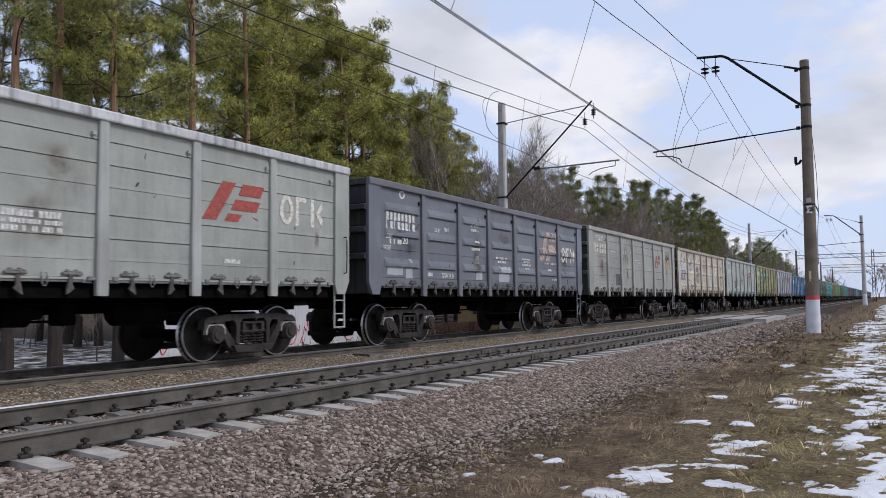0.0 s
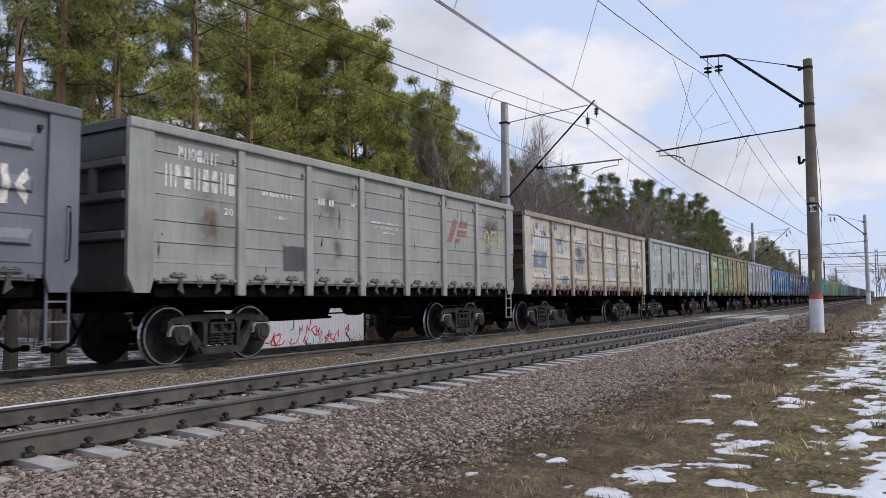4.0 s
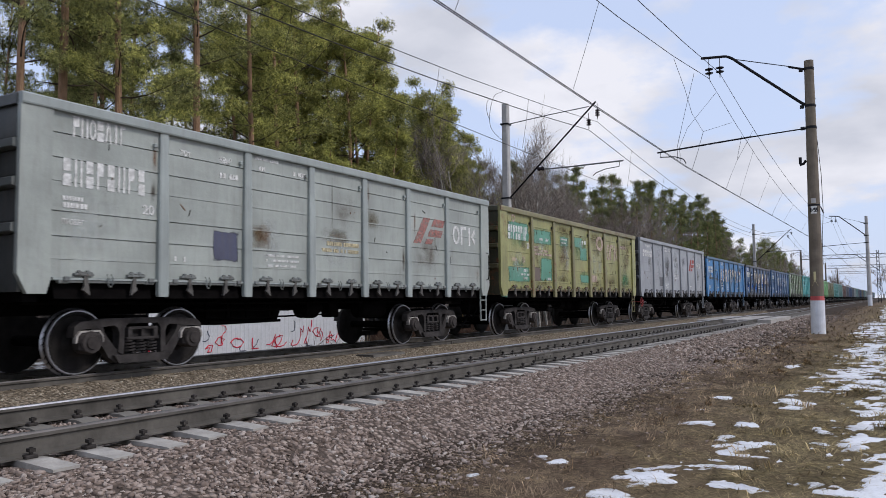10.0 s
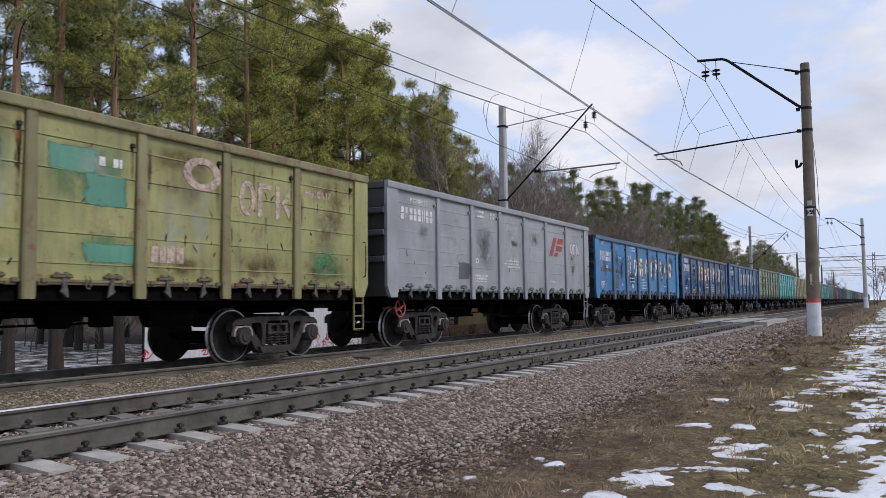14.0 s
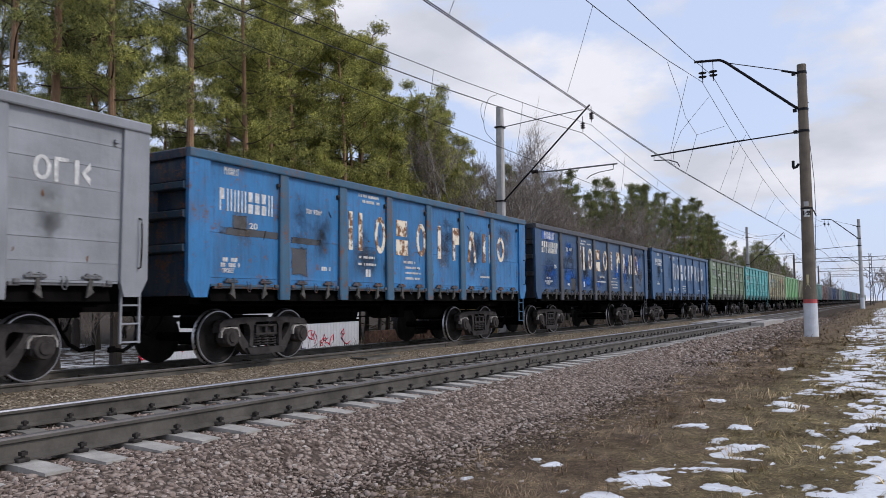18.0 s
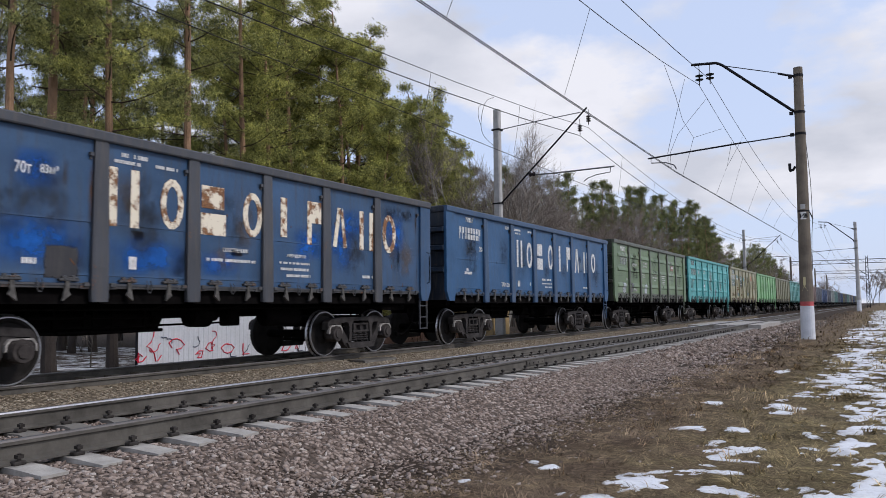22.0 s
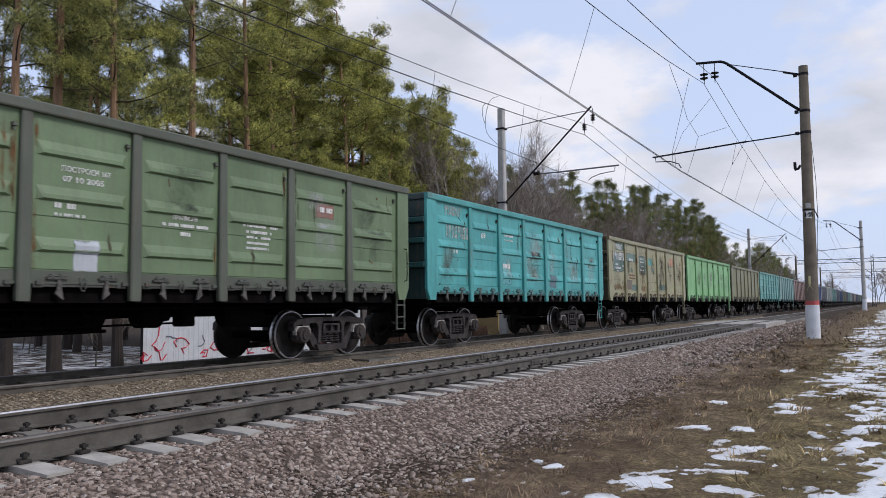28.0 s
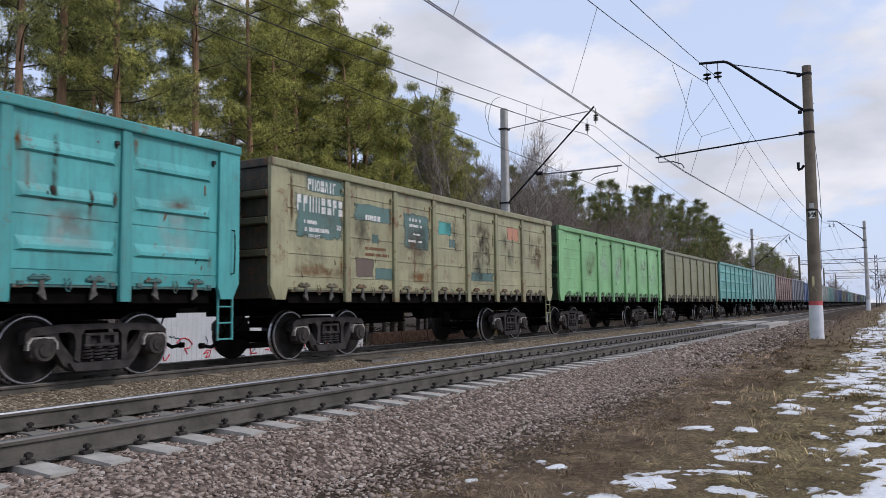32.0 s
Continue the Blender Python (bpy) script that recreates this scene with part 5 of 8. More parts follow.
    def shapes(self, ink, n, y0, y1, z0, z1):
        """Plain upright shapes in a row."""
        p = (y1 - y0) / n
        for i in range(n):
            kind = ("oval", "corner", "fork")[i] if n == 3 else ("flag", "bars", "oval", "slab", "wedge", "stem", "corner")[i % 7]
            a, b = y0 + p * i + p * 0.07, y0 + p * (i + 1) - p * (0.07 if kind != "corner" else 0.18)
            self.flat("painted_shape", self.form(kind, a, b, z0, z1), INKS[ink], 0.0095, "plain painted upright shape")

    def block(self, i, ink, y0, y1, z0, z1):
        """One tall stencilled shape of the big row."""
        kind = ("bars", "oval", "slab", "oval", "stem", "flag", "wedge", "bars", "oval")[i]
        self.flat("block_shape", self.form(kind, y0, y1, z0, z1), INKS[ink], 0.0095, "tall stencilled shape, paint breaking up" if ink == "rusty" else "tall white stencilled shape")


def marks_0(m):
    m.row("white", -0.56, 0.32, 2.12, 2.21); m.row("white", -0.56, 0.28, 2.03, 2.09); m.row("white", -0.55, 0.29, 1.93, 2); m.emblem("red", 2.72, 4.16, 2.36, 3.03)
    m.shapes("cream", 3, 4.53, 5.84, 2.42, 2.97); m.row("white", 3.21, 3.58, 1.64, 1.71)


def marks_1(m):
    m.ring("white", -5.34, -5.11, 3.33, 3.53); m.number("white", -5.9, -4.66, 2.61, 2.99); m.row("white", -5.96, -5.68, 2.39, 2.48); m.row("white", -5.95, -5.24, 2.27, 2.38)
    m.text("20", -5.21, -4.98, 2.29, 2.44); m.text("ПРОБЕГ", -6, -5.68, 2.12, 2.23); m.patch("pale", -5.88, -5.19, 1.56, 1.78); m.patch("pale", -5.09, -4.78, 1.49, 1.78)
    m.patch("pale", -4.95, -4.85, 1.86, 1.95); m.patch("pale", -6.26, -6.08, 1.29, 1.6); m.patch("pale", -6.43, -6.24, 1.15, 1.28); m.text("69.5т", -3.76, -3.49, 2.67, 2.78)
    m.text("88м³", -3.28, -3.04, 2.71, 2.82); m.row("white", -4.1, -3.85, 1.57, 1.66); m.text("ТАРА 24.3т", -3.45, -2.81, 1.53, 1.67); m.row("white", -1.87, -1.34, 2.96, 3.03)
    m.row("white", -1.86, -1.42, 2.83, 2.9); m.row("white", -1.77, -1.44, 2.52, 2.58); m.row("white", -1.84, -1.32, 2.32, 2.39); m.patch("pale", -1.62, -1.4, 1.96, 2.19)
    m.patch("pale", -1.59, -1.2, 1.52, 1.76); m.patch("pale", -1.77, -1.61, 1.41, 1.5); m.row("white", -0.35, 0.37, 2.15, 2.21); m.row("white", -0.3, 0.3, 2.04, 2.1)
    m.patch("pale", -0.19, 0.56, 1.43, 1.95); m.row("white", 1.45, 2.05, 2.2, 2.24); m.row("white", 1.53, 2.01, 2.11, 2.16); m.row("white", 1.45, 2.14, 2.02, 2.07)
    m.row("white", 1.65, 1.96, 1.9, 1.96); m.emblem("pink", 2.83, 4.29, 2.24, 3.18); m.row("white", 3.22, 4.24, 2.13, 2.18); m.row("white", 3.48, 3.75, 1.91, 1.98)
    m.row("white", 3.84, 4.27, 1.6, 1.66); m.shapes("cream", 3, 4.65, 5.94, 2.25, 2.76)


def marks_2(m):
    m.shapes("white", 7, -5.68, -4.79, 3.25, 3.45); m.number("cream", -5.95, -4.44, 2.78, 3.15); m.text("20", -4.7, -4.49, 2.44, 2.56); m.patch("dark", -3.25, -2.65, 1.53, 2.01)
    m.row("white", -3.8, -3, 2.88, 2.95); m.row("white", -3.47, -3.15, 2.48, 2.54); m.row("white", -2.25, -1.74, 2.87, 3); m.row("white", -1.19, -0.99, 2.93, 3.01)
    m.row("white", -0.47, 0.56, 2.66, 2.7); m.row("white", -0.42, 0.55, 2.56, 2.6); m.row("white", -0.16, 0.41, 2.45, 2.49); m.emblem("redfade", 2.79, 3.9, 2.44, 3.04)
    m.shapes("yel", 3, 4.76, 6.05, 2.42, 2.9)


def marks_3(m):
    m.patch("slate", -5.66, -5.44, 3.23, 3.41); m.patch("slate", -5.25, -4.93, 3.05, 3.17); m.patch("paleblue", -5.98, -4.49, 2.68, 3.03); m.number("white", -5.89, -4.52, 2.57, 2.94)
    m.patch("slate", -5.85, -4.82, 1.98, 2.51); m.patch("paleblue", -5.07, -4.54, 1.5, 1.86); m.text("20", -4.84, -4.62, 2.23, 2.4); m.text("ПР 321", -5.57, -5.29, 2.34, 2.41)
    m.text("31 01 22-25", -5.59, -5.16, 2.22, 2.29); m.text("ПРОБЕГ", -5.55, -5.23, 2.09, 2.18); m.patch("slate", -4.17, -3.87, 3.28, 3.53); m.patch("slate", -3.91, -3.58, 2.81, 3.01)
    m.patch("paleblue", -3.86, -3.02, 2.64, 2.83); m.patch("slate", -3.52, -3.35, 2.5, 2.62); m.patch("slate", -3.45, -2.98, 1.5, 1.76); m.text("69.5т", -3.78, -3.51, 2.67, 2.76)
    m.text("ТАРА 24т", -3.97, -3.51, 1.96, 2.07); m.patch("slate", -2.3, -2.08, 3.22, 3.56); m.patch("paleblue", -2.16, -1.05, 2.82, 3.08); m.patch("slate", -2.16, -1.62, 2.48, 2.77)
    m.patch("slate", -1.96, -1.34, 2.24, 2.45); m.patch("slate", -2.13, -1.82, 1.95, 2.18); m.row("white", -2.07, -1.88, 2, 2.14); m.patch("slate", -2.27, -2.08, 1.49, 1.72)
    m.patch("paleblue", 1.36, 2.4, 1.61, 2.17); m.emblem("white", 2.9, 4.1, 2.28, 3.02); m.shapes("cream", 3, 4.6, 5.95, 2.19, 2.68)


def marks_4(m):
    m.shapes("white", 7, -5.85, -4.98, 3.29, 3.58); m.number("white", -6, -4.63, 2.6, 2.98); m.row("white", -5.97, -5.66, 2.4, 2.46); m.row("white", -5.96, -5.59, 2.3, 2.37)
    m.text("20", -4.69, -4.48, 2.32, 2.47); m.text("ПРОБЕГ", -5.97, -5.65, 2.07, 2.15); m.row("white", -4.16, -3.84, 1.64, 1.72); m.text("70т", -4, -3.79, 3.33, 3.42)
    m.text("88м³", -3.18, -2.91, 3.33, 3.44); m.row("white", -3.17, -2.74, 3.08, 3.17); m.patch("navy", -3.3, -2.74, 1.68, 2.18); m.row("white", -2.38, -1.75, 3.52, 3.57)
    m.row("white", -2.25, -1.93, 3.34, 3.41); m.row("white", -1.35, -1.01, 3.36, 3.44); m.run(0, -2.32, -2.02, 2.02, 2.3); m.row("white", -2.09, -1.19, 1.81, 1.85)
    m.row("white", -2.06, -1.19, 1.72, 1.76); m.row("white", -2.02, -1.26, 1.63, 1.67); m.row("yel", -0.47, 0.7, 2.11, 2.19); m.row("yel", -0.5, 0.7, 1.98, 2.05)
    m.emblem("redfade", 2.83, 4.28, 2.36, 2.99); m.spray("brown", (-2.65, -1.85, 1.85, 2.40), (-0.6, 0.5, 2.05, 2.5), (0.9, 1.5, 2.5, 3.0)); m.shapes("white", 3, 4.64, 5.91, 2.44, 2.92)


def marks_5(m):
    m.spray("teal", (-6.10, -4.40, 2.5, 3.5), (-6.12, -4.36, 1.36, 2.3), (-4.3, -2.6, 2.6, 3.4), (-3.9, -2.6, 1.45, 2.6), (-2.2, -0.95, 2.6, 3.3), (-0.8, 0.8, 2.3, 3.4), (-0.3, 0.86, 1.4, 2.1), (4.6, 5.9, 1.4, 2.2))
    m.spray("brown", (-4.3, -2.6, 1.36, 1.75), (-2.5, -0.9, 1.36, 1.9), (0.9, 2.5, 1.36, 1.8), (2.6, 4.3, 1.36, 2.0), (4.4, 6.1, 1.36, 1.9), (-2.4, -0.9, 3.1, 3.56), (0.9, 2.5, 3.0, 3.56), (4.5, 6.1, 2.9, 3.56))
    m.ring("pink", -5.75, -5.51, 3.31, 3.55); m.patch("teal", -6.03, -4.49, 2.79, 3.33); m.number("white", -6.02, -4.64, 2.8, 3.22); m.text("20", -4.68, -4.51, 2.57, 2.74)
    m.patch("pinkfade", -5.77, -5.4, 2.16, 2.26); m.ring("pink", -5.02, -4.86, 2.11, 2.32); m.patch("teal", -6, -4.47, 1.55, 1.99); m.row("white", -4.93, -4.6, 1.85, 1.93)
    m.row("white", -5.13, -4.54, 1.74, 1.8); m.text("ПРОБЕГ", -4.95, -4.65, 1.62, 1.69); m.row("white", -5.66, -5.44, 1.64, 1.78); m.patch("teal", -4.19, -2.71, 2.78, 3.23)
    m.row("white", -3.7, -3.42, 2.89, 2.96); m.text("88м³", -3.21, -2.96, 2.88, 2.98); m.row("pink", -4.18, -3.74, 2.62, 2.68); m.row("pink", -4.18, -3.03, 2.52, 2.59)
    m.row("pink", -4.18, -2.71, 2.41, 2.48); m.patch("teal", -3.64, -2.7, 1.6, 2.34); m.patch("brown", -4.18, -3.65, 1.59, 2.03); m.row("white", -3.08, -2.84, 1.63, 1.71)
    m.patch("teal", -1.95, -1.22, 2.82, 3.13); m.row("white", -1.88, -1.32, 3.02, 3.07); m.row("white", -1.81, -1.43, 2.9, 2.95); m.patch("teal", -0.6, 0.14, 2.85, 3.2)
    m.row("white", 0.17, 0.56, 2.99, 3.12); m.patch("teal", -0.06, 0.64, 2.4, 2.86); m.patch("teal", -0.06, 0.88, 1.6, 1.87); m.ring("pink", 1.67, 2.47, 2.85, 3.4)
    m.shapes("pink", 3, 2.86, 4.23, 2.54, 3.16); m.shapes("pink", 7, 4.61, 5.44, 3.06, 3.2); m.row("pink", 1.08, 1.74, 1.64, 1.89); m.patch("teal", -6.51, -6.07, 1.08, 1.46)
    m.text("ТАРА 23", -6.49, -6.15, 1.16, 1.23)


def marks_6(m):
    m.shapes("white", 7, -5.58, -4.76, 3.37, 3.47); m.number("white", -6, -4.54, 2.94, 3.23); m.row("white", -2.27, -1.77, 3.45, 3.52); m.row("white", -2.18, -1.78, 3.32, 3.39)
    m.row("white", -1.42, -1.11, 3.44, 3.52); m.row("white", -1.44, -1.14, 3.33, 3.4); m.row("white", -0.45, 0.48, 2.19, 2.24); m.row("white", -0.51, 0.5, 2.1, 2.14)
    m.row("white", -0.48, 0.54, 2.01, 2.05); m.row("white", -2.42, -1.6, 1.7, 1.75); m.row("white", -2.38, -1.66, 1.62, 1.67); m.row("white", -2.41, -1.65, 1.55, 1.59)
    m.emblem("red", 2.93, 4.17, 2.52, 3.14); m.shapes("white", 3, 4.78, 5.68, 2.68, 3.02); m.row("white", 2.94, 3.49, 1.64, 1.69); m.ring("white", -2.31, -2.12, 2.05, 2.2)
    m.patch("dark", -3.26, -2.64, 1.61, 2.05)


def marks_7(m):
    m.shapes("white", 7, -5.81, -5.45, 3.22, 3.35); m.number("white", -5.93, -4.59, 2.6, 2.98); m.patch("grimy", -5.91, -4.28, 2.19, 2.32); m.patch("grimy", -5.61, -5.25, 2.29, 2.54)
    m.text("20", -5.2, -5, 2.33, 2.44); m.row("white", -5.82, -5.48, 1.73, 1.8); m.row("white", -5.86, -5.42, 1.64, 1.71); m.text("ПРОБЕГ", -5.83, -5.55, 1.54, 1.62)
    m.text("70т 93м³", -3.68, -3.2, 2.75, 2.85); m.patch("dark", -4.1, -3.64, 1.53, 2.08); m.patch("grimy", -4.11, -3.22, 2.15, 2.27); m.row("white", -3.21, -2.92, 1.66, 1.74)
    m.row("white", -1.97, -1.22, 3.29, 3.35); m.row("white", -1.88, -1.19, 3.17, 3.23); m.row("white", -1.96, -1.38, 1.97, 2.02); m.row("white", -1.99, -1.33, 1.82, 1.87)
    m.row("white", -1.72, -1.53, 1.58, 1.74); m.row("white", -0.23, 0.28, 1.93, 1.99); m.row("white", -0.15, 0.53, 1.81, 1.86); m.row("white", -0.15, 0.53, 1.69, 1.73)
    m.row("white", -0.15, 0.47, 1.56, 1.61); m.row("white", 3.66, 4.23, 1.69, 1.74); m.block(0, "rusty", -2.32, -1.84, 2.13, 2.94); m.block(1, "rusty", -1.38, -0.97, 2.1, 2.93)
    m.block(2, "rusty", -0.54, -0.04, 2.11, 2.92); m.block(3, "rusty", 0.34, 0.77, 2.12, 2.92); m.block(4, "rusty", 1.18, 1.66, 2.11, 2.94); m.block(5, "rusty", 2.11, 2.53, 2.09, 2.95)
    m.block(6, "rusty", 2.9, 3.41, 2.09, 2.93); m.block(7, "rusty", 3.81, 4.36, 2.11, 2.92); m.block(8, "rusty", 4.71, 5.19, 2.17, 2.9)


def marks_8(m):
    m.spray("blue", (-6.12, -4.40, 1.36, 2.45), (-5.9, -4.7, 2.9, 3.5), (-4.30, -2.60, 1.45, 2.35), (-2.55, -0.85, 1.40, 2.15), (-0.8, 0.3, 1.45, 2.0), (-3.9, -3.1, 2.5, 3.2), (1.5, 2.6, 1.8, 2.6), (2.6, 3.6, 1.6, 2.8), (4.6, 5.6, 2.0, 3.2), (3.0, 3.9, 2.3, 3.1))
    m.spray("dark", (-3.5, -2.6, 1.36, 2.1), (-1.3, -0.9, 1.4, 2.0), (-4.5, -4.2, 1.5, 3.3), (4.3, 6.1, 2.9, 3.38))
    m.patch("brightblue", -5.97, -4.79, 3.08, 3.42); m.shapes("white", 7, -5.76, -4.8, 3.1, 3.34); m.number("cream", -5.99, -4.54, 2.64, 3.01); m.text("20", -4.91, -4.72, 2.14, 2.27)
    m.text("ПР 1329", -5.59, -5.26, 1.77, 1.84); m.text("09 04 2021-2024", -5.74, -5.08, 1.67, 1.74); m.text("ПРОБЕГ", -5.61, -5.28, 1.59, 1.66)
    m.text("70т", -3.8, -3.57, 2.77, 2.93); m.text("83м³", -3.45, -3.19, 2.81, 2.93); m.patch("black", -3.36, -2.87, 1.4, 1.86)
    m.row("white", -3.67, -3.44, 1.59, 1.67); m.row("white", -2.25, -1.73, 3.23, 3.29); m.row("white", -2.32, -1.82, 3.13, 3.18)
    m.row("white", -1.59, -1.16, 3.15, 3.2); m.row("white", -2.04, -1.85, 1.57, 1.76); m.text("СОБСТВЕННИК", -0.18, 0.42, 1.94, 2.01); m.row("white", -0.58, 0.6, 1.77, 1.82)
    m.text("АРЕНДОВАН", 1.43, 1.97, 1.92, 1.99); m.row("white", 1.23, 2.11, 1.8, 1.84); m.row("white", 1.26, 2.11, 1.68, 1.73); m.row("white", 1.42, 2.11, 1.56, 1.61)
    m.row("white", 3.83, 4.21, 1.6, 1.66); m.block(0, "rusty", -2.41, -1.88, 2.19, 3.06); m.block(1, "rusty", -1.49, -1.03, 2.22, 3.03); m.block(2, "rusty", -0.67, -0.12, 2.2, 3.02)
    m.block(3, "rusty", 0.28, 0.76, 2.23, 3.03); m.block(4, "rusty", 1.07, 1.6, 2.3, 3.04); m.block(5, "rusty", 2.01, 2.48, 2.21, 3.06); m.block(6, "rusty", 2.81, 3.28, 2.21, 3.03)
    m.block(7, "rusty", 3.73, 4.23, 2.2, 3.04); m.block(8, "rusty", 4.59, 5.13, 2.19, 3.06)


def marks_9(m):
    m.shapes("white", 7, -5.46, -4.99, 3.25, 3.38); m.number("white", -5.84, -4.57, 2.78, 3.1); m.text("20", -4.68, -4.49, 2.49, 2.62); m.row("white", -5.43, -5.32, 1.93, 2)
    m.row("white", -5.54, -5.11, 1.84, 1.91); m.text("63м³", -2.98, -2.7, 3.25, 3.35); m.text("ТАРА 23т", -3.27, -2.69, 1.54, 1.67); m.row("white", -2.32, -1.86, 3.27, 3.33)
    m.row("white", -2.25, -1.88, 3.17, 3.22); m.row("white", -1.3, -0.97, 3.28, 3.34); m.row("white", -2.11, -1.94, 1.57, 1.75); m.row("white", -1.25, -1.07, 1.6, 1.71)
    m.row("white", -0.2, 0.63, 1.8, 1.86); m.row("white", -0.2, 0.66, 1.68, 1.72); m.row("white", 0.08, 0.66, 1.56, 1.61); m.row("white", 3.78, 4.27, 1.6, 1.66)
    m.block(0, "white", -2.16, -1.75, 2.16, 3); m.block(1, "white", -1.41, -0.98, 2.16, 2.98); m.block(2, "white", -0.56, -0.11, 2.15, 2.98); m.block(3, "white", 0.36, 0.8, 2.18, 3.01)
    m.block(4, "white", 1.19, 1.66, 2.15, 3.03); m.block(5, "white", 2.09, 2.52, 2.18, 3.04); m.block(6, "white", 2.91, 3.35, 2.16, 3.04); m.block(7, "white", 3.87, 4.34, 2.18, 2.96)
    m.block(8, "white", 4.72, 5.2, 2.22, 2.97)


def marks_10(m):
    m.shapes("white", 7, -5.52, -4.77, 3.31, 3.5); m.number("pale", -5.63, -4.58, 2.72, 3.04); m.text("20", -4.75, -4.6, 2.04, 2.15); m.patch("pale", -5.26, -4.85, 1.5, 1.94)
    m.text("69.5т", -3.73, -3.41, 2.69, 2.84); m.text("88м³", -3.33, -3.08, 2.71, 2.83); m.patch("grimy", -4.07, -3.67, 1.54, 1.94); m.text("ТАРА 24", -3.55, -3.1, 1.6, 1.71)
    m.text("ПОСТРОЕН 167", -2.03, -1.27, 2.86, 2.94); m.text("07 10 2005", -2.01, -1.38, 2.72, 2.80); m.row("white", -2.12, -1.8, 2.35, 2.42); m.row("white", -2.12, -1.66, 2.24, 2.28)
    m.patch("pale", -1.83, -1.44, 1.49, 1.93); m.text("ПРИПИСАН", -0.15, 0.34, 2.37, 2.44); m.row("white", -0.35, 0.58, 2.26, 2.31); m.row("white", -0.05, 0.24, 2.12, 2.18)
    m.row("white", 1.37, 2.24, 2.39, 2.43); m.row("white", 1.44, 2.09, 2.28, 2.33); m.row("white", 1.4, 2.06, 2.19, 2.23); m.row("white", 1.44, 2.01, 2.09, 2.13)
    m.row("white", 1.44, 2.01, 2, 2.04); m.patch("redfade", 3.33, 3.89, 2.73, 3.01); m.row("white", 3.45, 3.85, 2.85, 2.95)


def marks_11(m):
    m.shapes("pale", 7, -5.64, -4.77, 3.3, 3.53); m.number("pale", -5.62, -4.4, 2.72, 3.05); m.patch("palecyan", -5.61, -5.33, 2.1, 2.43); m.row("white", -5.21, -4.98, 2.33, 2.42)
    m.text("69", -3.65, -3.39, 2.83, 2.99); m.row("white", -2.18, -1.58, 2.98, 3.04); m.row("white", -2.18, -1.58, 2.86, 2.9); m.patch("palecyan", -2.32, -1.71, 1.56, 2.27)
    m.row("white", -2.28, -1.77, 2.05, 2.18); m.patch("grey", 1.23, 1.81, 1.54, 1.96); m.run(1, -1.27, -1.17, 2.67, 3.11); m.run(1, -0.03, 0.6, 2.46, 2.6)
    m.run(0, 0.32, 0.62, 2.77, 2.89); m.run(0, 1.94, 2.09, 3.07, 3.22)


def marks_12(m):
    m.patch("dteal", -5.58, -4.37, 3.23, 3.55); m.shapes("white", 7, -5.54, -4.65, 3.25, 3.47); m.patch("dteal", -5.89, -4.4, 2.31, 3.16); m.number("white", -5.87, -4.43, 2.82, 3.13)
    m.row("white", -5.64, -5.24, 2.59, 2.66); m.row("white", -5.62, -4.88, 2.44, 2.52); m.text("ПРОБЕГ", -5.5, -5.15, 2.32, 2.39); m.text("20", -4.65, -4.5, 2.53, 2.63)
    m.patch("dteal", -4.06, -2.64, 2.81, 3.17); m.row("white", -3.66, -3.02, 2.84, 2.95); m.patch("brown", -3.99, -3.35, 1.61, 2.01); m.patch("dteal", -3.42, -3.18, 2.34, 2.54)
    m.row("rust", -3.66, -2.85, 2.2, 2.26); m.row("rust", -3.66, -2.77, 2.07, 2.13); m.patch("dteal", -3.3, -2.61, 1.56, 1.82); m.patch("dteal", -2.19, -1.05, 2.31, 3.16)
    m.row("white", -1.93, -1.36, 2.97, 3.04); m.row("white", -1.93, -1.37, 2.84, 2.9); m.row("white", -1.75, -1.45, 2.65, 2.69); m.row("white", -1.98, -1.37, 2.48, 2.53)
    m.patch("cyan", -0.6, 0.04, 2.77, 3.09); m.patch("dteal", -0.08, 0.26, 2.47, 2.68); m.patch("orange", 3.34, 4.14, 2.89, 3.28); m.run(0, -5.72, -4.54, 1.59, 1.79)
    m.run(0, -1.8, -1.03, 1.55, 1.76); m.patch("dteal", 1.05, 2.45, 1.65, 1.88)


EDGES = {2: 10, 3: 58, 4: 8, 5: 34, 7: 14, 8: 10, 10: 24, 11: 16, 12: 30, 13: 6}         # rusty runs beside the posts, by wagon
WEAR = {0: ("mud mud chalk", 6, 14), 1: ("soot mud", 5, 8), 2: ("rust mud", 7, 12), 3: ("rust mud chalk", 9, 60), 4: ("mud chalk", 6, 14), 5: ("mud rust chalk", 14, 44), 6: ("chalk chalk soot", 16, 8), 7: ("soot soot mud", 20, 16),
        8: ("soot soot mud", 20, 8), 9: ("soot soot soot chalk", 12, 6), 10: ("soot chalk", 10, 8), 11: ("chalk chalk chalk mud", 14, 24), 12: ("mud rust soot", 20, 20), 13: ("chalk chalk chalk mud", 16, 6)}
for k, paint_marks in enumerate((marks_0, marks_1, marks_2, marks_3, marks_4, marks_5, marks_6, marks_7, marks_8, marks_9, marks_10, marks_11, marks_12, None)):
    brush = Marks(WAGONS[k], TRAIN[k][0], TRAIN[k][3])
    kinds, smeared, scarred = WEAR[k]
    brush.smears(kinds.split(), smeared)
    if paint_marks:
        paint_marks(brush)
    brush.scars(scarred)
    brush.edge_runs(EDGES.get(k, 0))
    if k == 0:
        brush.flat("rust_run", [brush.rect(5.52, 5.72, 1.95, 2.48)], SMEARS["rust"], 0.011, "brown rust run below the letters")

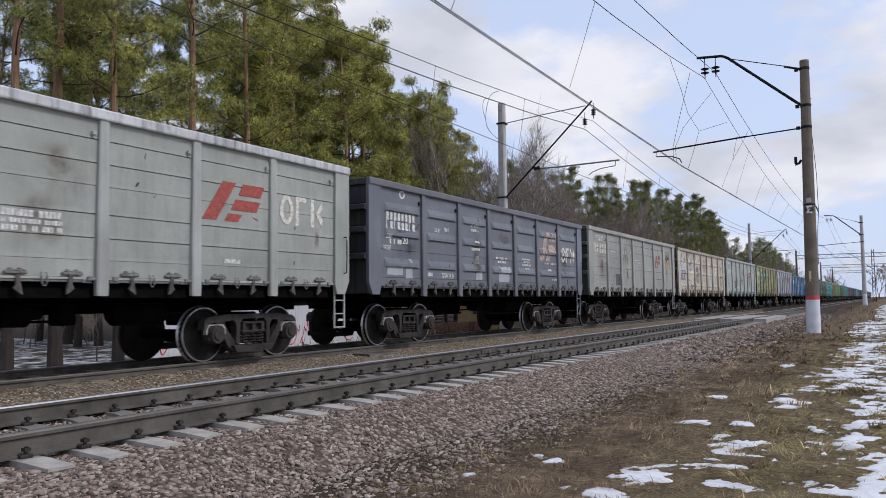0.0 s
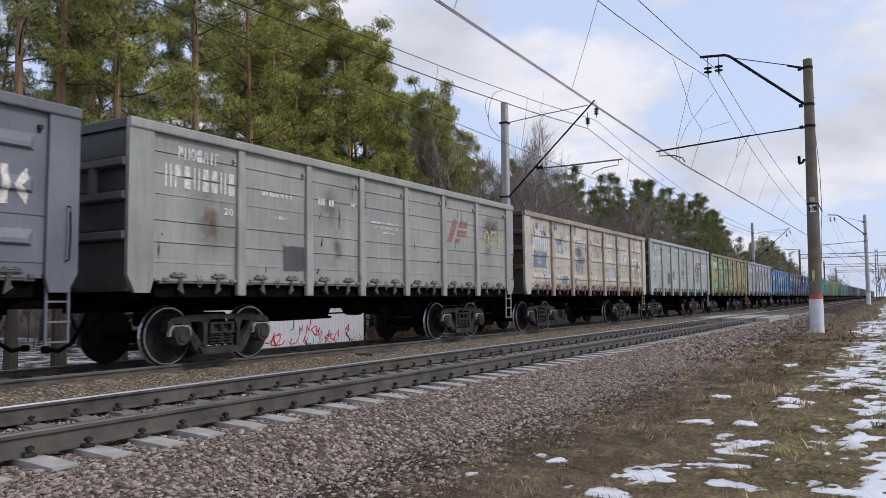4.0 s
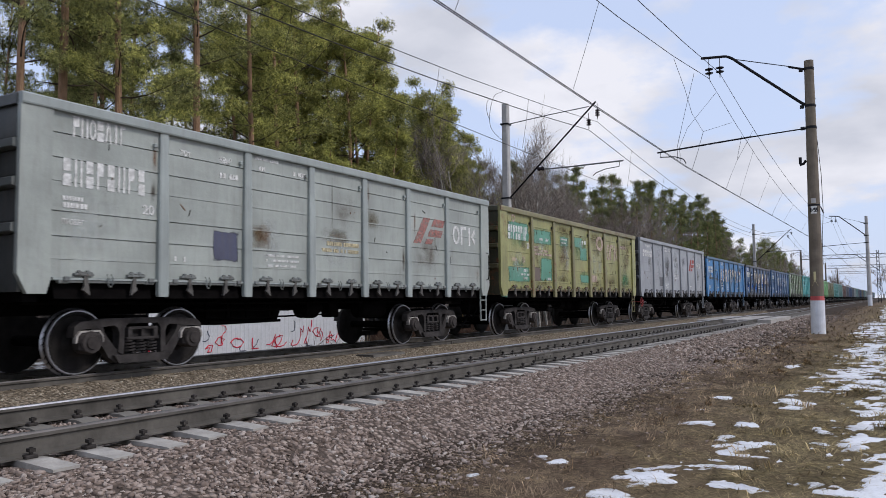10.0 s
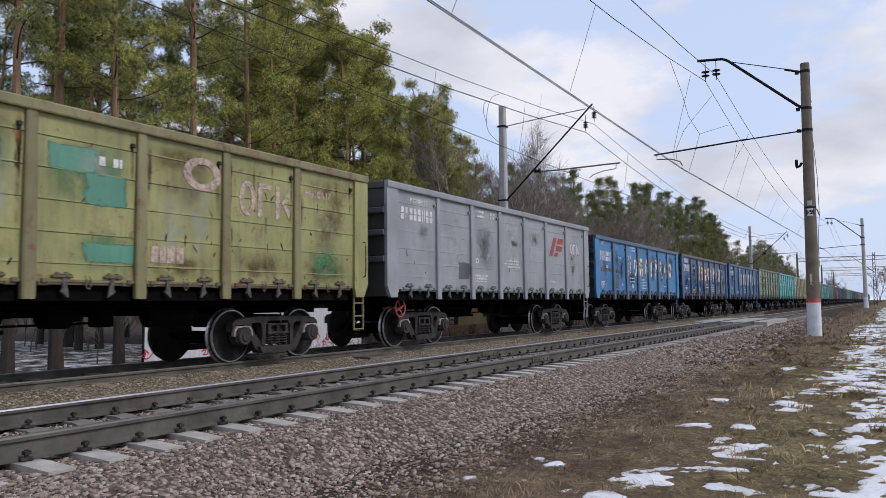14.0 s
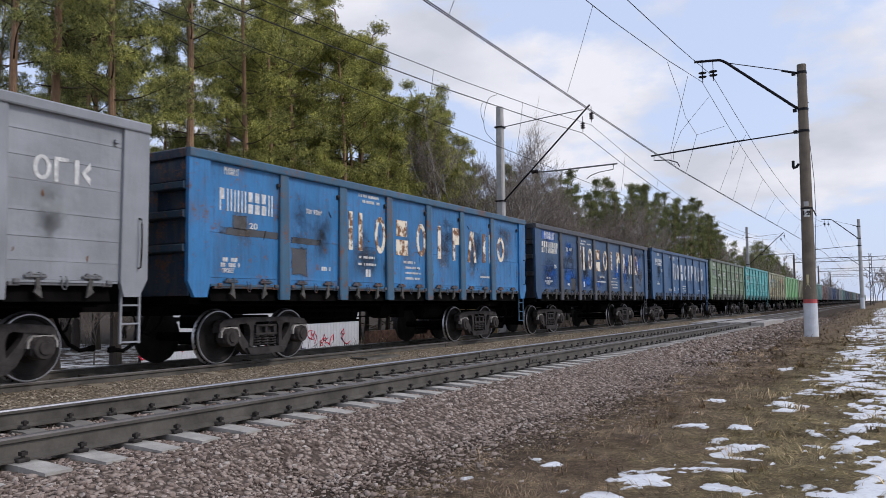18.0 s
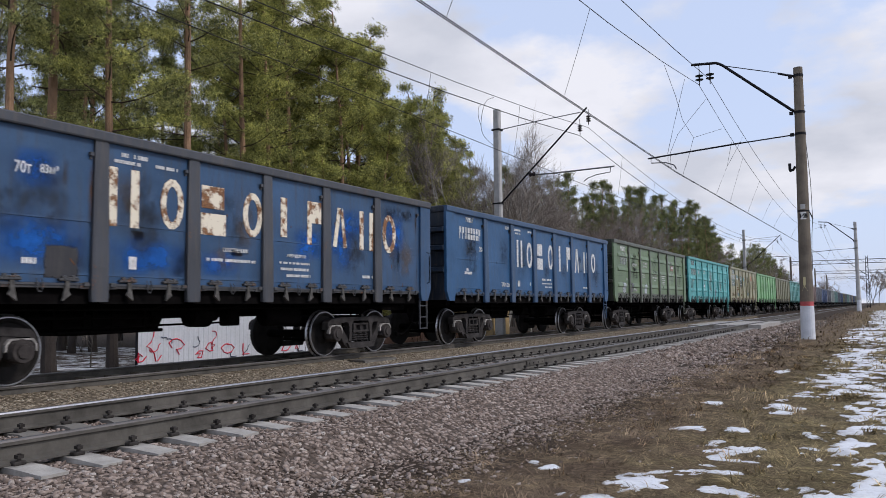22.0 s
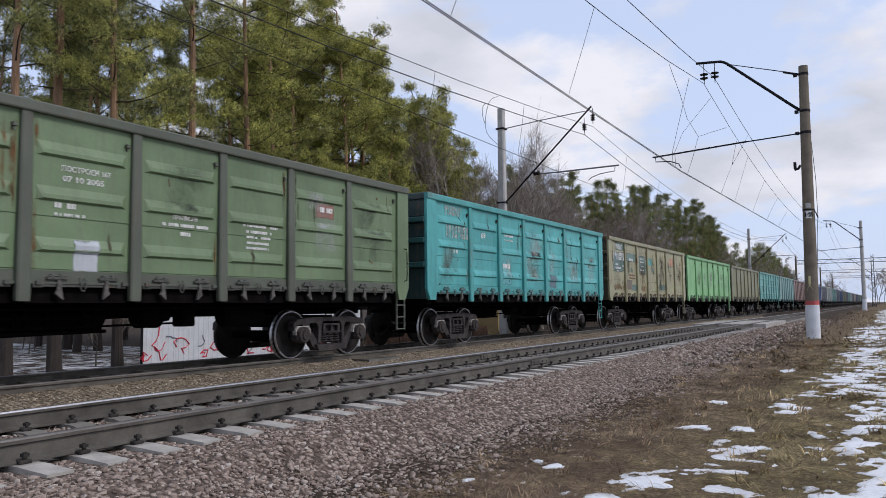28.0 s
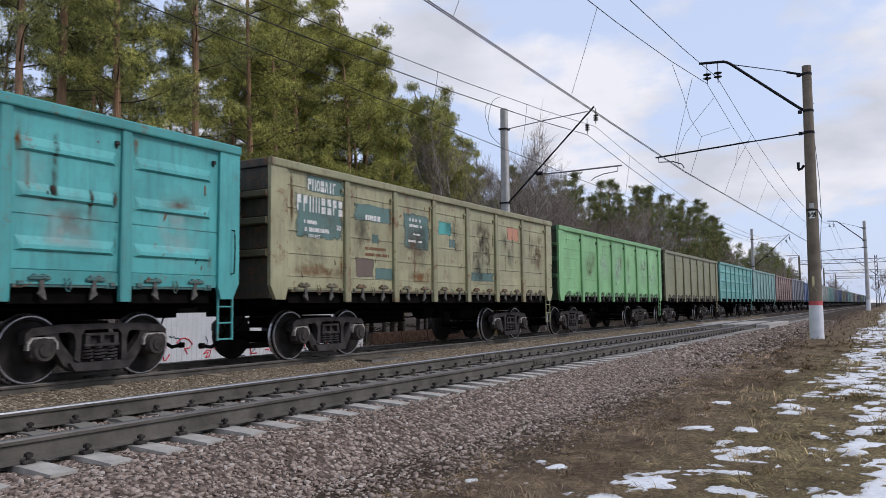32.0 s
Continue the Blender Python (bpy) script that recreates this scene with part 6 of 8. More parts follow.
# ---- overhead line: masts, brackets, wires ----
def make_insulator(bm, top, n=2, r=0.13, h=0.13, hook=0.28):
    """Hanging disc insulators with their hook and clamp."""
    x, y, z = top
    tube(bm, [(x, y, z), (x, y, z - hook)], 0.016, 6)
    z -= hook - 0.02
    for i in range(n):
        lathe(bm, [(z, 0.03), (z - 0.02, 0.05), (z - 0.05, r), (z - 0.075, r * 0.95), (z - 0.07, 0.04), (z - h, 0.03)], "z", (x, y, 0), 14)
        z -= h
    tube(bm, [(x, y, z + 0.02), (x, y, z - 0.14)], 0.018, 6)


def mast_near(x, y, z0, top, lean=0.17, detail=True, label="tall brown concrete catenary mast with a whitewashed foot"):
    """Right-hand mast: round concrete, bent bracket tube, straight steady rod, two insulators."""
    mast = new("catenary_mast")
    tagged(mast, label, "mast", group="catenary masts")
    mast.location = (x, y, 0)
    rb, rt = 0.25, 0.165
    def cx(z):
        return lean * (z - z0) / (top - z0)
    def rad(z):
        return rb + (rt - rb) * (z - z0) / (top - z0)
    bm = bmesh.new()
    tube(bm, [(cx(z), 0, z) for z in (z0 - 0.6, 1.0, 4, 7, top)], [rad(z) for z in (z0 - 0.6, 1.0, 4, 7, top)], 20)
    part("shaft", bm, POLE_CONC if detail else POLE_PALE, mast, "weathered concrete shaft")
    bm = bmesh.new()
    zw = z0 + 1.27
    tube(bm, [(cx(z), 0, z) for z in (z0 - 0.1, zw)], [rad(z) + 0.004 for z in (z0 - 0.1, zw)], 20)
    part("whitewash", bm, WHITEWASH, mast, "whitewashed foot")
    if detail:
        bm = bmesh.new()
        tube(bm, [(cx(z), 0, z) for z in (zw, zw + 0.16)], [rad(z) + 0.004 for z in (zw, zw + 0.16)], 20)
        part("red_band", bm, REDBAND, mast, "faded red painted band")
    A = lambda p: (p[0] - x, 0, p[1])
    bm = bmesh.new()
    tube(bm, [A(p) for p in ((-2.52, 8.30), (-2.75, 8.46), (-5.20, 10.62), (-5.32, 10.70), (-5.46, 10.76), (-6.42, 10.84))], 0.055, 8)
    part("bracket_tube", bm, GALV, mast, "bent dark steel bracket tube")
    bm = bmesh.new()
    tube(bm, [A((-2.45, 9.74)), A((-5.25, 10.62))], 0.018, 6)
    tube(bm, [A((-2.50, 9.72)), A((-3.15, 9.94))], 0.045, 6)
    part("stay_rod", bm, GALV, mast)
    bm = bmesh.new()
    tube(bm, [A((-2.50, 7.46)), A((-4.9, 7.34))], 0.026, 8)
    tube(bm, [A((-4.6, 7.36)), A((-8.32, 7.12))], 0.034, 8)
    part("steady_rod", bm, GALV, mast, "straight steady rod")
    bm = bmesh.new()
    tube(bm, [A(p) for p in ((-8.20, 7.12), (-8.20, 6.92), (-7.60, 6.88), (-7.25, 6.74), (-7.16, 6.56))], 0.022, 7)
    part("registration_arm", bm, GALV, mast)
    for px in (-6.12, -5.70):
        bm = bmesh.new()
        make_insulator(bm, A((px, 10.82)), 2, 0.165, 0.16, 0.45)
        part("insulator", bm, PORCELAIN, mast, "dark glazed disc insulators")
    for z in (7.46, 8.30, 9.74):
        bm = bmesh.new()
        tube(bm, [(cx(z), 0, z - 0.05), (cx(z), 0, z + 0.05)], rad(z) + 0.012, 16)
        box(bm, -rad(z) - 0.12, -rad(z) + 0.02, -0.05, 0.05, z - 0.06, z + 0.06)
        part("clamp", bm, GALV, mast)
    if detail:
        bm = bmesh.new()
        tube(bm, [(cx(6.1) - rad(6) - 0.02, 0, 6.22), (cx(6.1) - rad(6) - 0.10, 0, 6.1), (cx(6.1) - rad(6) - 0.24, 0, 6.06)], 0.05, 7)
        box(bm, -rad(6) - 0.22, -rad(6) - 0.12, -0.05, 0.05, 6.1, 6.35)
        part("old_bracket", bm, GALV, mast, "small rusted bracket")
        bm = bmesh.new()
        tube(bm, [(cx(4.5), 0, 4.44), (cx(4.5), 0, 4.50)], rad(4.5) + 0.008, 18)
        tube(bm, [(rad(4.5) * 0.8, -0.02, 4.48), (0.27, -0.05, 4.38), (0.35, -0.06, 4.15)], 0.022, 6)
        part("strap", bm, GALV, mast, "steel strap with a guide for the cable")
        bm = bmesh.new()
        tube(bm, [(0.215, 0, 8.45), (0.22, 0, 8.1), (0.225, 0, 7.2), (0.28, -0.02, 6.4), (0.33, -0.03, 5.6), (0.335, -0.04, 4.9), (0.345, -0.05, 4.2), (0.29, -0.04, 3.5), (0.265, -0.02, 2.9), (0.26, 0, 2.2)], 0.011, 6)
        for z in (8.3, 8.55):
            tube(bm, [(rad(z) * 0.8, 0, z), (0.27, -0.02, z)], 0.012, 6)
        part("earth_cable", bm, WIRE, mast)
        for zc, txt in ((4.28, "145"),):
            bm = bmesh.new()
            n = 8
            for i in range(n):
                a0, a1 = -2.0 + 0.95 * i / n, -2.0 + 0.95 * (i + 1) / n
                r = rad(zc) + 0.012
                q = [bm.verts.new((cx(zc) + r * math.cos(a), r * math.sin(a), z)) for a, z in ((a0, zc - 0.14), (a1, zc - 0.14), (a1, zc + 0.14), (a0, zc + 0.14))]
                bm.faces.new(q)
            bmesh.ops.remove_doubles(bm, verts=bm.verts, dist=1e-4)
            bmesh.ops.solidify(bm, geom=bm.faces[:], thickness=0.004)
            plate = part("number_plate", bm, SIGNWHITE, mast, "white enamel plate with black numerals")
            me = text_mesh(txt, 0.20, "numerals")
            for v in me.vertices:
                a = -1.53 + v.co.x / 0.215
                r = rad(zc) + 0.016 + v.co.z
                v.co = (cx(zc) + r * math.cos(a), r * math.sin(a), zc - 0.07 + v.co.y)
            part("numerals", me, SIGNINK, plate, "black numerals")
        bm = bmesh.new()
        n, zc = 8, 4.62
        for i in range(n):
            a0, a1 = -1.95 + 0.8 * i / n, -1.95 + 0.8 * (i + 1) / n
            r = rad(zc) + 0.010
            bm.faces.new([bm.verts.new((cx(zc) + r * math.cos(a), r * math.sin(a), z)) for a, z in ((a0, zc - 0.08), (a1, zc - 0.08), (a1, zc + 0.10), (a0, zc + 0.10))])
        bmesh.ops.remove_doubles(bm, verts=bm.verts, dist=1e-4)
        part("upper_plate", bm, POLE_PALE, mast, "blank greyish plate")
        bm = bmesh.new()                 # painted warning triangle and stroke
        zc, r = 1.5, rad(1.5) + 0.006
        def on(u, z):
            a = -1.75 + u / r
            return (cx(z) + r * math.cos(a), r * math.sin(a), z)
        bm.faces.new([bm.verts.new(on(u, z)) for u, z in ((-0.11, 1.42), (0.11, 1.42), (0.0, 1.66))])
        bm.faces.new([bm.verts.new(on(u, z)) for u, z in ((-0.04, 1.64), (0.05, 1.64), (0.05, 1.95), (-0.04, 1.95))])
        part("warning_mark", bm, SIGNYEL, mast, "pale yellow painted warning triangle")
    return mast


def mast_far(x, y, z0, top, label="slim pale concrete catenary mast"):
    """Left-hand mast: square-edged pale concrete, slanting tube bracket, stay rod, two insulators."""
    mast = new("catenary_mast")
    tagged(mast, label, "mast", group="catenary masts")
    mast.location = (x, y, 0)
    bm = bmesh.new()
    rows = []
    for z, w in ((z0 - 0.5, 0.21), (top, 0.145)):
        c = w * 0.3
        rows.append([bm.verts.new(p) for p in ((-w, -w + c, z), (-w + c, -w, z), (w - c, -w, z), (w, -w + c, z), (w, w - c, z), (w - c, w, z), (-w + c, w, z), (-w, w - c, z))])
    for i in range(8):
        bm.faces.new((rows[0][i], rows[0][(i + 1) % 8], rows[1][(i + 1) % 8], rows[1][i]))
    bm.faces.new(rows[1])
    part("shaft", bm, POLE_PALE, mast, "pale concrete shaft")
    A = lambda p: (p[0] + 15.35, 0, p[1])
    bm = bmesh.new()
    tube(bm, [A((-15.2, 5.74)), A((-10.95, 9.70))], 0.040, 8)
    part("bracket_tube", bm, GALV, mast, "slanting steel bracket tube")
    bm = bmesh.new()
    tube(bm, [A((-15.2, 9.23)), A((-13.2, 9.40)), A((-11.25, 9.52))], 0.022, 6)
    part("stay_rod", bm, GALVPALE, mast)
    bm = bmesh.new()
    tube(bm, [A((-13.75, 6.98)), A((-13.2, 6.93)), A((-12.6, 6.92))], 0.03, 8)
    tube(bm, [A((-12.6, 6.92)), A((-9.78, 6.95))], 0.034, 8)
    part("steady_rod", bm, GALVPALE, mast)
    bm = bmesh.new()
    lathe(bm, [(-0.16, 0.05), (-0.1, 0.11), (0.0, 0.06), (0.1, 0.11), (0.16, 0.05)], "x", A((-13.62, 6.97)), 12)
    part("rod_insulator", bm, PORCELAIN, mast)
    bm = bmesh.new()
    tube(bm, [A(p) for p in ((-9.95, 6.95), (-9.97, 6.72), (-10.6, 6.66), (-11.0, 6.54), (-11.16, 6.42))], 0.02, 7)
    part("registration_arm", bm, GALVPALE, mast)
    for p in ((-11.29, 9.22), (-10.89, 9.60)):
        bm = bmesh.new()
        make_insulator(bm, A(p), 3, 0.11, 0.10)
        part("insulator", bm, PORCELAIN, mast, "dark glazed insulator string")
    for z in (9.23, 5.74):
        bm = bmesh.new()
        box(bm, -0.2, 0.2, -0.2, 0.2, z - 0.035, z + 0.035)
        part("clamp", bm, GALV, mast)
    return mast


SPANS = (-40.0, 32.0, 104.0, 176.0, 248.0, 320.0, 392.0)


def wire(name, label, x, z, sag, r, rise=True, stagger=0.0, gap=0.0):
    """A wire through all the spans, hanging by sag between the masts."""
    bm = bmesh.new()
    pts = []
    for k, (a, b) in enumerate(zip(SPANS, SPANS[1:])):
        n = 12
        for i in range(n + (k == len(SPANS) - 2)):
            u = i / n
            y = a + (b - a) * u
            s = stagger * ((-1) ** k) * (1 - 2 * u)
            up = 0.006 * max(0, y - 32) if rise and y < 104 else 0.43 if rise and y >= 104 else 0
            pts.append((x + s, y, z + up - sag * 4 * u * (1 - u)))
    tube(bm, pts, r, 6)
    return tagged(part(name, bm, WIRE), label, "wire", group="overhead wires")


def height_on(y, z, sag):
    k = max(i for i in range(len(SPANS) - 1) if SPANS[i] <= y)
    u = (y - SPANS[k]) / (SPANS[k + 1] - SPANS[k])
    up = 0.006 * max(0, y - 32) if y < 104 else 0.43
    return z + up - sag * 4 * u * (1 - u)


def build_line():
    mast_near(-2.51, 32.0, -0.40, 10.06, 0.07)
    mast_near(-2.48, -40.0, -0.56, 10.03, detail=False, label="pale concrete catenary mast behind the viewer")
    m = mast_near(-2.48, 103.2, 0.0, 10.6, 0.0, False, "pale concrete catenary mast with a whitewashed foot")
    mast_far(-15.35, 32.0, -0.8, 10.2)
    mast_far(-15.35, -40.0, -0.8, 10.2)
    mast_far(-15.35, 105.5, -0.4, 10.6)
    wire("contact_wire", "dark contact wire over the loaded track", -11.18, 6.40, 0.0, 0.010, True, 0.25)
    wire("messenger_wire", "sagging messenger wire over the loaded track", -11.29, 8.47, 1.72, 0.014)
    wire("messenger_wire", "thin sagging messenger wire over the loaded track", -10.89, 8.78, 1.85, 0.010)
    wire("contact_wire", "twin contact wire over the empty track", -6.78, 6.42, 0.0, 0.011, True, 0.40)
    wire("contact_wire", "twin contact wire over the empty track", -6.73, 6.42, 0.0, 0.011, True, 0.40)
    wire("messenger_wire", "sagging messenger wire over the empty track", -6.15, 9.97, 2.35, 0.011)
    wire("feeder_wire", "feeder wire above the empty track", -5.72, 10.13, 1.75, 0.012)
    # droppers: thin hangers between messenger and contact wire
    for x, xc, z, sag, zc in ((-10.89, -11.18, 8.78, 1.85, 6.40), (-6.15, -6.9, 9.97, 2.35, 6.42)):
        y = 6.0
        while y < 160:
            if min(abs(y - s) for s in SPANS) > (4 if x < -8 else 11):
                bm = bmesh.new()
                a, b = height_on(y, z, sag), height_on(y, zc, 0)
                tube(bm, [(x, y, a), ((x + xc) / 2, y + 0.1, (a + b) / 2 + 0.08), (xc, y + 0.05, b)], 0.006, 5)
                tagged(part("dropper", bm, WIRE), "thin wire dropper between two overhead wires", "wire", group="droppers")
            y += 6.2 if y < 60 else 12.0
    # slack jumper loops by the masts
    for pts in ([(-10.89, 22.51, 7.90), (-11.0, 22.14, 7.70), (-11.1, 22.04, 7.32), (-11.15, 22.04, 6.87), (-11.18, 22.29, 6.59), (-11.18, 22.96, 6.40)],
                [(-11.29, 22.42, 7.70), (-11.28, 22.15, 7.54), (-11.25, 22.04, 7.21), (-11.16, 22.06, 6.88)],
                [(-6.15, 26.18, 9.19), (-6.3, 28.4, 8.66), (-6.45, 30.1, 8.15), (-6.55, 32.58, 7.92), (-6.15, 36.93, 9.11)], [(-6.55, 32.58, 7.92), (-6.8, 32.67, 7.15), (-7.1, 32.89, 6.46)],
                [(-6.15, 29.32, 9.51), (-6.5, 29.51, 8.40), (-6.8, 29.98, 7.77), (-7.1, 30.31, 6.93), (-7.12, 30.4, 6.44)], [(-6.15, 33.37, 9.67), (-6.4, 31.08, 8.33), (-6.7, 30.37, 7.66), (-7.1, 30.69, 6.99), (-7.12, 30.9, 6.44)],
                [(-6.15, 39.65, 8.98), (-6.3, 39.8, 8.45), (-6.6, 40.86, 8.0), (-6.9, 40.7, 7.22), (-7.0, 39.9, 6.49)], [(-5.72, 40.33, 9.32), (-6.0, 40.14, 8.71), (-6.6, 40.86, 8.0)]):
        bm = bmesh.new()
        P = [Vector(p) for p in pts]
        fine = [] if pts[0][0] < -8 else P[:-1]       # taut ones run straight from clip to clip
        for i in range(len(P) - 1 if pts[0][0] < -8 else 0):
            p0, p1, p2, p3 = P[max(i - 1, 0)], P[i], P[i + 1], P[min(i + 2, len(P) - 1)]
            for s in range(6):
                u = s / 6
                fine.append(0.5 * ((2 * p1) + (p2 - p0) * u + (2 * p0 - 5 * p1 + 4 * p2 - p3) * u * u + (3 * p1 - p0 - 3 * p2 + p3) * u**3))
        fine.append(P[-1])
        tube(bm, fine, 0.008, 5)
        tagged(part("jumper_wire", bm, WIRE), "slack looped jumper wire near a mast", "wire", group="jumper wires")
    # rigid gantries and dark masts far down the line
    for y, x0, x1, zb in ((163.0, -15.5, 16.0, 8.4), (232.0, -16.0, 20.0, 8.9), (300.0, -17.0, 22.0, 9.3)):
        g = new("catenary_gantry")
        tagged(g, "steel lattice gantry spanning the tracks far away", "gantry", group="gantries")
        g.location = (0, y, 0)
        for s in (0, 0.7):
            for d in (-0.25, 0.25):
                bm = bmesh.new()
                box(bm, x0, x1, d - 0.04, d + 0.04, zb + s - 0.045, zb + s + 0.045)
                part("chord", bm, GALVPALE, g)
        for k in range(int(x1 - x0)):
            bm = bmesh.new()
            tube(bm, [(x0 + k, -0.25, zb + (0 if k % 2 else 0.7)), (x0 + k + 1, -0.25, zb + (0.7 if k % 2 else 0))], 0.03, 5)
            part("lattice_bar", bm, GALVPALE, g)
        for x in (x0 + 0.2, x1 - 0.2):
            bm = bmesh.new()
            tube(bm, [(x, 0, -0.6), (x, 0, zb + 1.6)], [0.24, 0.17], 8)
            part("mast", bm, POLE_CONC, g)
    m = new("lattice_mast")
    tagged(m, "dark steel lattice mast beside the far tracks", "mast")
    m.location = (-2.4, 168, 0)
    for dx in (-0.22, 0.22):
        for dy in (-0.22, 0.22):
            bm = bmesh.new()
            tube(bm, [(dx * 1.3, dy * 1.3, -0.2), (dx * 0.8, dy * 0.8, 10.0)], 0.05, 5)
            part("leg", bm, GALV, m)
    for k in range(12):
        bm = bmesh.new()
        z = k * 0.83
        tube(bm, [(-0.27, -0.25, z), (0.27, -0.25, z + 0.83)], 0.03, 5)
        tube(bm, [(0.27, 0.25, z), (-0.27, 0.25, z + 0.83)], 0.03, 5)
        part("brace", bm, GALV, m)
    bm = bmesh.new()
    tube(bm, [(0, 0, 6.2), (-3.6, 0, 9.2), (-5.4, 0, 9.4)], 0.06, 6)
    part("bracket_tube", bm, GALV, m)


build_line()

# ---- trees behind the line ----
def bark(name, low, high, z_change):
    """Bark that turns from grey-brown plates below to thin orange bark above."""
    m, N, L, P = nodes_of(name)
    tc = N.new("ShaderNodeTexCoord")
    sep = N.new("ShaderNodeSeparateXYZ")
    L.new(tc.outputs["Object"], sep.inputs[0])
    v = coords(N, L, (1, 1, 0.35))
    n, fine = noise_of(N, L, v, 7.0, 6, 0.65), noise_of(N, L, v, 30.0, 4)
    ad = N.new("ShaderNodeMath"); ad.operation = "MULTIPLY_ADD"; ad.inputs[1].default_value = 5.0
    L.new(n, ad.inputs[0]); L.new(sep.outputs["Z"], ad.inputs[2])
    k = N.new("ShaderNodeMapRange")
    k.inputs["From Min"].default_value, k.inputs["From Max"].default_value = z_change, z_change + 5
    L.new(ad.outputs[0], k.inputs["Value"])
    c = mixc(N, L, k.outputs[0], low, high)
    L.new(mixc(N, L, 0.75, c, ramp(N, L, n, [(0.3, (0.45, 0.42, 0.40)), (0.7, (1.15, 1.15, 1.15))]), "MULTIPLY"), P.inputs["Base Color"])
    P.inputs["Roughness"].default_value = 0.95
    bump(N, L, P, fine, 0.6, 0.05)
    return m


def needles(name, tones):
    m, N, L, P = nodes_of(name)
    g = N.new("ShaderNodeNewGeometry")
    c = ramp(N, L, g.outputs["Random Per Island"], [(0.0, tones[0]), (0.5, tones[1]), (1.0, tones[2])])
    v = coords(N, L)
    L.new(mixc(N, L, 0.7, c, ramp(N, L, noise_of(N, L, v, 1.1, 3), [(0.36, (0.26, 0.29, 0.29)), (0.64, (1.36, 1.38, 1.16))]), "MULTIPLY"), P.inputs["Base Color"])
    P.inputs["Roughness"].default_value = 0.7
    P.inputs["Specular IOR Level"].default_value = 0.08
    tr = N.new("ShaderNodeBsdfTranslucent")       # light coming through the needles
    L.new(P.inputs["Base Color"].links[0].from_socket, tr.inputs["Color"])
    mx = N.new("ShaderNodeMixShader")
    mx.inputs[0].default_value = 0.24
    out = N["Material Output"]
    L.new(P.outputs[0], mx.inputs[1]); L.new(tr.outputs[0], mx.inputs[2]); L.new(mx.outputs[0], out.inputs["Surface"])
    return m


# pine's low tone goes darker than its grey-brown plates: canopy shade painted in
PINE_BARK = bark("pine_bark", (0.040, 0.031, 0.026), (0.31, 0.190, 0.112), 4.0)
LIMB_BARK = plain("dark_limb_bark", (0.085, 0.066, 0.050), 0.95, 0, 0.35, 5)
GREY_BARK = bark("bare_tree_bark", (0.105, 0.092, 0.080), (0.17, 0.15, 0.13), 6.0)
TWIG = plain("brown_twigs", (0.275, 0.235, 0.203), 0.9, 0, 0.3, 2)
TWIG_RED = plain("reddish_twigs", (0.262, 0.216, 0.183), 0.9, 0, 0.3, 2)
PALE_BARK = plain("birch_bark", (0.40, 0.38, 0.35), 0.85, 0, 0.35, 3, 0.3)
PINE_NEEDLES = needles("pine_needles", ((0.095, 0.112, 0.046), (0.385, 0.385, 0.132), (0.725, 0.680, 0.232)))
# darker copy of the needles above, with forest shade put into its tones
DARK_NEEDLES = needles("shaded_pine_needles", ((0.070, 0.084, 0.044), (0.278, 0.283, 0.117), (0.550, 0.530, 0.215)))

WOOD_NEEDLES = needles("dark_wood_needles", ((0.080, 0.094, 0.048), (0.205, 0.222, 0.100), (0.390, 0.400, 0.175)))


def tuft_arrays(rng, centre, size, sprays, V, F):
    """A pad of foliage on a limb end: bursts of needles, each burst a star of narrow blades from one point."""
    n0 = sum(len(v) for v in V)
    k = 7
    a, r = rng.uniform(0, 6.283, sprays), np.sqrt(rng.random(sprays)) * 0.41
    heart = np.stack([np.cos(a) * r, np.sin(a) * r, rng.normal(size=sprays) * 0.13 - 0.42 * r * r + 0.10], 1)
    out = heart * np.array([1.1, 1.1, 0.5]) + np.array([0, 0, 0.26])
    heart = centre + heart * size
    d = rng.normal(size=(sprays, k, 3)) * 0.62 + out[:, None, :]
    d /= np.linalg.norm(d, axis=2)[:, :, None]
    reach = d * size * rng.uniform(0.08, 0.17, (sprays, k, 1))
    w = np.cross(d, rng.normal(size=(sprays, k, 3)))
    w *= size * rng.uniform(0.013, 0.023, (sprays, k, 1)) / np.linalg.norm(w, axis=2)[:, :, None]
    hub = heart[:, None, :]
    V.append(np.concatenate([hub, hub + reach * 0.40 + w, hub + reach], 1).reshape(-1, 3))
    j = np.arange(k)
    star = np.stack([np.zeros(k, int), 1 + j, 1 + k + j], 1)
    F.append((star[None] + (np.arange(sprays) * (2 * k + 1))[:, None, None]).reshape(-1, 3) + n0)


def branch_points(base, direction, length, droop, n, rng):
    p, d, out = Vector(base), Vector(direction).normalized(), [Vector(base)]
    for i in range(n):
        d = (d + Vector((rng.normal() * 0.16, rng.normal() * 0.16, rng.normal() * 0.12 + droop))).normalized()
        p = p + d * (length / n)
        out.append(p.copy())
    return out


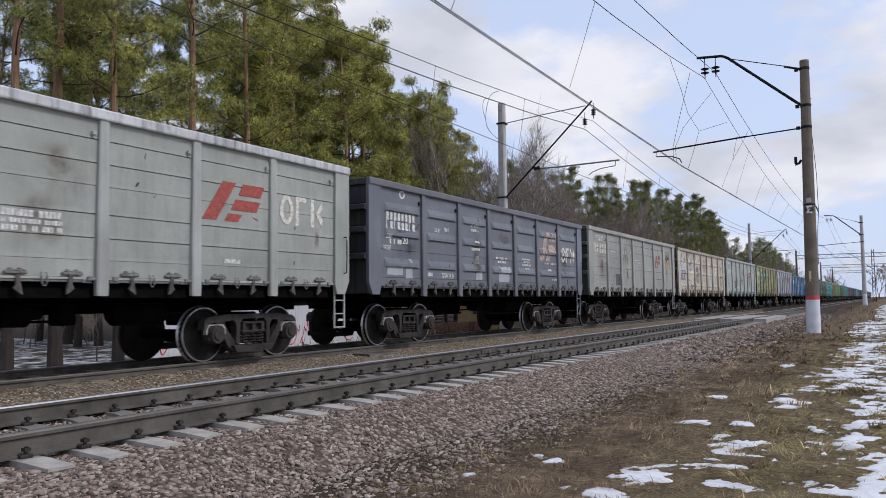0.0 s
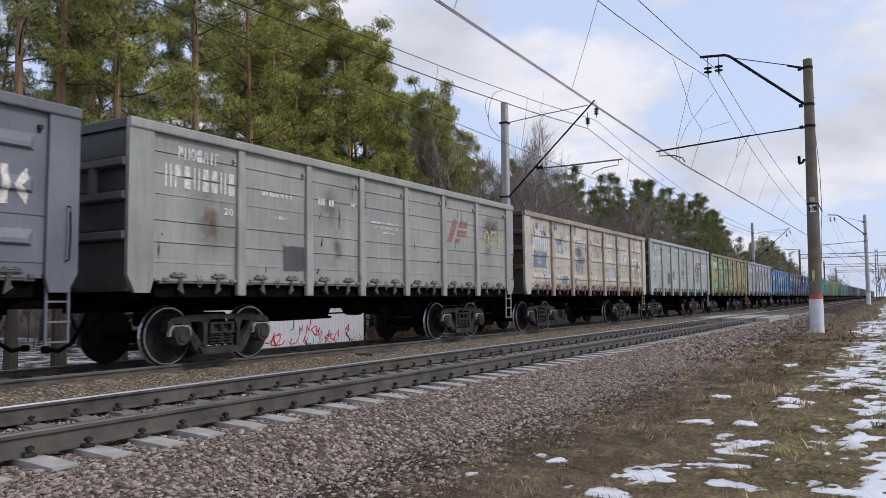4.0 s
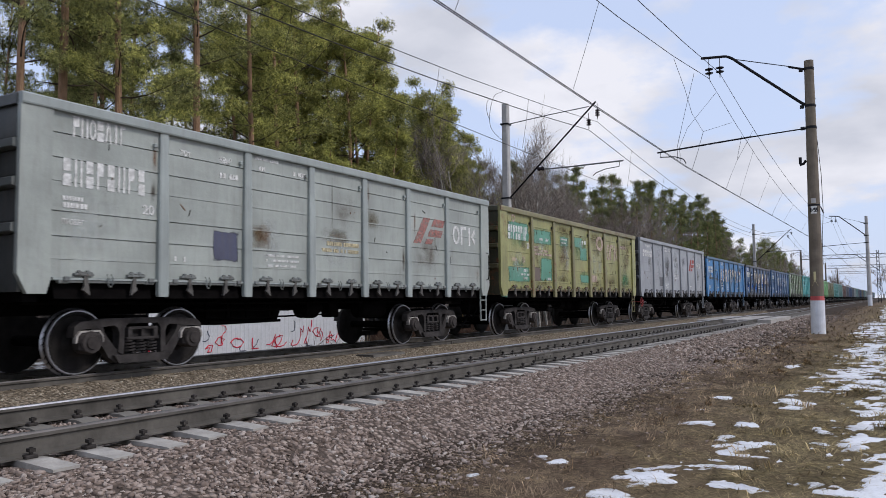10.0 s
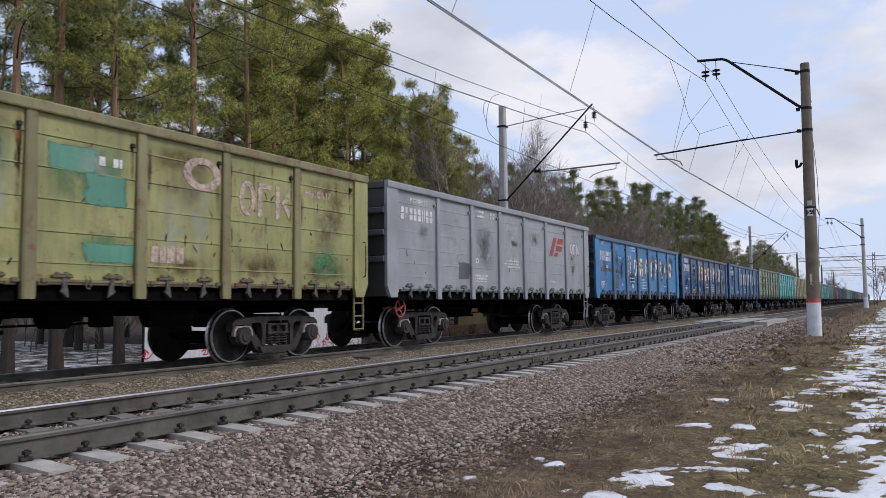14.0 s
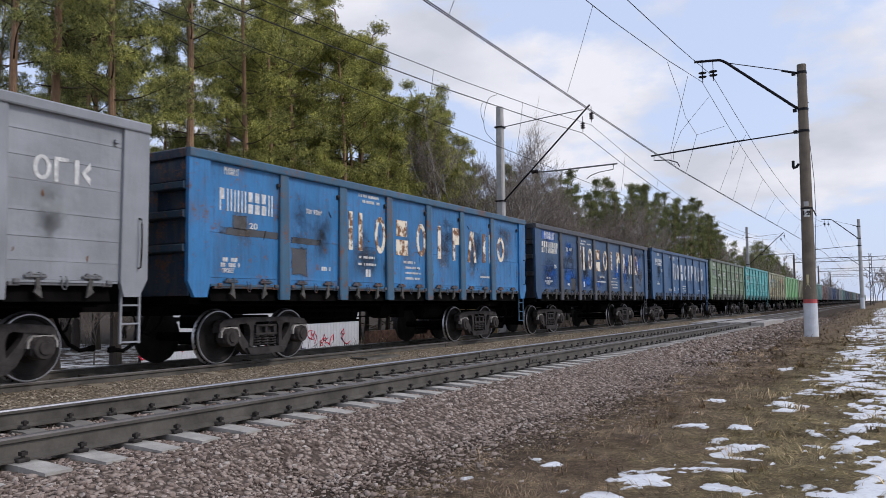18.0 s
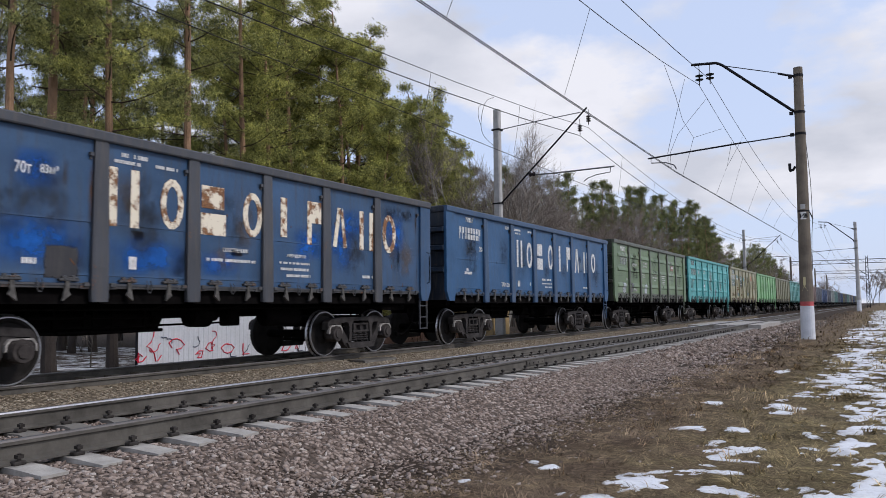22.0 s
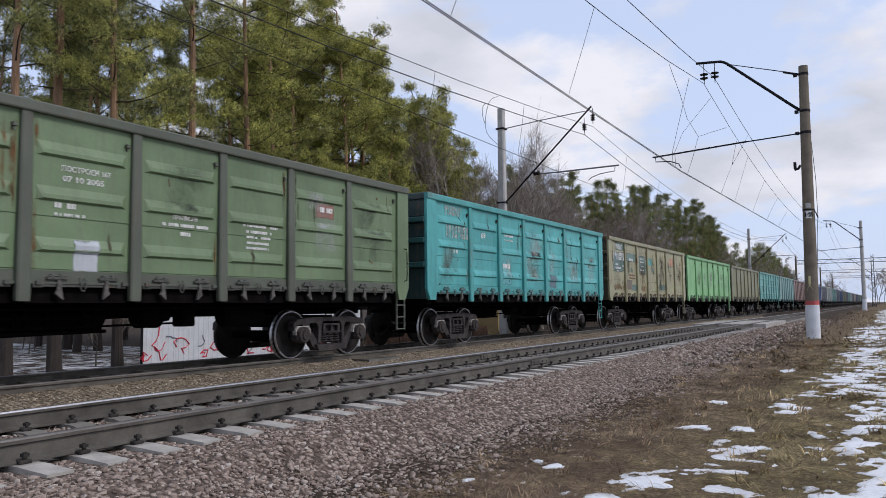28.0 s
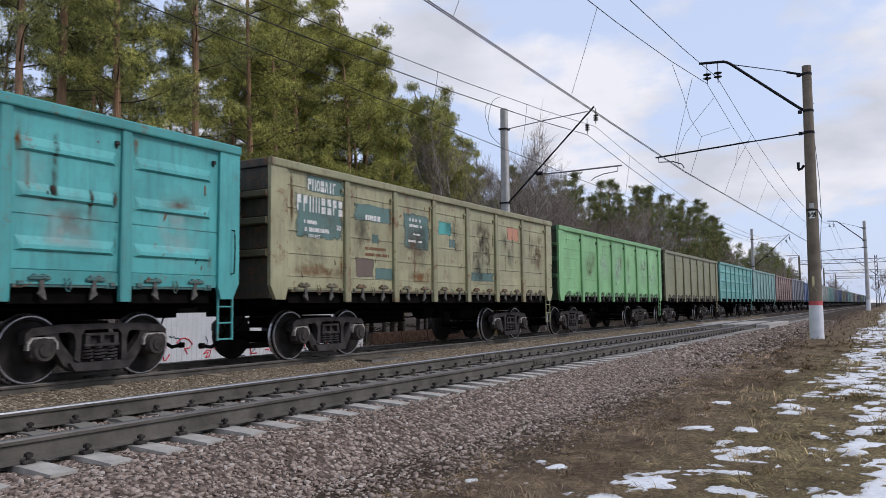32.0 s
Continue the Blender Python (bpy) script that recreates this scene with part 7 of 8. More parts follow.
def build_pine(seed, height, crown_from, spread, lean, material, tufts=62, size=0.90, gap=0.76):
    """A Scots pine: bare lower trunk, crooked limbs, clouds of needles on the limb ends."""
    rng = np.random.default_rng(seed)
    tree = new("pine_tree")
    bm = bmesh.new()
    pts, rad, p, d = [], [], Vector((0, 0, -0.5)), Vector((lean * 0.1, lean * 0.05, 1)).normalized()
    n = 12
    for i in range(n + 1):
        pts.append(p.copy()); rad.append(0.165 * (1 - 0.80 * i / n) * height / 18)
        d = (d + Vector((rng.normal() * 0.015, rng.normal() * 0.015, 0.03))).normalized()
        p = p + d * ((height + 0.2) / n)
    rad[0] *= 1.25
    tube(bm, pts, rad, 9)
    part("trunk", bm, PINE_BARK, tree, "trunk with orange upper bark")
    bm = bmesh.new()
    V, F = [], []
    whorls = int((height - crown_from) / gap)
    for k in range(whorls):
        u = (k + rng.uniform(0.2, 0.8)) / whorls
        turn = rng.uniform(0, 6.283)
        arms = 3 if rng.random() < 0.65 else 2
        for arm in range(arms):
            z = crown_from + (height - crown_from) * u + rng.normal() * 0.38
            i = min(int(z / (height + 0.2) * n), n - 1)
            base = pts[i].lerp(pts[i + 1], min(max((z - pts[i].z) / max(pts[i + 1].z - pts[i].z, 0.01), 0), 1))
            a = turn + arm * 6.283 / arms + rng.normal() * 0.35
            if rng.random() < 0.16:
                continue
            shape = (0.45 + 0.75 * math.sin(math.pi * min(u * 0.85 + 0.15, 1))) * (1 - 0.45 * u)
            ln = spread * shape * rng.uniform(0.5, 1.2)
            b = branch_points(base, (math.cos(a), math.sin(a), rng.uniform(-0.28, 0.42) + 0.55 * u * u), ln, 0.035, 5, rng)
            tube(bm, b, [0.030 * (1 - 0.8 * j / 5) for j in range(6)], 5, False)
            # a flat fan of needle pads along the outer part of the limb
            for j in range(2, 6):
                side = Vector((-math.sin(a), math.cos(a), 0))
                wide = (0.18, 0.32, 0.34, 0.20)[j - 2] * ln
                for _ in range((1, 2, 2, 2)[j - 2]):
                    c = b[j] + side * rng.uniform(-wide, wide) + Vector((math.cos(a), math.sin(a), 0)) * rng.normal() * 0.16
                    c.z += 0.06 + rng.normal() * 0.13
                    tuft_arrays(rng, np.array(c), size * rng.uniform(0.7, 1.2), tufts, V, F)
    for k in range(6):          # the leading shoot
        tuft_arrays(rng, np.array(pts[-1]) + rng.normal(size=3) * (0.22, 0.22, 0.10) - np.array((0, 0, 0.42 * k - 0.15)), size * (0.45 + 0.09 * k), tufts, V, F)
    for _ in range(4):          # dead stubs on the bare trunk
        z = rng.uniform(crown_from * 0.45, crown_from)
        a = rng.uniform(0, 6.283)
        i = min(int(z / height * n), n - 1)
        tube(bm, branch_points(pts[i], (math.cos(a), math.sin(a), 0.1), rng.uniform(0.6, 1.8), -0.03, 4, rng), [0.03, 0.025, 0.02, 0.012, 0.006], 4, False)
    part("branchwork", bm, LIMB_BARK, tree, "crooked brown limbs")["kind"] = "stuff"
    me = bulk_mesh("crown", np.concatenate(V), np.concatenate(F).ravel(), 3)
    part("crown", me, material, tree, "clouds of green needles")["kind"] = "stuff"
    return tree


def build_bare(seed, height, spread, bark_mat, twig_mat, fine=1.0, multi=1, forks=(8, 6, 5), thick=0.007):
    """A leafless broadleaf tree: forking limbs that end in a haze of fine twigs."""
    rng = np.random.default_rng(seed)
    tree = new("bare_tree")
    bm, tw = bmesh.new(), bmesh.new()
    V, F = [], []

    def grow(base, d, ln, r, depth):
        pts = branch_points(base, d, ln, 0.05, 4, rng)
        if depth <= 1:
            tube(bm, pts, [r * (1 - 0.45 * j / 4) for j in range(5)], 7 if depth == 0 else 5, False)
        else:
            tube(tw, pts, [max(r * (1 - 0.6 * j / 4), 0.006) for j in range(5)], 3, False)
        if depth == 3:
            return
        kids = forks[depth]
        for k in range(kids):
            u = 0.35 + 0.65 * (k + rng.random()) / kids
            i = min(int(u * 4), 3)
            q = pts[i].lerp(pts[i + 1], u * 4 - i)
            dd = (pts[i + 1] - pts[i]).normalized()
            side = Vector(rng.normal(size=3)); side = (side - side.dot(dd) * dd).normalized()
            nd = (dd * rng.uniform(0.6, 1.1) + side * rng.uniform(0.5, 0.95) * spread + Vector((0, 0, 0.25))).normalized()
            grow(q, nd, ln * rng.uniform(0.42, 0.62), r * 0.45, depth + 1)
            if depth == 2:
                m = int(14 * fine)
                a = np.array(q)
                dirs = rng.normal(size=(m, 3)) * 0.6 + np.array(nd); dirs[:, 2] += 0.25
                dirs /= np.linalg.norm(dirs, axis=1)[:, None]
                root = a + rng.normal(size=(m, 3)) * 0.12
                tip = root + dirs * rng.uniform(0.4, 1.1, (m, 1))
                w = np.cross(dirs, rng.normal(size=(m, 3))); w /= np.linalg.norm(w, axis=1)[:, None]
                n0 = sum(len(v) for v in V)
                V.append(np.stack([root - w * thick, root + w * thick, tip], 1).reshape(-1, 3))
                F.append(np.arange(m * 3).reshape(-1, 3) + n0)
    for s in range(multi):
        a = rng.uniform(0, 6.283)
        d = Vector((math.cos(a) * 0.22 * (multi > 1), math.sin(a) * 0.22 * (multi > 1), 1))
        grow((0.15 * s, 0.1 * s, -0.4), d, height * 0.62, 0.0095 * height / multi ** 0.5, 0)
    part("trunk", bm, bark_mat, tree, "forked bare trunk")
    part("bough_frame", tw, twig_mat, tree, "thin brown boughs")
    me = bulk_mesh("twig_haze", np.concatenate(V), np.concatenate(F).ravel(), 3)
    part("twig_haze", me, twig_mat, tree, "haze of fine bare twigs")
    return tree


def plant(protos, spots, label, category, group):
    """Sets copies of the prototypes on the ground; each first use takes the prototype itself."""
    used = set()
    for k, x, y, s, rz in spots:
        m = Matrix.LocRotScale((x, y, ground_z(x, y)), Euler((0, 0, rz)), None)
        if k in used:
            ob = copy_thing(protos[k], m)
        else:
            ob = protos[k]
            ob.matrix_basis = m
            used.add(k)
        ob.scale = (s, s, s)
        tagged(ob, label, category, group)


def wood_top(r):
    """Height of the wood's outline over its distance from the line, by the stretch along the line."""
    return float(np.interp(r, (2.1, 2.6, 3.2, 4.0, 4.7, 5.3, 5.8, 7.2, 8.3, 9.7), (0.43, 0.49, 0.52, 0.55, 0.59, 0.57, 0.45, 0.52, 0.56, 0.46)))


def build_woods():
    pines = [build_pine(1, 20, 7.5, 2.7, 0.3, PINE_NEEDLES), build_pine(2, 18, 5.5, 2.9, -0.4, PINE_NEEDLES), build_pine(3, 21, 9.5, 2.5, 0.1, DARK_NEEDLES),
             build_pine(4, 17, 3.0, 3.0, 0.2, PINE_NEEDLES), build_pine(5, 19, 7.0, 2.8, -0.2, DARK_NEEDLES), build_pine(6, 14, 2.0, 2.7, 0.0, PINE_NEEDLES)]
    rng = np.random.default_rng(21)
    spots = []
    # front row, trunk by trunk along the forest edge
    for k, x, y, s in ((4, -22.0, 12.8, 1.02), (2, -22.0, 14.3, 1.06), (0, -22.0, 16.5, 0.98), (2, -22.0, 19.3, 0.98), (0, -22.0, 22.8, 0.94), (1, -22.6, 25.0, 0.96), (5, -20.6, 26.4, 0.62), (3, -22.0, 28.8, 0.98), (1, -23.6, 27.6, 1.04), (1, -24.4, 30.2, 1.0),
                       (5, -20.8, 22.0, 0.56), (5, -20.6, 24.2, 0.58), (5, -21.2, 19.0, 0.50), (3, -23.2, 31.2, 0.94), (5, -21.6, 31.0, 0.84)):
        spots.append((k, x, y, s, rng.uniform(0, 6.28)))
    # the corner of the forest steps down towards the line
    for k, x, y, top in ((3, -24.0, 32.6, 15.8), (1, -25.6, 34.6, 16.0), (3, -23.4, 34.4, 14.2), (5, -22.4, 35.4, 12.8), (3, -25.0, 37.6, 15.4), (5, -23.2, 38.2, 12.8), (3, -24.6, 40.6, 14.4), (5, -22.8, 41.0, 11.6), (5, -24.2, 43.2, 12.2), (3, -25.6, 42.0, 15.2), (5, -24.8, 46.8, 10.4),
                         (3, -26.4, 43.5, 15.0), (5, -25.4, 45.2, 12.0), (4, -28.5, 39.5, 15.5), (4, -29.0, 34.0, 17.0), (1, -27.4, 30.5, 17.5), (0, -26.0, 27.8, 18.5), (3, -22.9, 37.0, 9.5), (5, -22.0, 33.4, 9.0), (5, -23.9, 45.6, 8.2), (3, -22.4, 43.4, 10.6), (3, -21.6, 37.4, 11.6), (5, -21.4, 39.0, 10.0), (5, -21.6, 36.0, 11.2), (3, -22.2, 40.0, 10.2)):
        spots.append((k, x, y, (top + 0.75) / (20, 18, 21, 17, 19, 14)[k], rng.uniform(0, 6.28)))
    # the rows behind, closer together
    for k in range(6, 20):
        x, y = -27.0 - 4.5 * (k % 3) + rng.uniform(-1.2, 1.2), 9.5 + 1.3 * k + rng.uniform(-0.8, 0.8)
        spot = (int(rng.choice((1, 3, 4, 0, 3))), x, y + 0.35 * (-x - 25), rng.uniform(0.92, 1.08), rng.uniform(0, 6.28))
        if k not in (6, 7, 9, 10, 11):        # the rows are thin behind the first trunks
            spots.append(spot)
    for k in range(14):                        # dark pines deeper in the wood
        x = rng.uniform(-40, -30)
        spots.append((int(rng.choice((2, 4))), x, -x * rng.uniform(0.42, 1.12), rng.uniform(0.9, 1.05), rng.uniform(0, 6.28)))
    for k in range(12):                        # low young pines close the view between the trunks
        spots.append((5 if k % 2 else 3, rng.uniform(-62, -50), 2 + 3.6 * k, rng.uniform(0.45, 0.6), rng.uniform(0, 6.28)))
    plant(pines, spots, "tall Scots pine with orange bark at the forest edge", "tree", "pine trees")
    bare = [build_bare(31, 13.5, 0.9, PALE_BARK, TWIG, 1.0, 2), build_bare(32, 14, 0.8, GREY_BARK, TWIG_RED, 1.3), build_bare(33, 13, 1.0, GREY_BARK, TWIG_RED, 1.5), build_bare(34, 14.5, 0.8, GREY_BARK, TWIG, 1.4, 2),
            build_bare(35, 14, 0.8, GREY_BARK, TWIG_RED, 1.0, 1, (7, 4, 3), 0.018), build_bare(36, 13, 1.0, GREY_BARK, TWIG_RED, 1.0, 1, (7, 4, 3), 0.018), build_bare(37, 14.5, 0.8, GREY_BARK, TWIG, 1.0, 2, (6, 4, 3), 0.018)]
    spots = [(0, -18.3, 37.0, 0.90, 3.64), (0, -19.0, 39.4, 0.86, 5.54), (0, -19.6, 41.0, 0.80, 1.3), (0, -20.6, 43.5, 0.74, 0.4), (0, -20.2, 46.8, 0.78, 2.2), (0, -21.4, 51.0, 0.80, 4.4)]
    for i in range(20):                        # a strip of bare wood where the pines stop
        x = rng.uniform(-28, -21)
        r = 2.12 + 1.15 * (i + rng.random()) / 20
        spots.append((int(rng.integers(1, 4)), x, -x * r, (wood_top(r) * -x * rng.uniform(0.78, 0.98) + 0.6) / 13.8, rng.uniform(0, 6.28)))
    for i in range(9):                         # undergrowth at its foot
        x = rng.uniform(-23, -19.5)
        spots.append((int(rng.integers(1, 4)), x, -x * (2.1 + 2.6 * (i + rng.random()) / 9), rng.uniform(0.34, 0.50), rng.uniform(0, 6.28)))
    for i in range(26):                        # brushwood under the pines
        spots.append((int(rng.integers(1, 4)), rng.uniform(-40, -21.5), rng.uniform(6, 30), rng.uniform(0.16, 0.30), rng.uniform(0, 6.28)))
    for i in range(22):
        y = 125 + i * 6 + rng.uniform(-2, 2)
        spots.append((int(rng.integers(1, 4)), rng.uniform(-32, -21), y, rng.uniform(0.75, 0.95), rng.uniform(0, 6.28)))
    for i in range(34):
        spots.append((int(rng.integers(1, 4)), rng.uniform(-46, -20), 235 + i * 11, rng.uniform(0.8, 1.1), rng.uniform(0, 6.28)))
    spots += [(1, -3.2, 330, 1.1, 0.3), (2, -1.2, 300, 1.0, 1.0), (3, 0.6, 345, 1.15, 2.0), (2, 3.0, 320, 1.1, 3.0), (1, -4.6, 420, 1.3, 4.0)]
    spots = [(k + 3 if y > 90 and k else k, x, y, s, rz) for k, x, y, s, rz in spots]
    plant(bare, spots, "leafless broadleaf tree with fine brown twigs", "tree", "bare trees")
    far = [build_pine(41, 17, 5.0, 1.45, 0, WOOD_NEEDLES, 24, 0.80, 0.52), build_pine(42, 16, 4.0, 1.3, 0, WOOD_NEEDLES, 24, 0.80, 0.52),
           build_pine(43, 17, 5.0, 2.0, 0, WOOD_NEEDLES, 10, 1.40, 0.60), build_pine(44, 16, 4.0, 1.8, 0, WOOD_NEEDLES, 10, 1.40, 0.60)]
    spots = []
    for i in range(54):                        # pines beyond the bare strip, dropping off further along
        x = rng.uniform(-31, -22)
        r = 3.22 + 2.45 * (i + rng.random()) / 54
        spots.append((int(rng.integers(2)), x, -x * r, (wood_top(r) * -x * rng.uniform(0.86, 1.12) + 0.5) / 16.5, rng.uniform(0, 6.28)))
    for i in range(22):                        # pines standing among the bare trees
        x = rng.uniform(-28.5, -23.5)
        r = 2.15 + 1.15 * (i + rng.random()) / 22
        spots.append((int(rng.integers(2)), x, -x * r, (wood_top(r) * -x * rng.uniform(0.80, 1.06) + 0.6) / 16.5, rng.uniform(0, 6.28)))
    for i in range(24):                        # dark low pines seen through the bare strip
        x = rng.uniform(-37, -30)
        spots.append((int(rng.integers(2)), x, -x * (2.0 + 1.25 * (i + rng.random()) / 24), rng.uniform(0.72, 0.94), rng.uniform(0, 6.28)))
    for i in range(40):
        x = rng.uniform(-30, -23)
        r = 5.6 + 4.6 * (i + rng.random()) / 40
        spots.append((int(rng.integers(2)), x, -x * r, (wood_top(r) * -x * rng.uniform(0.80, 1.10) + 0.5) / 16.5, rng.uniform(0, 6.28)))
    spots = [(k + 2 if y > 145 else k, x, y, s, rz) for k, x, y, s, rz in spots]      # simpler crowns far off
    plant(far, spots, "dark green pine in the mixed wood along the line", "tree", "wood pines")


build_woods()

# ---- verge: snow, dead grass, crossing, things behind the line ----
def snow_material():
    m, N, L, P = nodes_of("old_snow")
    v = coords(N, L, jitter=False)
    n, f = noise_of(N, L, v, 3.0, 5, 0.6), noise_of(N, L, v, 45.0, 4, 0.6)
    c = ramp(N, L, n, [(0.25, (0.44, 0.45, 0.48)), (0.55, (0.68, 0.70, 0.735))])
    L.new(mixc(N, L, 0.5, c, ramp(N, L, f, [(0.25, (0.62, 0.60, 0.58)), (0.5, (1, 1, 1))]), "MULTIPLY"), P.inputs["Base Color"])
    P.inputs["Roughness"].default_value = 0.75
    P.inputs["Subsurface Weight"].default_value = 0.15
    P.inputs["Subsurface Radius"].default_value = (0.05, 0.06, 0.08)
    bump(N, L, P, f, 0.5, 0.02)
    return m


SNOW = snow_material()
# spots that kept their snow: x, y, half width, half length
DRIFTS = ((-2.10, 9.55, 0.20, 0.34), (-2.24, 10.60, 0.12, 0.26), (-2.34, 12.05, 0.17, 0.20), (-1.52, 9.58, 0.15, 0.22), (-1.40, 8.25, 0.23, 0.38), (-1.60, 8.75, 0.09, 0.16), (-1.30, 7.83, 0.15, 0.08), (-1.10, 8.12, 0.08, 0.08), (-1.42, 7.50, 0.16, 0.07),
          (-1.60, 7.13, 0.22, 0.16), (-1.82, 6.62, 0.22, 0.40), (-1.92, 6.30, 0.20, 0.26), (-2.02, 5.78, 0.20, 0.17), (-1.36, 7.21, 0.28, 0.09), (-1.16, 6.55, 0.20, 0.10), (-1.29, 11.85, 0.22, 0.55), (-1.40, 12.90, 0.09, 0.30), (-1.08, 13.55, 0.16, 0.40),
          (-2.75, 6.70, 0.12, 0.11), (-2.69, 7.18, 0.10, 0.07), (-3.14, 5.86, 0.07, 0.10), (-2.95, 6.82, 0.05, 0.05), (-0.78, 16.4, 0.45, 1.7), (-1.9, 17.6, 0.12, 0.5), (-0.62, 23.5, 0.5, 4.5), (-0.7, 38.0, 0.6, 8.0))


def snow_depth(x, y):
    """Positive where snow lies."""
    n = noise.fractal((x * 3.4, y * 3.0, 4.2), 0.55, 2.1, 5)
    edge = -0.50 + 0.10 * math.sin(y * 1.9) if y < 13.4 else -0.72 if y < 22 else -0.70
    d = 1.2 * min((x - edge) * 1.2, 0.24) + 1.15 * n - 0.29
    if x > 2.2:
        d = max(d, 0.18 + 0.9 * n)
    for cx, cy, a, b in DRIFTS:
        r = ((x - cx) / a) ** 2 + ((y - cy) / b) ** 2
        if r < 6:
            d = max(d, 0.26 * (0.60 - r) + 0.56 * n)
    return d


def build_snow():
    for name, xs, ys, lab in (("snow", np.arange(-3.4, 4.0, 0.035), np.arange(4.2, 22.0, 0.055), "melting patches of old white snow on dead grass"),
                              ("snow", np.arange(-0.9, 9.0, 0.09), np.arange(-9.0, 4.2, 0.10), "patchy old snow on the open verge"),
                              ("snow", np.arange(4.0, 12.0, 0.12), np.arange(4.2, 22.0, 0.14), "old snow lying away from the track"),
                              ("snow", np.arange(-3.0, 12.0, 0.16), np.arange(22.0, 110.0, 0.4), "old snow on the far verge")):
        nx = len(xs)
        D = np.array([[snow_depth(x, y) for x in xs] for y in ys])
        Z = np.array([[ground_z(x, y) for x in xs] for y in ys])
        H = Z + np.clip(D * 0.08, -0.04, 0.009) + 0.003
        keep = (np.maximum.reduce([D[:-1, :-1], D[1:, :-1], D[:-1, 1:], D[1:, 1:]]) > -0.02)
        X, Y = np.meshgrid(xs, ys)
        verts = np.stack([X, Y, H], 2).reshape(-1, 3)
        r, c = np.nonzero(keep)
        a = r * nx + c
        faces = np.stack([a, a + 1, a + nx + 1, a + nx], 1)
        used, inv = np.unique(faces, return_inverse=True)
        me = bulk_mesh(name, verts[used], inv.ravel().astype(np.int32), 4)
        me.materials.append(SNOW)
        for p in me.polygons:
            p.use_smooth = True
        tagged(new(name, me), lab, "snow", kind="stuff")


def grass_material(light=1.0):
    m, N, L, P = nodes_of("dead_grass")
    g = N.new("ShaderNodeNewGeometry")
    v = coords(N, L, jitter=False)
    each = ramp(N, L, g.outputs["Random Per Island"], [(0.0, (0.33, 0.32, 0.31)), (0.45, (1.0, 0.99, 0.98)), (0.85, (1.55, 1.50, 1.40)), (1.0, (2.5, 2.35, 2.1))])
    tone = ramp(N, L, noise_of(N, L, v, 1.9, 8, 0.78), [(0.34, (0.088, 0.064, 0.050)), (0.48, (0.160, 0.120, 0.090)), (0.58, (0.215, 0.165, 0.115)), (0.70, (0.320, 0.250, 0.172))])
    sep = N.new("ShaderNodeSeparateXYZ")
    L.new(v, sep.inputs[0])
    far = N.new("ShaderNodeMath"); far.operation = "MULTIPLY_ADD"; far.inputs[1].default_value = 4.5
    L.new(noise_of(N, L, v, 0.9, 6, 0.65), far.inputs[0]); L.new(sep.outputs["X"], far.inputs[2])
    straw = N.new("ShaderNodeMapRange")          # greyer litter by the ballast, straw and olive further out
    straw.inputs["From Min"].default_value, straw.inputs["From Max"].default_value, straw.inputs["To Max"].default_value = -0.2, 1.2, 0.85
    L.new(far.outputs[0], straw.inputs["Value"])
    tone = mixc(N, L, straw.outputs[0], tone, ramp(N, L, noise_of(N, L, v, 2.6, 6, 0.7), [(0.35, (0.104, 0.086, 0.052)), (0.65, (0.298, 0.246, 0.142))]))
    tone = mixc(N, L, 1.0, tone, each, "MULTIPLY")
    L.new(mixc(N, L, 1.0, tone, (light, light, light * 0.95), "MULTIPLY"), P.inputs["Base Color"])
    P.inputs["Roughness"].default_value = 0.9
    P.inputs["Specular IOR Level"].default_value = 0.1
    return m


def blades(name, roots, length, lie, material, label, seed, width=0.0035):
    """Dead grass: bent blades, each two narrow faces."""
    rng = np.random.default_rng(seed)
    n = len(roots)
    # neighbours lie the same way, as the snow pressed them down
    a = np.array([5.0 * noise.noise((x * 0.8, y * 0.8, 2.0)) + 3.0 * noise.noise((x * 3, y * 3, 5.0)) for x, y, z in roots]) + rng.normal(0, 0.75, n)
    up = rng.uniform(0.05, 1.0, n) ** lie * (0.5 if lie > 4 else 1.0)
    ln = length * rng.uniform(0.5, 1.3, n)
    d = np.stack([np.cos(a), np.sin(a), np.zeros(n)], 1)
    s = np.stack([-np.sin(a), np.cos(a), np.zeros(n)], 1) * (width * np.clip(roots[:, 1:2] / 6.5, 0.8, 3.5) * rng.uniform(0.6, 1.4, (n, 1)))
    mid = roots + d * (ln * 0.45 * (1 - 0.6 * up))[:, None] + np.array([0, 0, 1]) * (ln * 0.5 * up)[:, None]
    tip = mid + d * (ln * 0.55)[:, None] * (1 - 0.4 * up)[:, None] + np.array([0, 0, 1]) * (ln * 0.30 * up - 0.02)[:, None]
    tip[:, 2] = np.maximum(tip[:, 2], roots[:, 2] + 0.004)
    V = np.stack([roots - s, roots + s, mid + s * 0.8, mid - s * 0.8, tip], 1).reshape(-1, 3)
    k = np.arange(n)[:, None] * 5
    F = np.concatenate([k + np.array([[0, 1, 2]]), k + np.array([[0, 2, 3]]), k + np.array([[3, 2, 4]])], 1)
    me = bulk_mesh(name, V, F.ravel(), 3)
    me.materials.append(material)
    return tagged(new(name, me), label, "grass", kind="stuff")


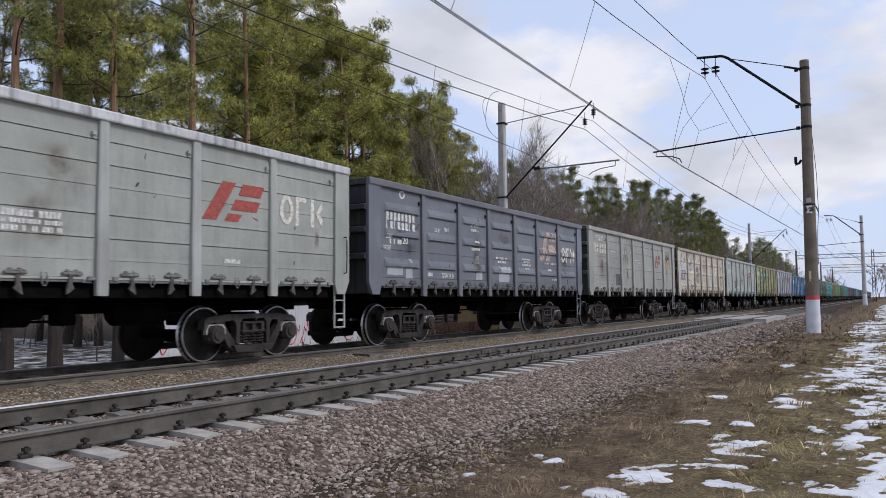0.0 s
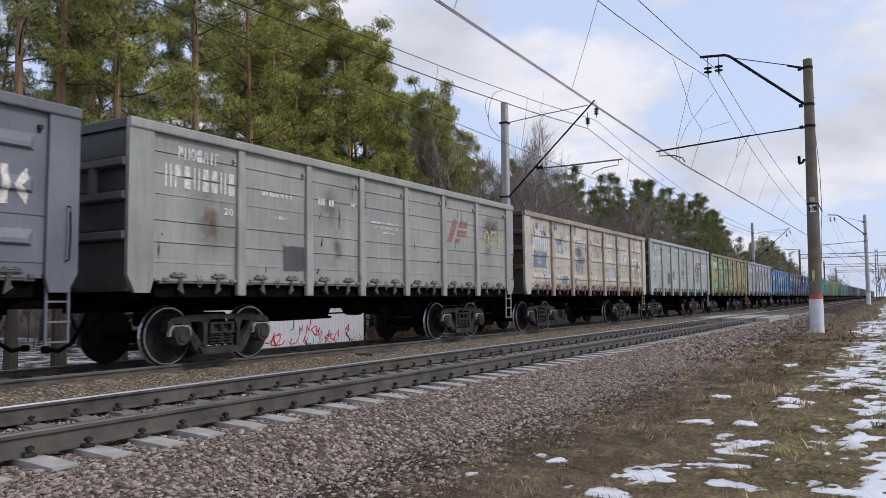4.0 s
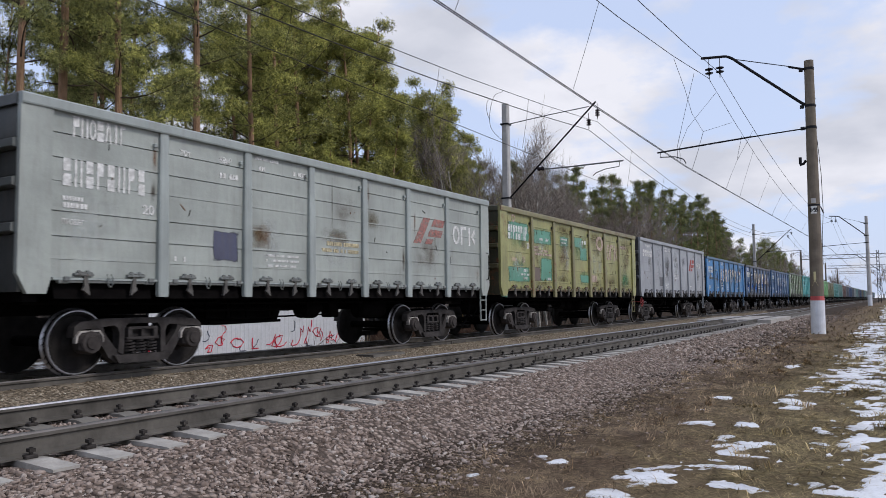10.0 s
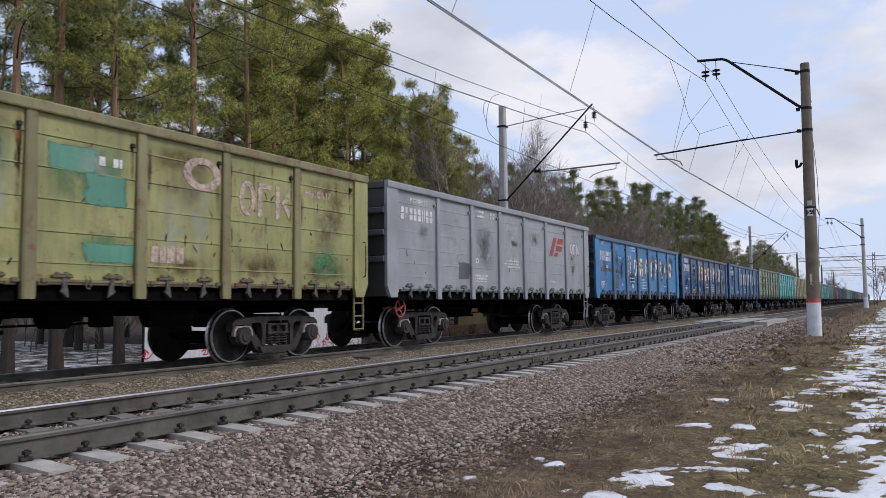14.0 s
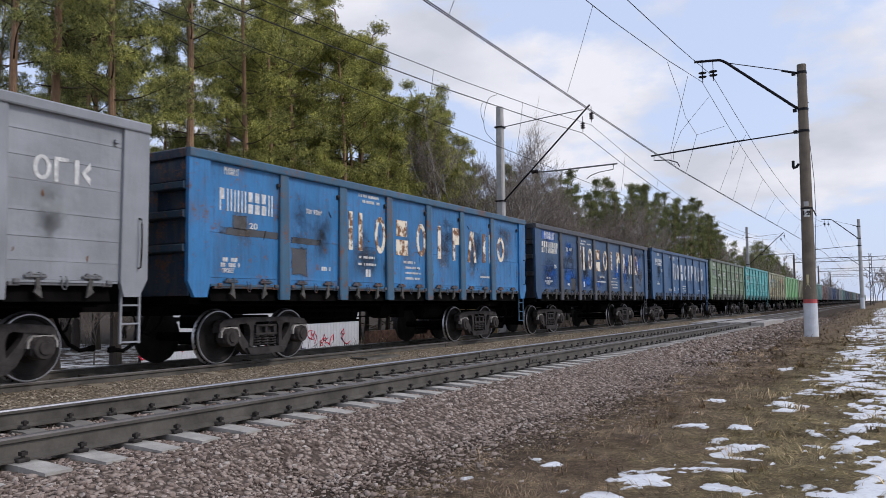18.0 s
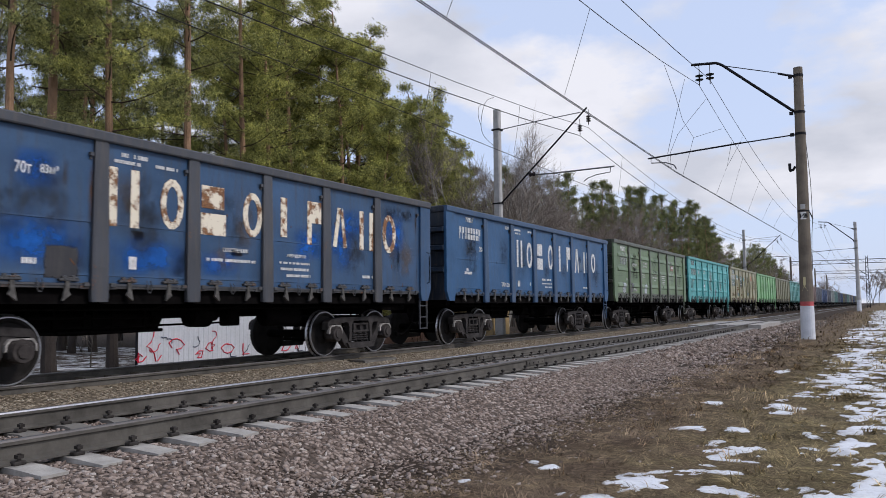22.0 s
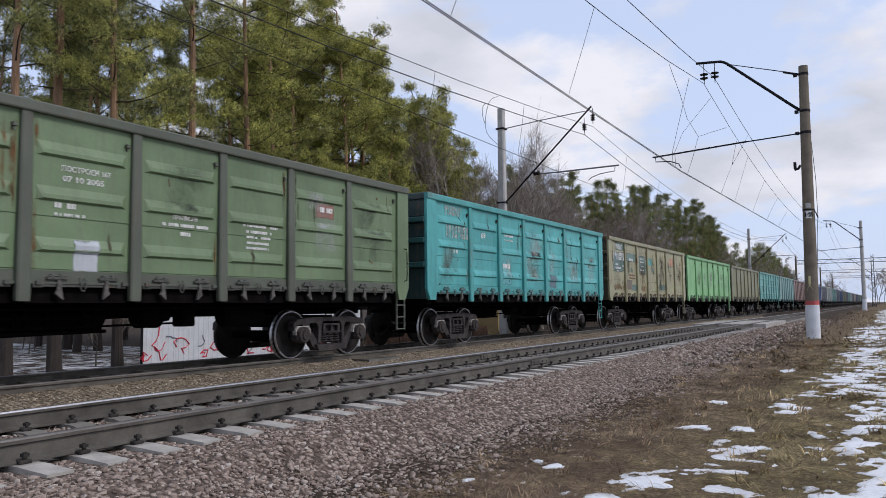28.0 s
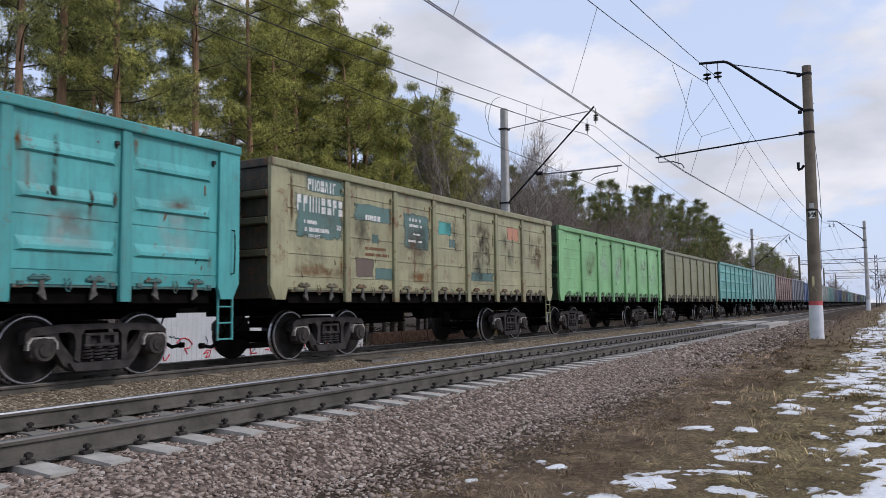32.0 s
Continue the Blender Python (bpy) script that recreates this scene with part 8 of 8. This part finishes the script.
def build_grass():
    rng = np.random.default_rng(5)
    G = grass_material()
    roots = []
    while len(roots) < 185000:
        y = 3.6 + 26 * rng.random() ** 1.9
        x = rng.uniform(-4.0, 2.5)
        if x < -2.9 and rng.random() < (-2.7 - x) * 0.85:
            continue
        dens = noise.noise((x * 0.9, y * 0.7, 1.0)) + 0.35
        if dens < rng.uniform(-0.9, 0.4) or snow_depth(x, y) > 0.08:
            continue
        roots.append((x, y, ground_z(x, y) + 0.002))
    blades("dead_grass", np.array(roots), 0.17, 10.0, G, "flattened mat of dead brown grass", 8, 0.0026)
    roots = []
    while len(roots) < 16000:                 # the same mat round the viewer's feet
        x, y = rng.uniform(-3.6, 5.0), rng.uniform(-8, 3.7)
        if noise.noise((x * 0.9, y * 0.7, 1.0)) + 0.35 > rng.uniform(-0.3, 0.5):
            roots.append((x, y, ground_z(x, y) + 0.002))
    blades("dead_grass", np.array(roots), 0.19, 10.0, G, "flattened mat of dead brown grass", 14, 0.005)
    roots = []
    for _ in range(150):                       # upright tussocks
        y = 4.5 + 22 * rng.random() ** 1.5
        x = rng.uniform(-3.6, 0.6)
        if snow_depth(x, y) > 0.1:
            continue
        r = rng.normal(size=(34, 2)) * 0.05
        roots += [(x + p, y + q, ground_z(x, y)) for p, q in r]
    blades("tussock_grass", np.array(roots), 0.17, 1.2, grass_material(1.7), "pale upright tussocks of dry grass", 9, 0.003)
    roots = []
    for _ in range(9000):                      # grass beyond the near verge, larger and coarser
        y = 28 + 75 * rng.random() ** 1.3
        x = rng.uniform(-4.0, 3.0)
        roots.append((x, y, ground_z(x, y)))
    blades("far_grass", np.array(roots), 0.24, 4.0, G, "dry grass along the line", 10, 0.005)
    roots = []
    for _ in range(900):                       # tall dry stalks behind the loaded track
        roots.append((rng.uniform(-16.6, -14.9), rng.uniform(18, 60), -0.72))
    blades("dry_stalks", np.array(roots), 0.8, 0.35, G, "tall dry stalks behind the track", 12, 0.004)


def build_crossing():
    deck = new("track_crossing")
    tagged(deck, "pale worn slabs of a foot crossing over the track", "crossing")
    deck.location = (X_NEAR, 39.0, 0)
    for x0, x1 in ((-1.9, -0.88), (-0.68, -0.02), (0.02, 0.68), (0.88, 1.5)):
        for k in range(4):
            bm = bmesh.new()
            box(bm, x0 + 0.01, x1 - 0.01, k * 2.0, k * 2.0 + 1.97, -0.26, -0.03 + random.uniform(-0.01, 0.008), 0.01)
            part("slab", bm, CONCRETE, deck)


def build_behind():
    """White sheet-metal fence with paint scrawls, a rusty barrier and a small hut behind the train."""
    white = plain("white_sheet_metal", (0.60, 0.615, 0.645), 0.55, 0, 0.06, 2)
    red = plain("red_spray_paint", (0.62, 0.03, 0.06), 0.6, 0, 0.2, 6)
    fence = new("sheet_fence")
    tagged(fence, "white corrugated sheet fence with red paint scrawls", "fence")
    fence.location = (-19.5, 15.5, -0.95)
    n, wd = 9, 1.22
    for k in range(n):
        bm = bmesh.new()
        pts = [(-0.004, wd), (-0.004, 0.0)]
        for i in range(6):                     # shallow pressed ribs
            y = wd * i / 6
            pts += [(0.0, y + 0.004), (0.0, y + 0.10), (0.010, y + 0.115), (0.010, y + 0.165), (0.0, y + 0.18)]
        prism(bm, pts + [(0.0, wd)], "z", 0.0, 2.3)
        part("sheet", bm, white, fence, loc=(0, k * wd, 0))
    for k in range(n + 1):
        bm = bmesh.new()
        box(bm, -0.09, -0.03, -0.03, 0.03, -0.2, 2.35)
        part("fence_post", bm, GALV, fence, loc=(0, k * wd, 0))
    rng = random.Random(4)
    for k in range(15):
        y, z, a = 0.15 + k * 0.70, rng.uniform(0.45, 0.75), rng.uniform(0, 6.28)
        pts = []
        for i in range(9):
            a += rng.choice((-2.3, 0.35, 0.5, 2.0))
            pts.append((0.016, y, z))
            y += 0.17 * math.cos(a); z = min(max(z + 0.24 * math.sin(a), 0.35), 1.5)
        bm = bmesh.new()
        tube(bm, pts, 0.020, 4)
        part("paint_scrawl", bm, red, fence, "red spray-paint scrawl")
    grey = plain("dark_spray_paint", (0.06, 0.07, 0.11), 0.6, 0, 0.2, 6)
    for k in range(12):
        y, z, a = 0.4 + k * 0.85, rng.uniform(0.35, 0.9), rng.uniform(0, 6.28)
        pts = []
        for i in range(7):
            a += rng.uniform(-0.9, 1.2)
            pts.append((0.020, y, z))
            y += 0.09 * math.cos(a); z = min(max(z + 0.10 * math.sin(a), 0.3), 1.3)
        bm = bmesh.new()
        tube(bm, pts, 0.014, 4)
        part("paint_scrawl", bm, grey if k % 3 else red, fence, "thin dark spray-paint tag" if k % 3 else "red spray-paint scrawl")
    barrier = new("low_barrier")
    tagged(barrier, "low rust-brown concrete barrier behind the track", "barrier")
    barrier.location = (-17.0, 23.6, -0.9)
    for k in range(5):
        bm = bmesh.new()
        prism(bm, ((-0.2, 0.0), (0.2, 0.0), (0.08, 0.9), (-0.08, 0.9)), "y", 0.0, 1.9)
        part("barrier_block", bm, RUSTY, barrier, loc=(0, k * 1.95, 0))
    hut = new("track_hut")
    tagged(hut, "small ochre plastered trackside hut", "hut")
    hut.location = (-18.6, 35.5, -0.7)
    ochre = plain("ochre_plaster", (0.36, 0.26, 0.13), 0.9, 0, 0.15, 3)
    for args, nm, mt in (((-1.2, 1.2, 0, 1.9, 0, 1.9), "wall", ochre), ((-1.35, 1.35, -0.15, 2.05, 1.9, 2.0), "roof", RUSTY)):
        bm = bmesh.new()
        box(bm, *args)
        part(nm, bm, mt, hut)
    bm = bmesh.new()
    box(bm, 1.2, 1.24, 0.5, 1.3, 0.0, 1.75)
    part("door", bm, white, hut, "white painted door")
    # a flat rail-side box and a short peg by the loaded track
    b = new("track_box")
    tagged(b, "flat dark steel box lying beside the rail", "box")
    b.location = (-9.72, 13.2, -0.30)
    bm = bmesh.new()
    prism(bm, ((-0.28, 0), (0.28, 0), (0.22, 0.16), (-0.22, 0.16)), "y", 0.0, 1.2)
    part("lid", bm, RAILSIDE, b)
    bm = bmesh.new()
    box(bm, -0.32, 0.32, -0.04, 1.24, -0.04, 0.02)
    part("base", bm, BLACK, b)
    p = new("marker_peg")
    tagged(p, "chipped pale concrete marker peg between the tracks", "peg")
    p.location = (-10.1, 9.2, -0.36)
    bm = bmesh.new()
    prism(bm, ((-0.10, 0), (0.10, 0), (0.085, 0.10), (0.03, 0.13), (-0.07, 0.11), (-0.09, 0.06)), "y", -0.07, 0.07)
    part("block", bm, CONCRETE, p)


build_snow()
build_grass()
build_crossing()
build_behind()


# ---- everything that moves: the train rolls towards the viewer, its wheels turn ----
# seconds and metres run
RUN = [(0, 0.00), (1, 5.04), (2, 10.06), (3, 15.07), (3.5, 17.58), (5.5, 27.51), (6, 29.98), (7, 34.94), (8, 39.89), (9, 44.85), (10, 49.72), (11, 54.56), (12, 59.45), (13, 64.35), (14, 69.20), (14.5, 71.64), (16.5, 81.39), (17, 83.83), (18, 88.70), (19, 93.58), (20, 98.48), (21, 103.38), (22, 108.26), (23, 113.13), (24, 118.04), (25, 122.95), (25.5, 125.39), (27.5, 135.09), (28, 137.53), (29, 142.45), (30, 147.37), (31, 152.22), (32, 157.01)]


def run_at(t):
    """Metres run at t seconds, a smooth curve through the rows of RUN."""
    n = len(RUN)
    i = max(k for k in range(n - 1) if RUN[k][0] <= t + 1e-9)
    (t0, s0), (t1, s1) = RUN[i], RUN[i + 1]
    def slope(k):
        a, b = RUN[max(k - 1, 0)], RUN[min(k + 1, n - 1)]
        return (b[1] - a[1]) / (b[0] - a[0])
    d, u = t1 - t0, (t - t0) / (t1 - t0)
    m0, m1 = slope(i) * d, slope(i + 1) * d
    return (2 * u**3 - 3 * u**2 + 1) * s0 + (u**3 - 2 * u**2 + u) * m0 + (3 * u**2 - 2 * u**3) * s1 + (u**3 - u**2) * m1


def motions():
    half = [k * 0.5 for k in range(65)]
    for i, wagon in enumerate(WAGONS):
        walk(wagon, [(t, pose(X_FAR, centre(i) - run_at(t), 0)) for t in half])
    tenth = [k * 0.1 for k in range(321)]
    turns = [math.degrees(run_at(t) / WHEEL_R) for t in tenth]
    for axle, y in WHEELSETS:
        walk(axle, [(t, pose(0, y, WHEEL_R + LOW, a)) for t, a in zip(tenth, turns)])


motions()
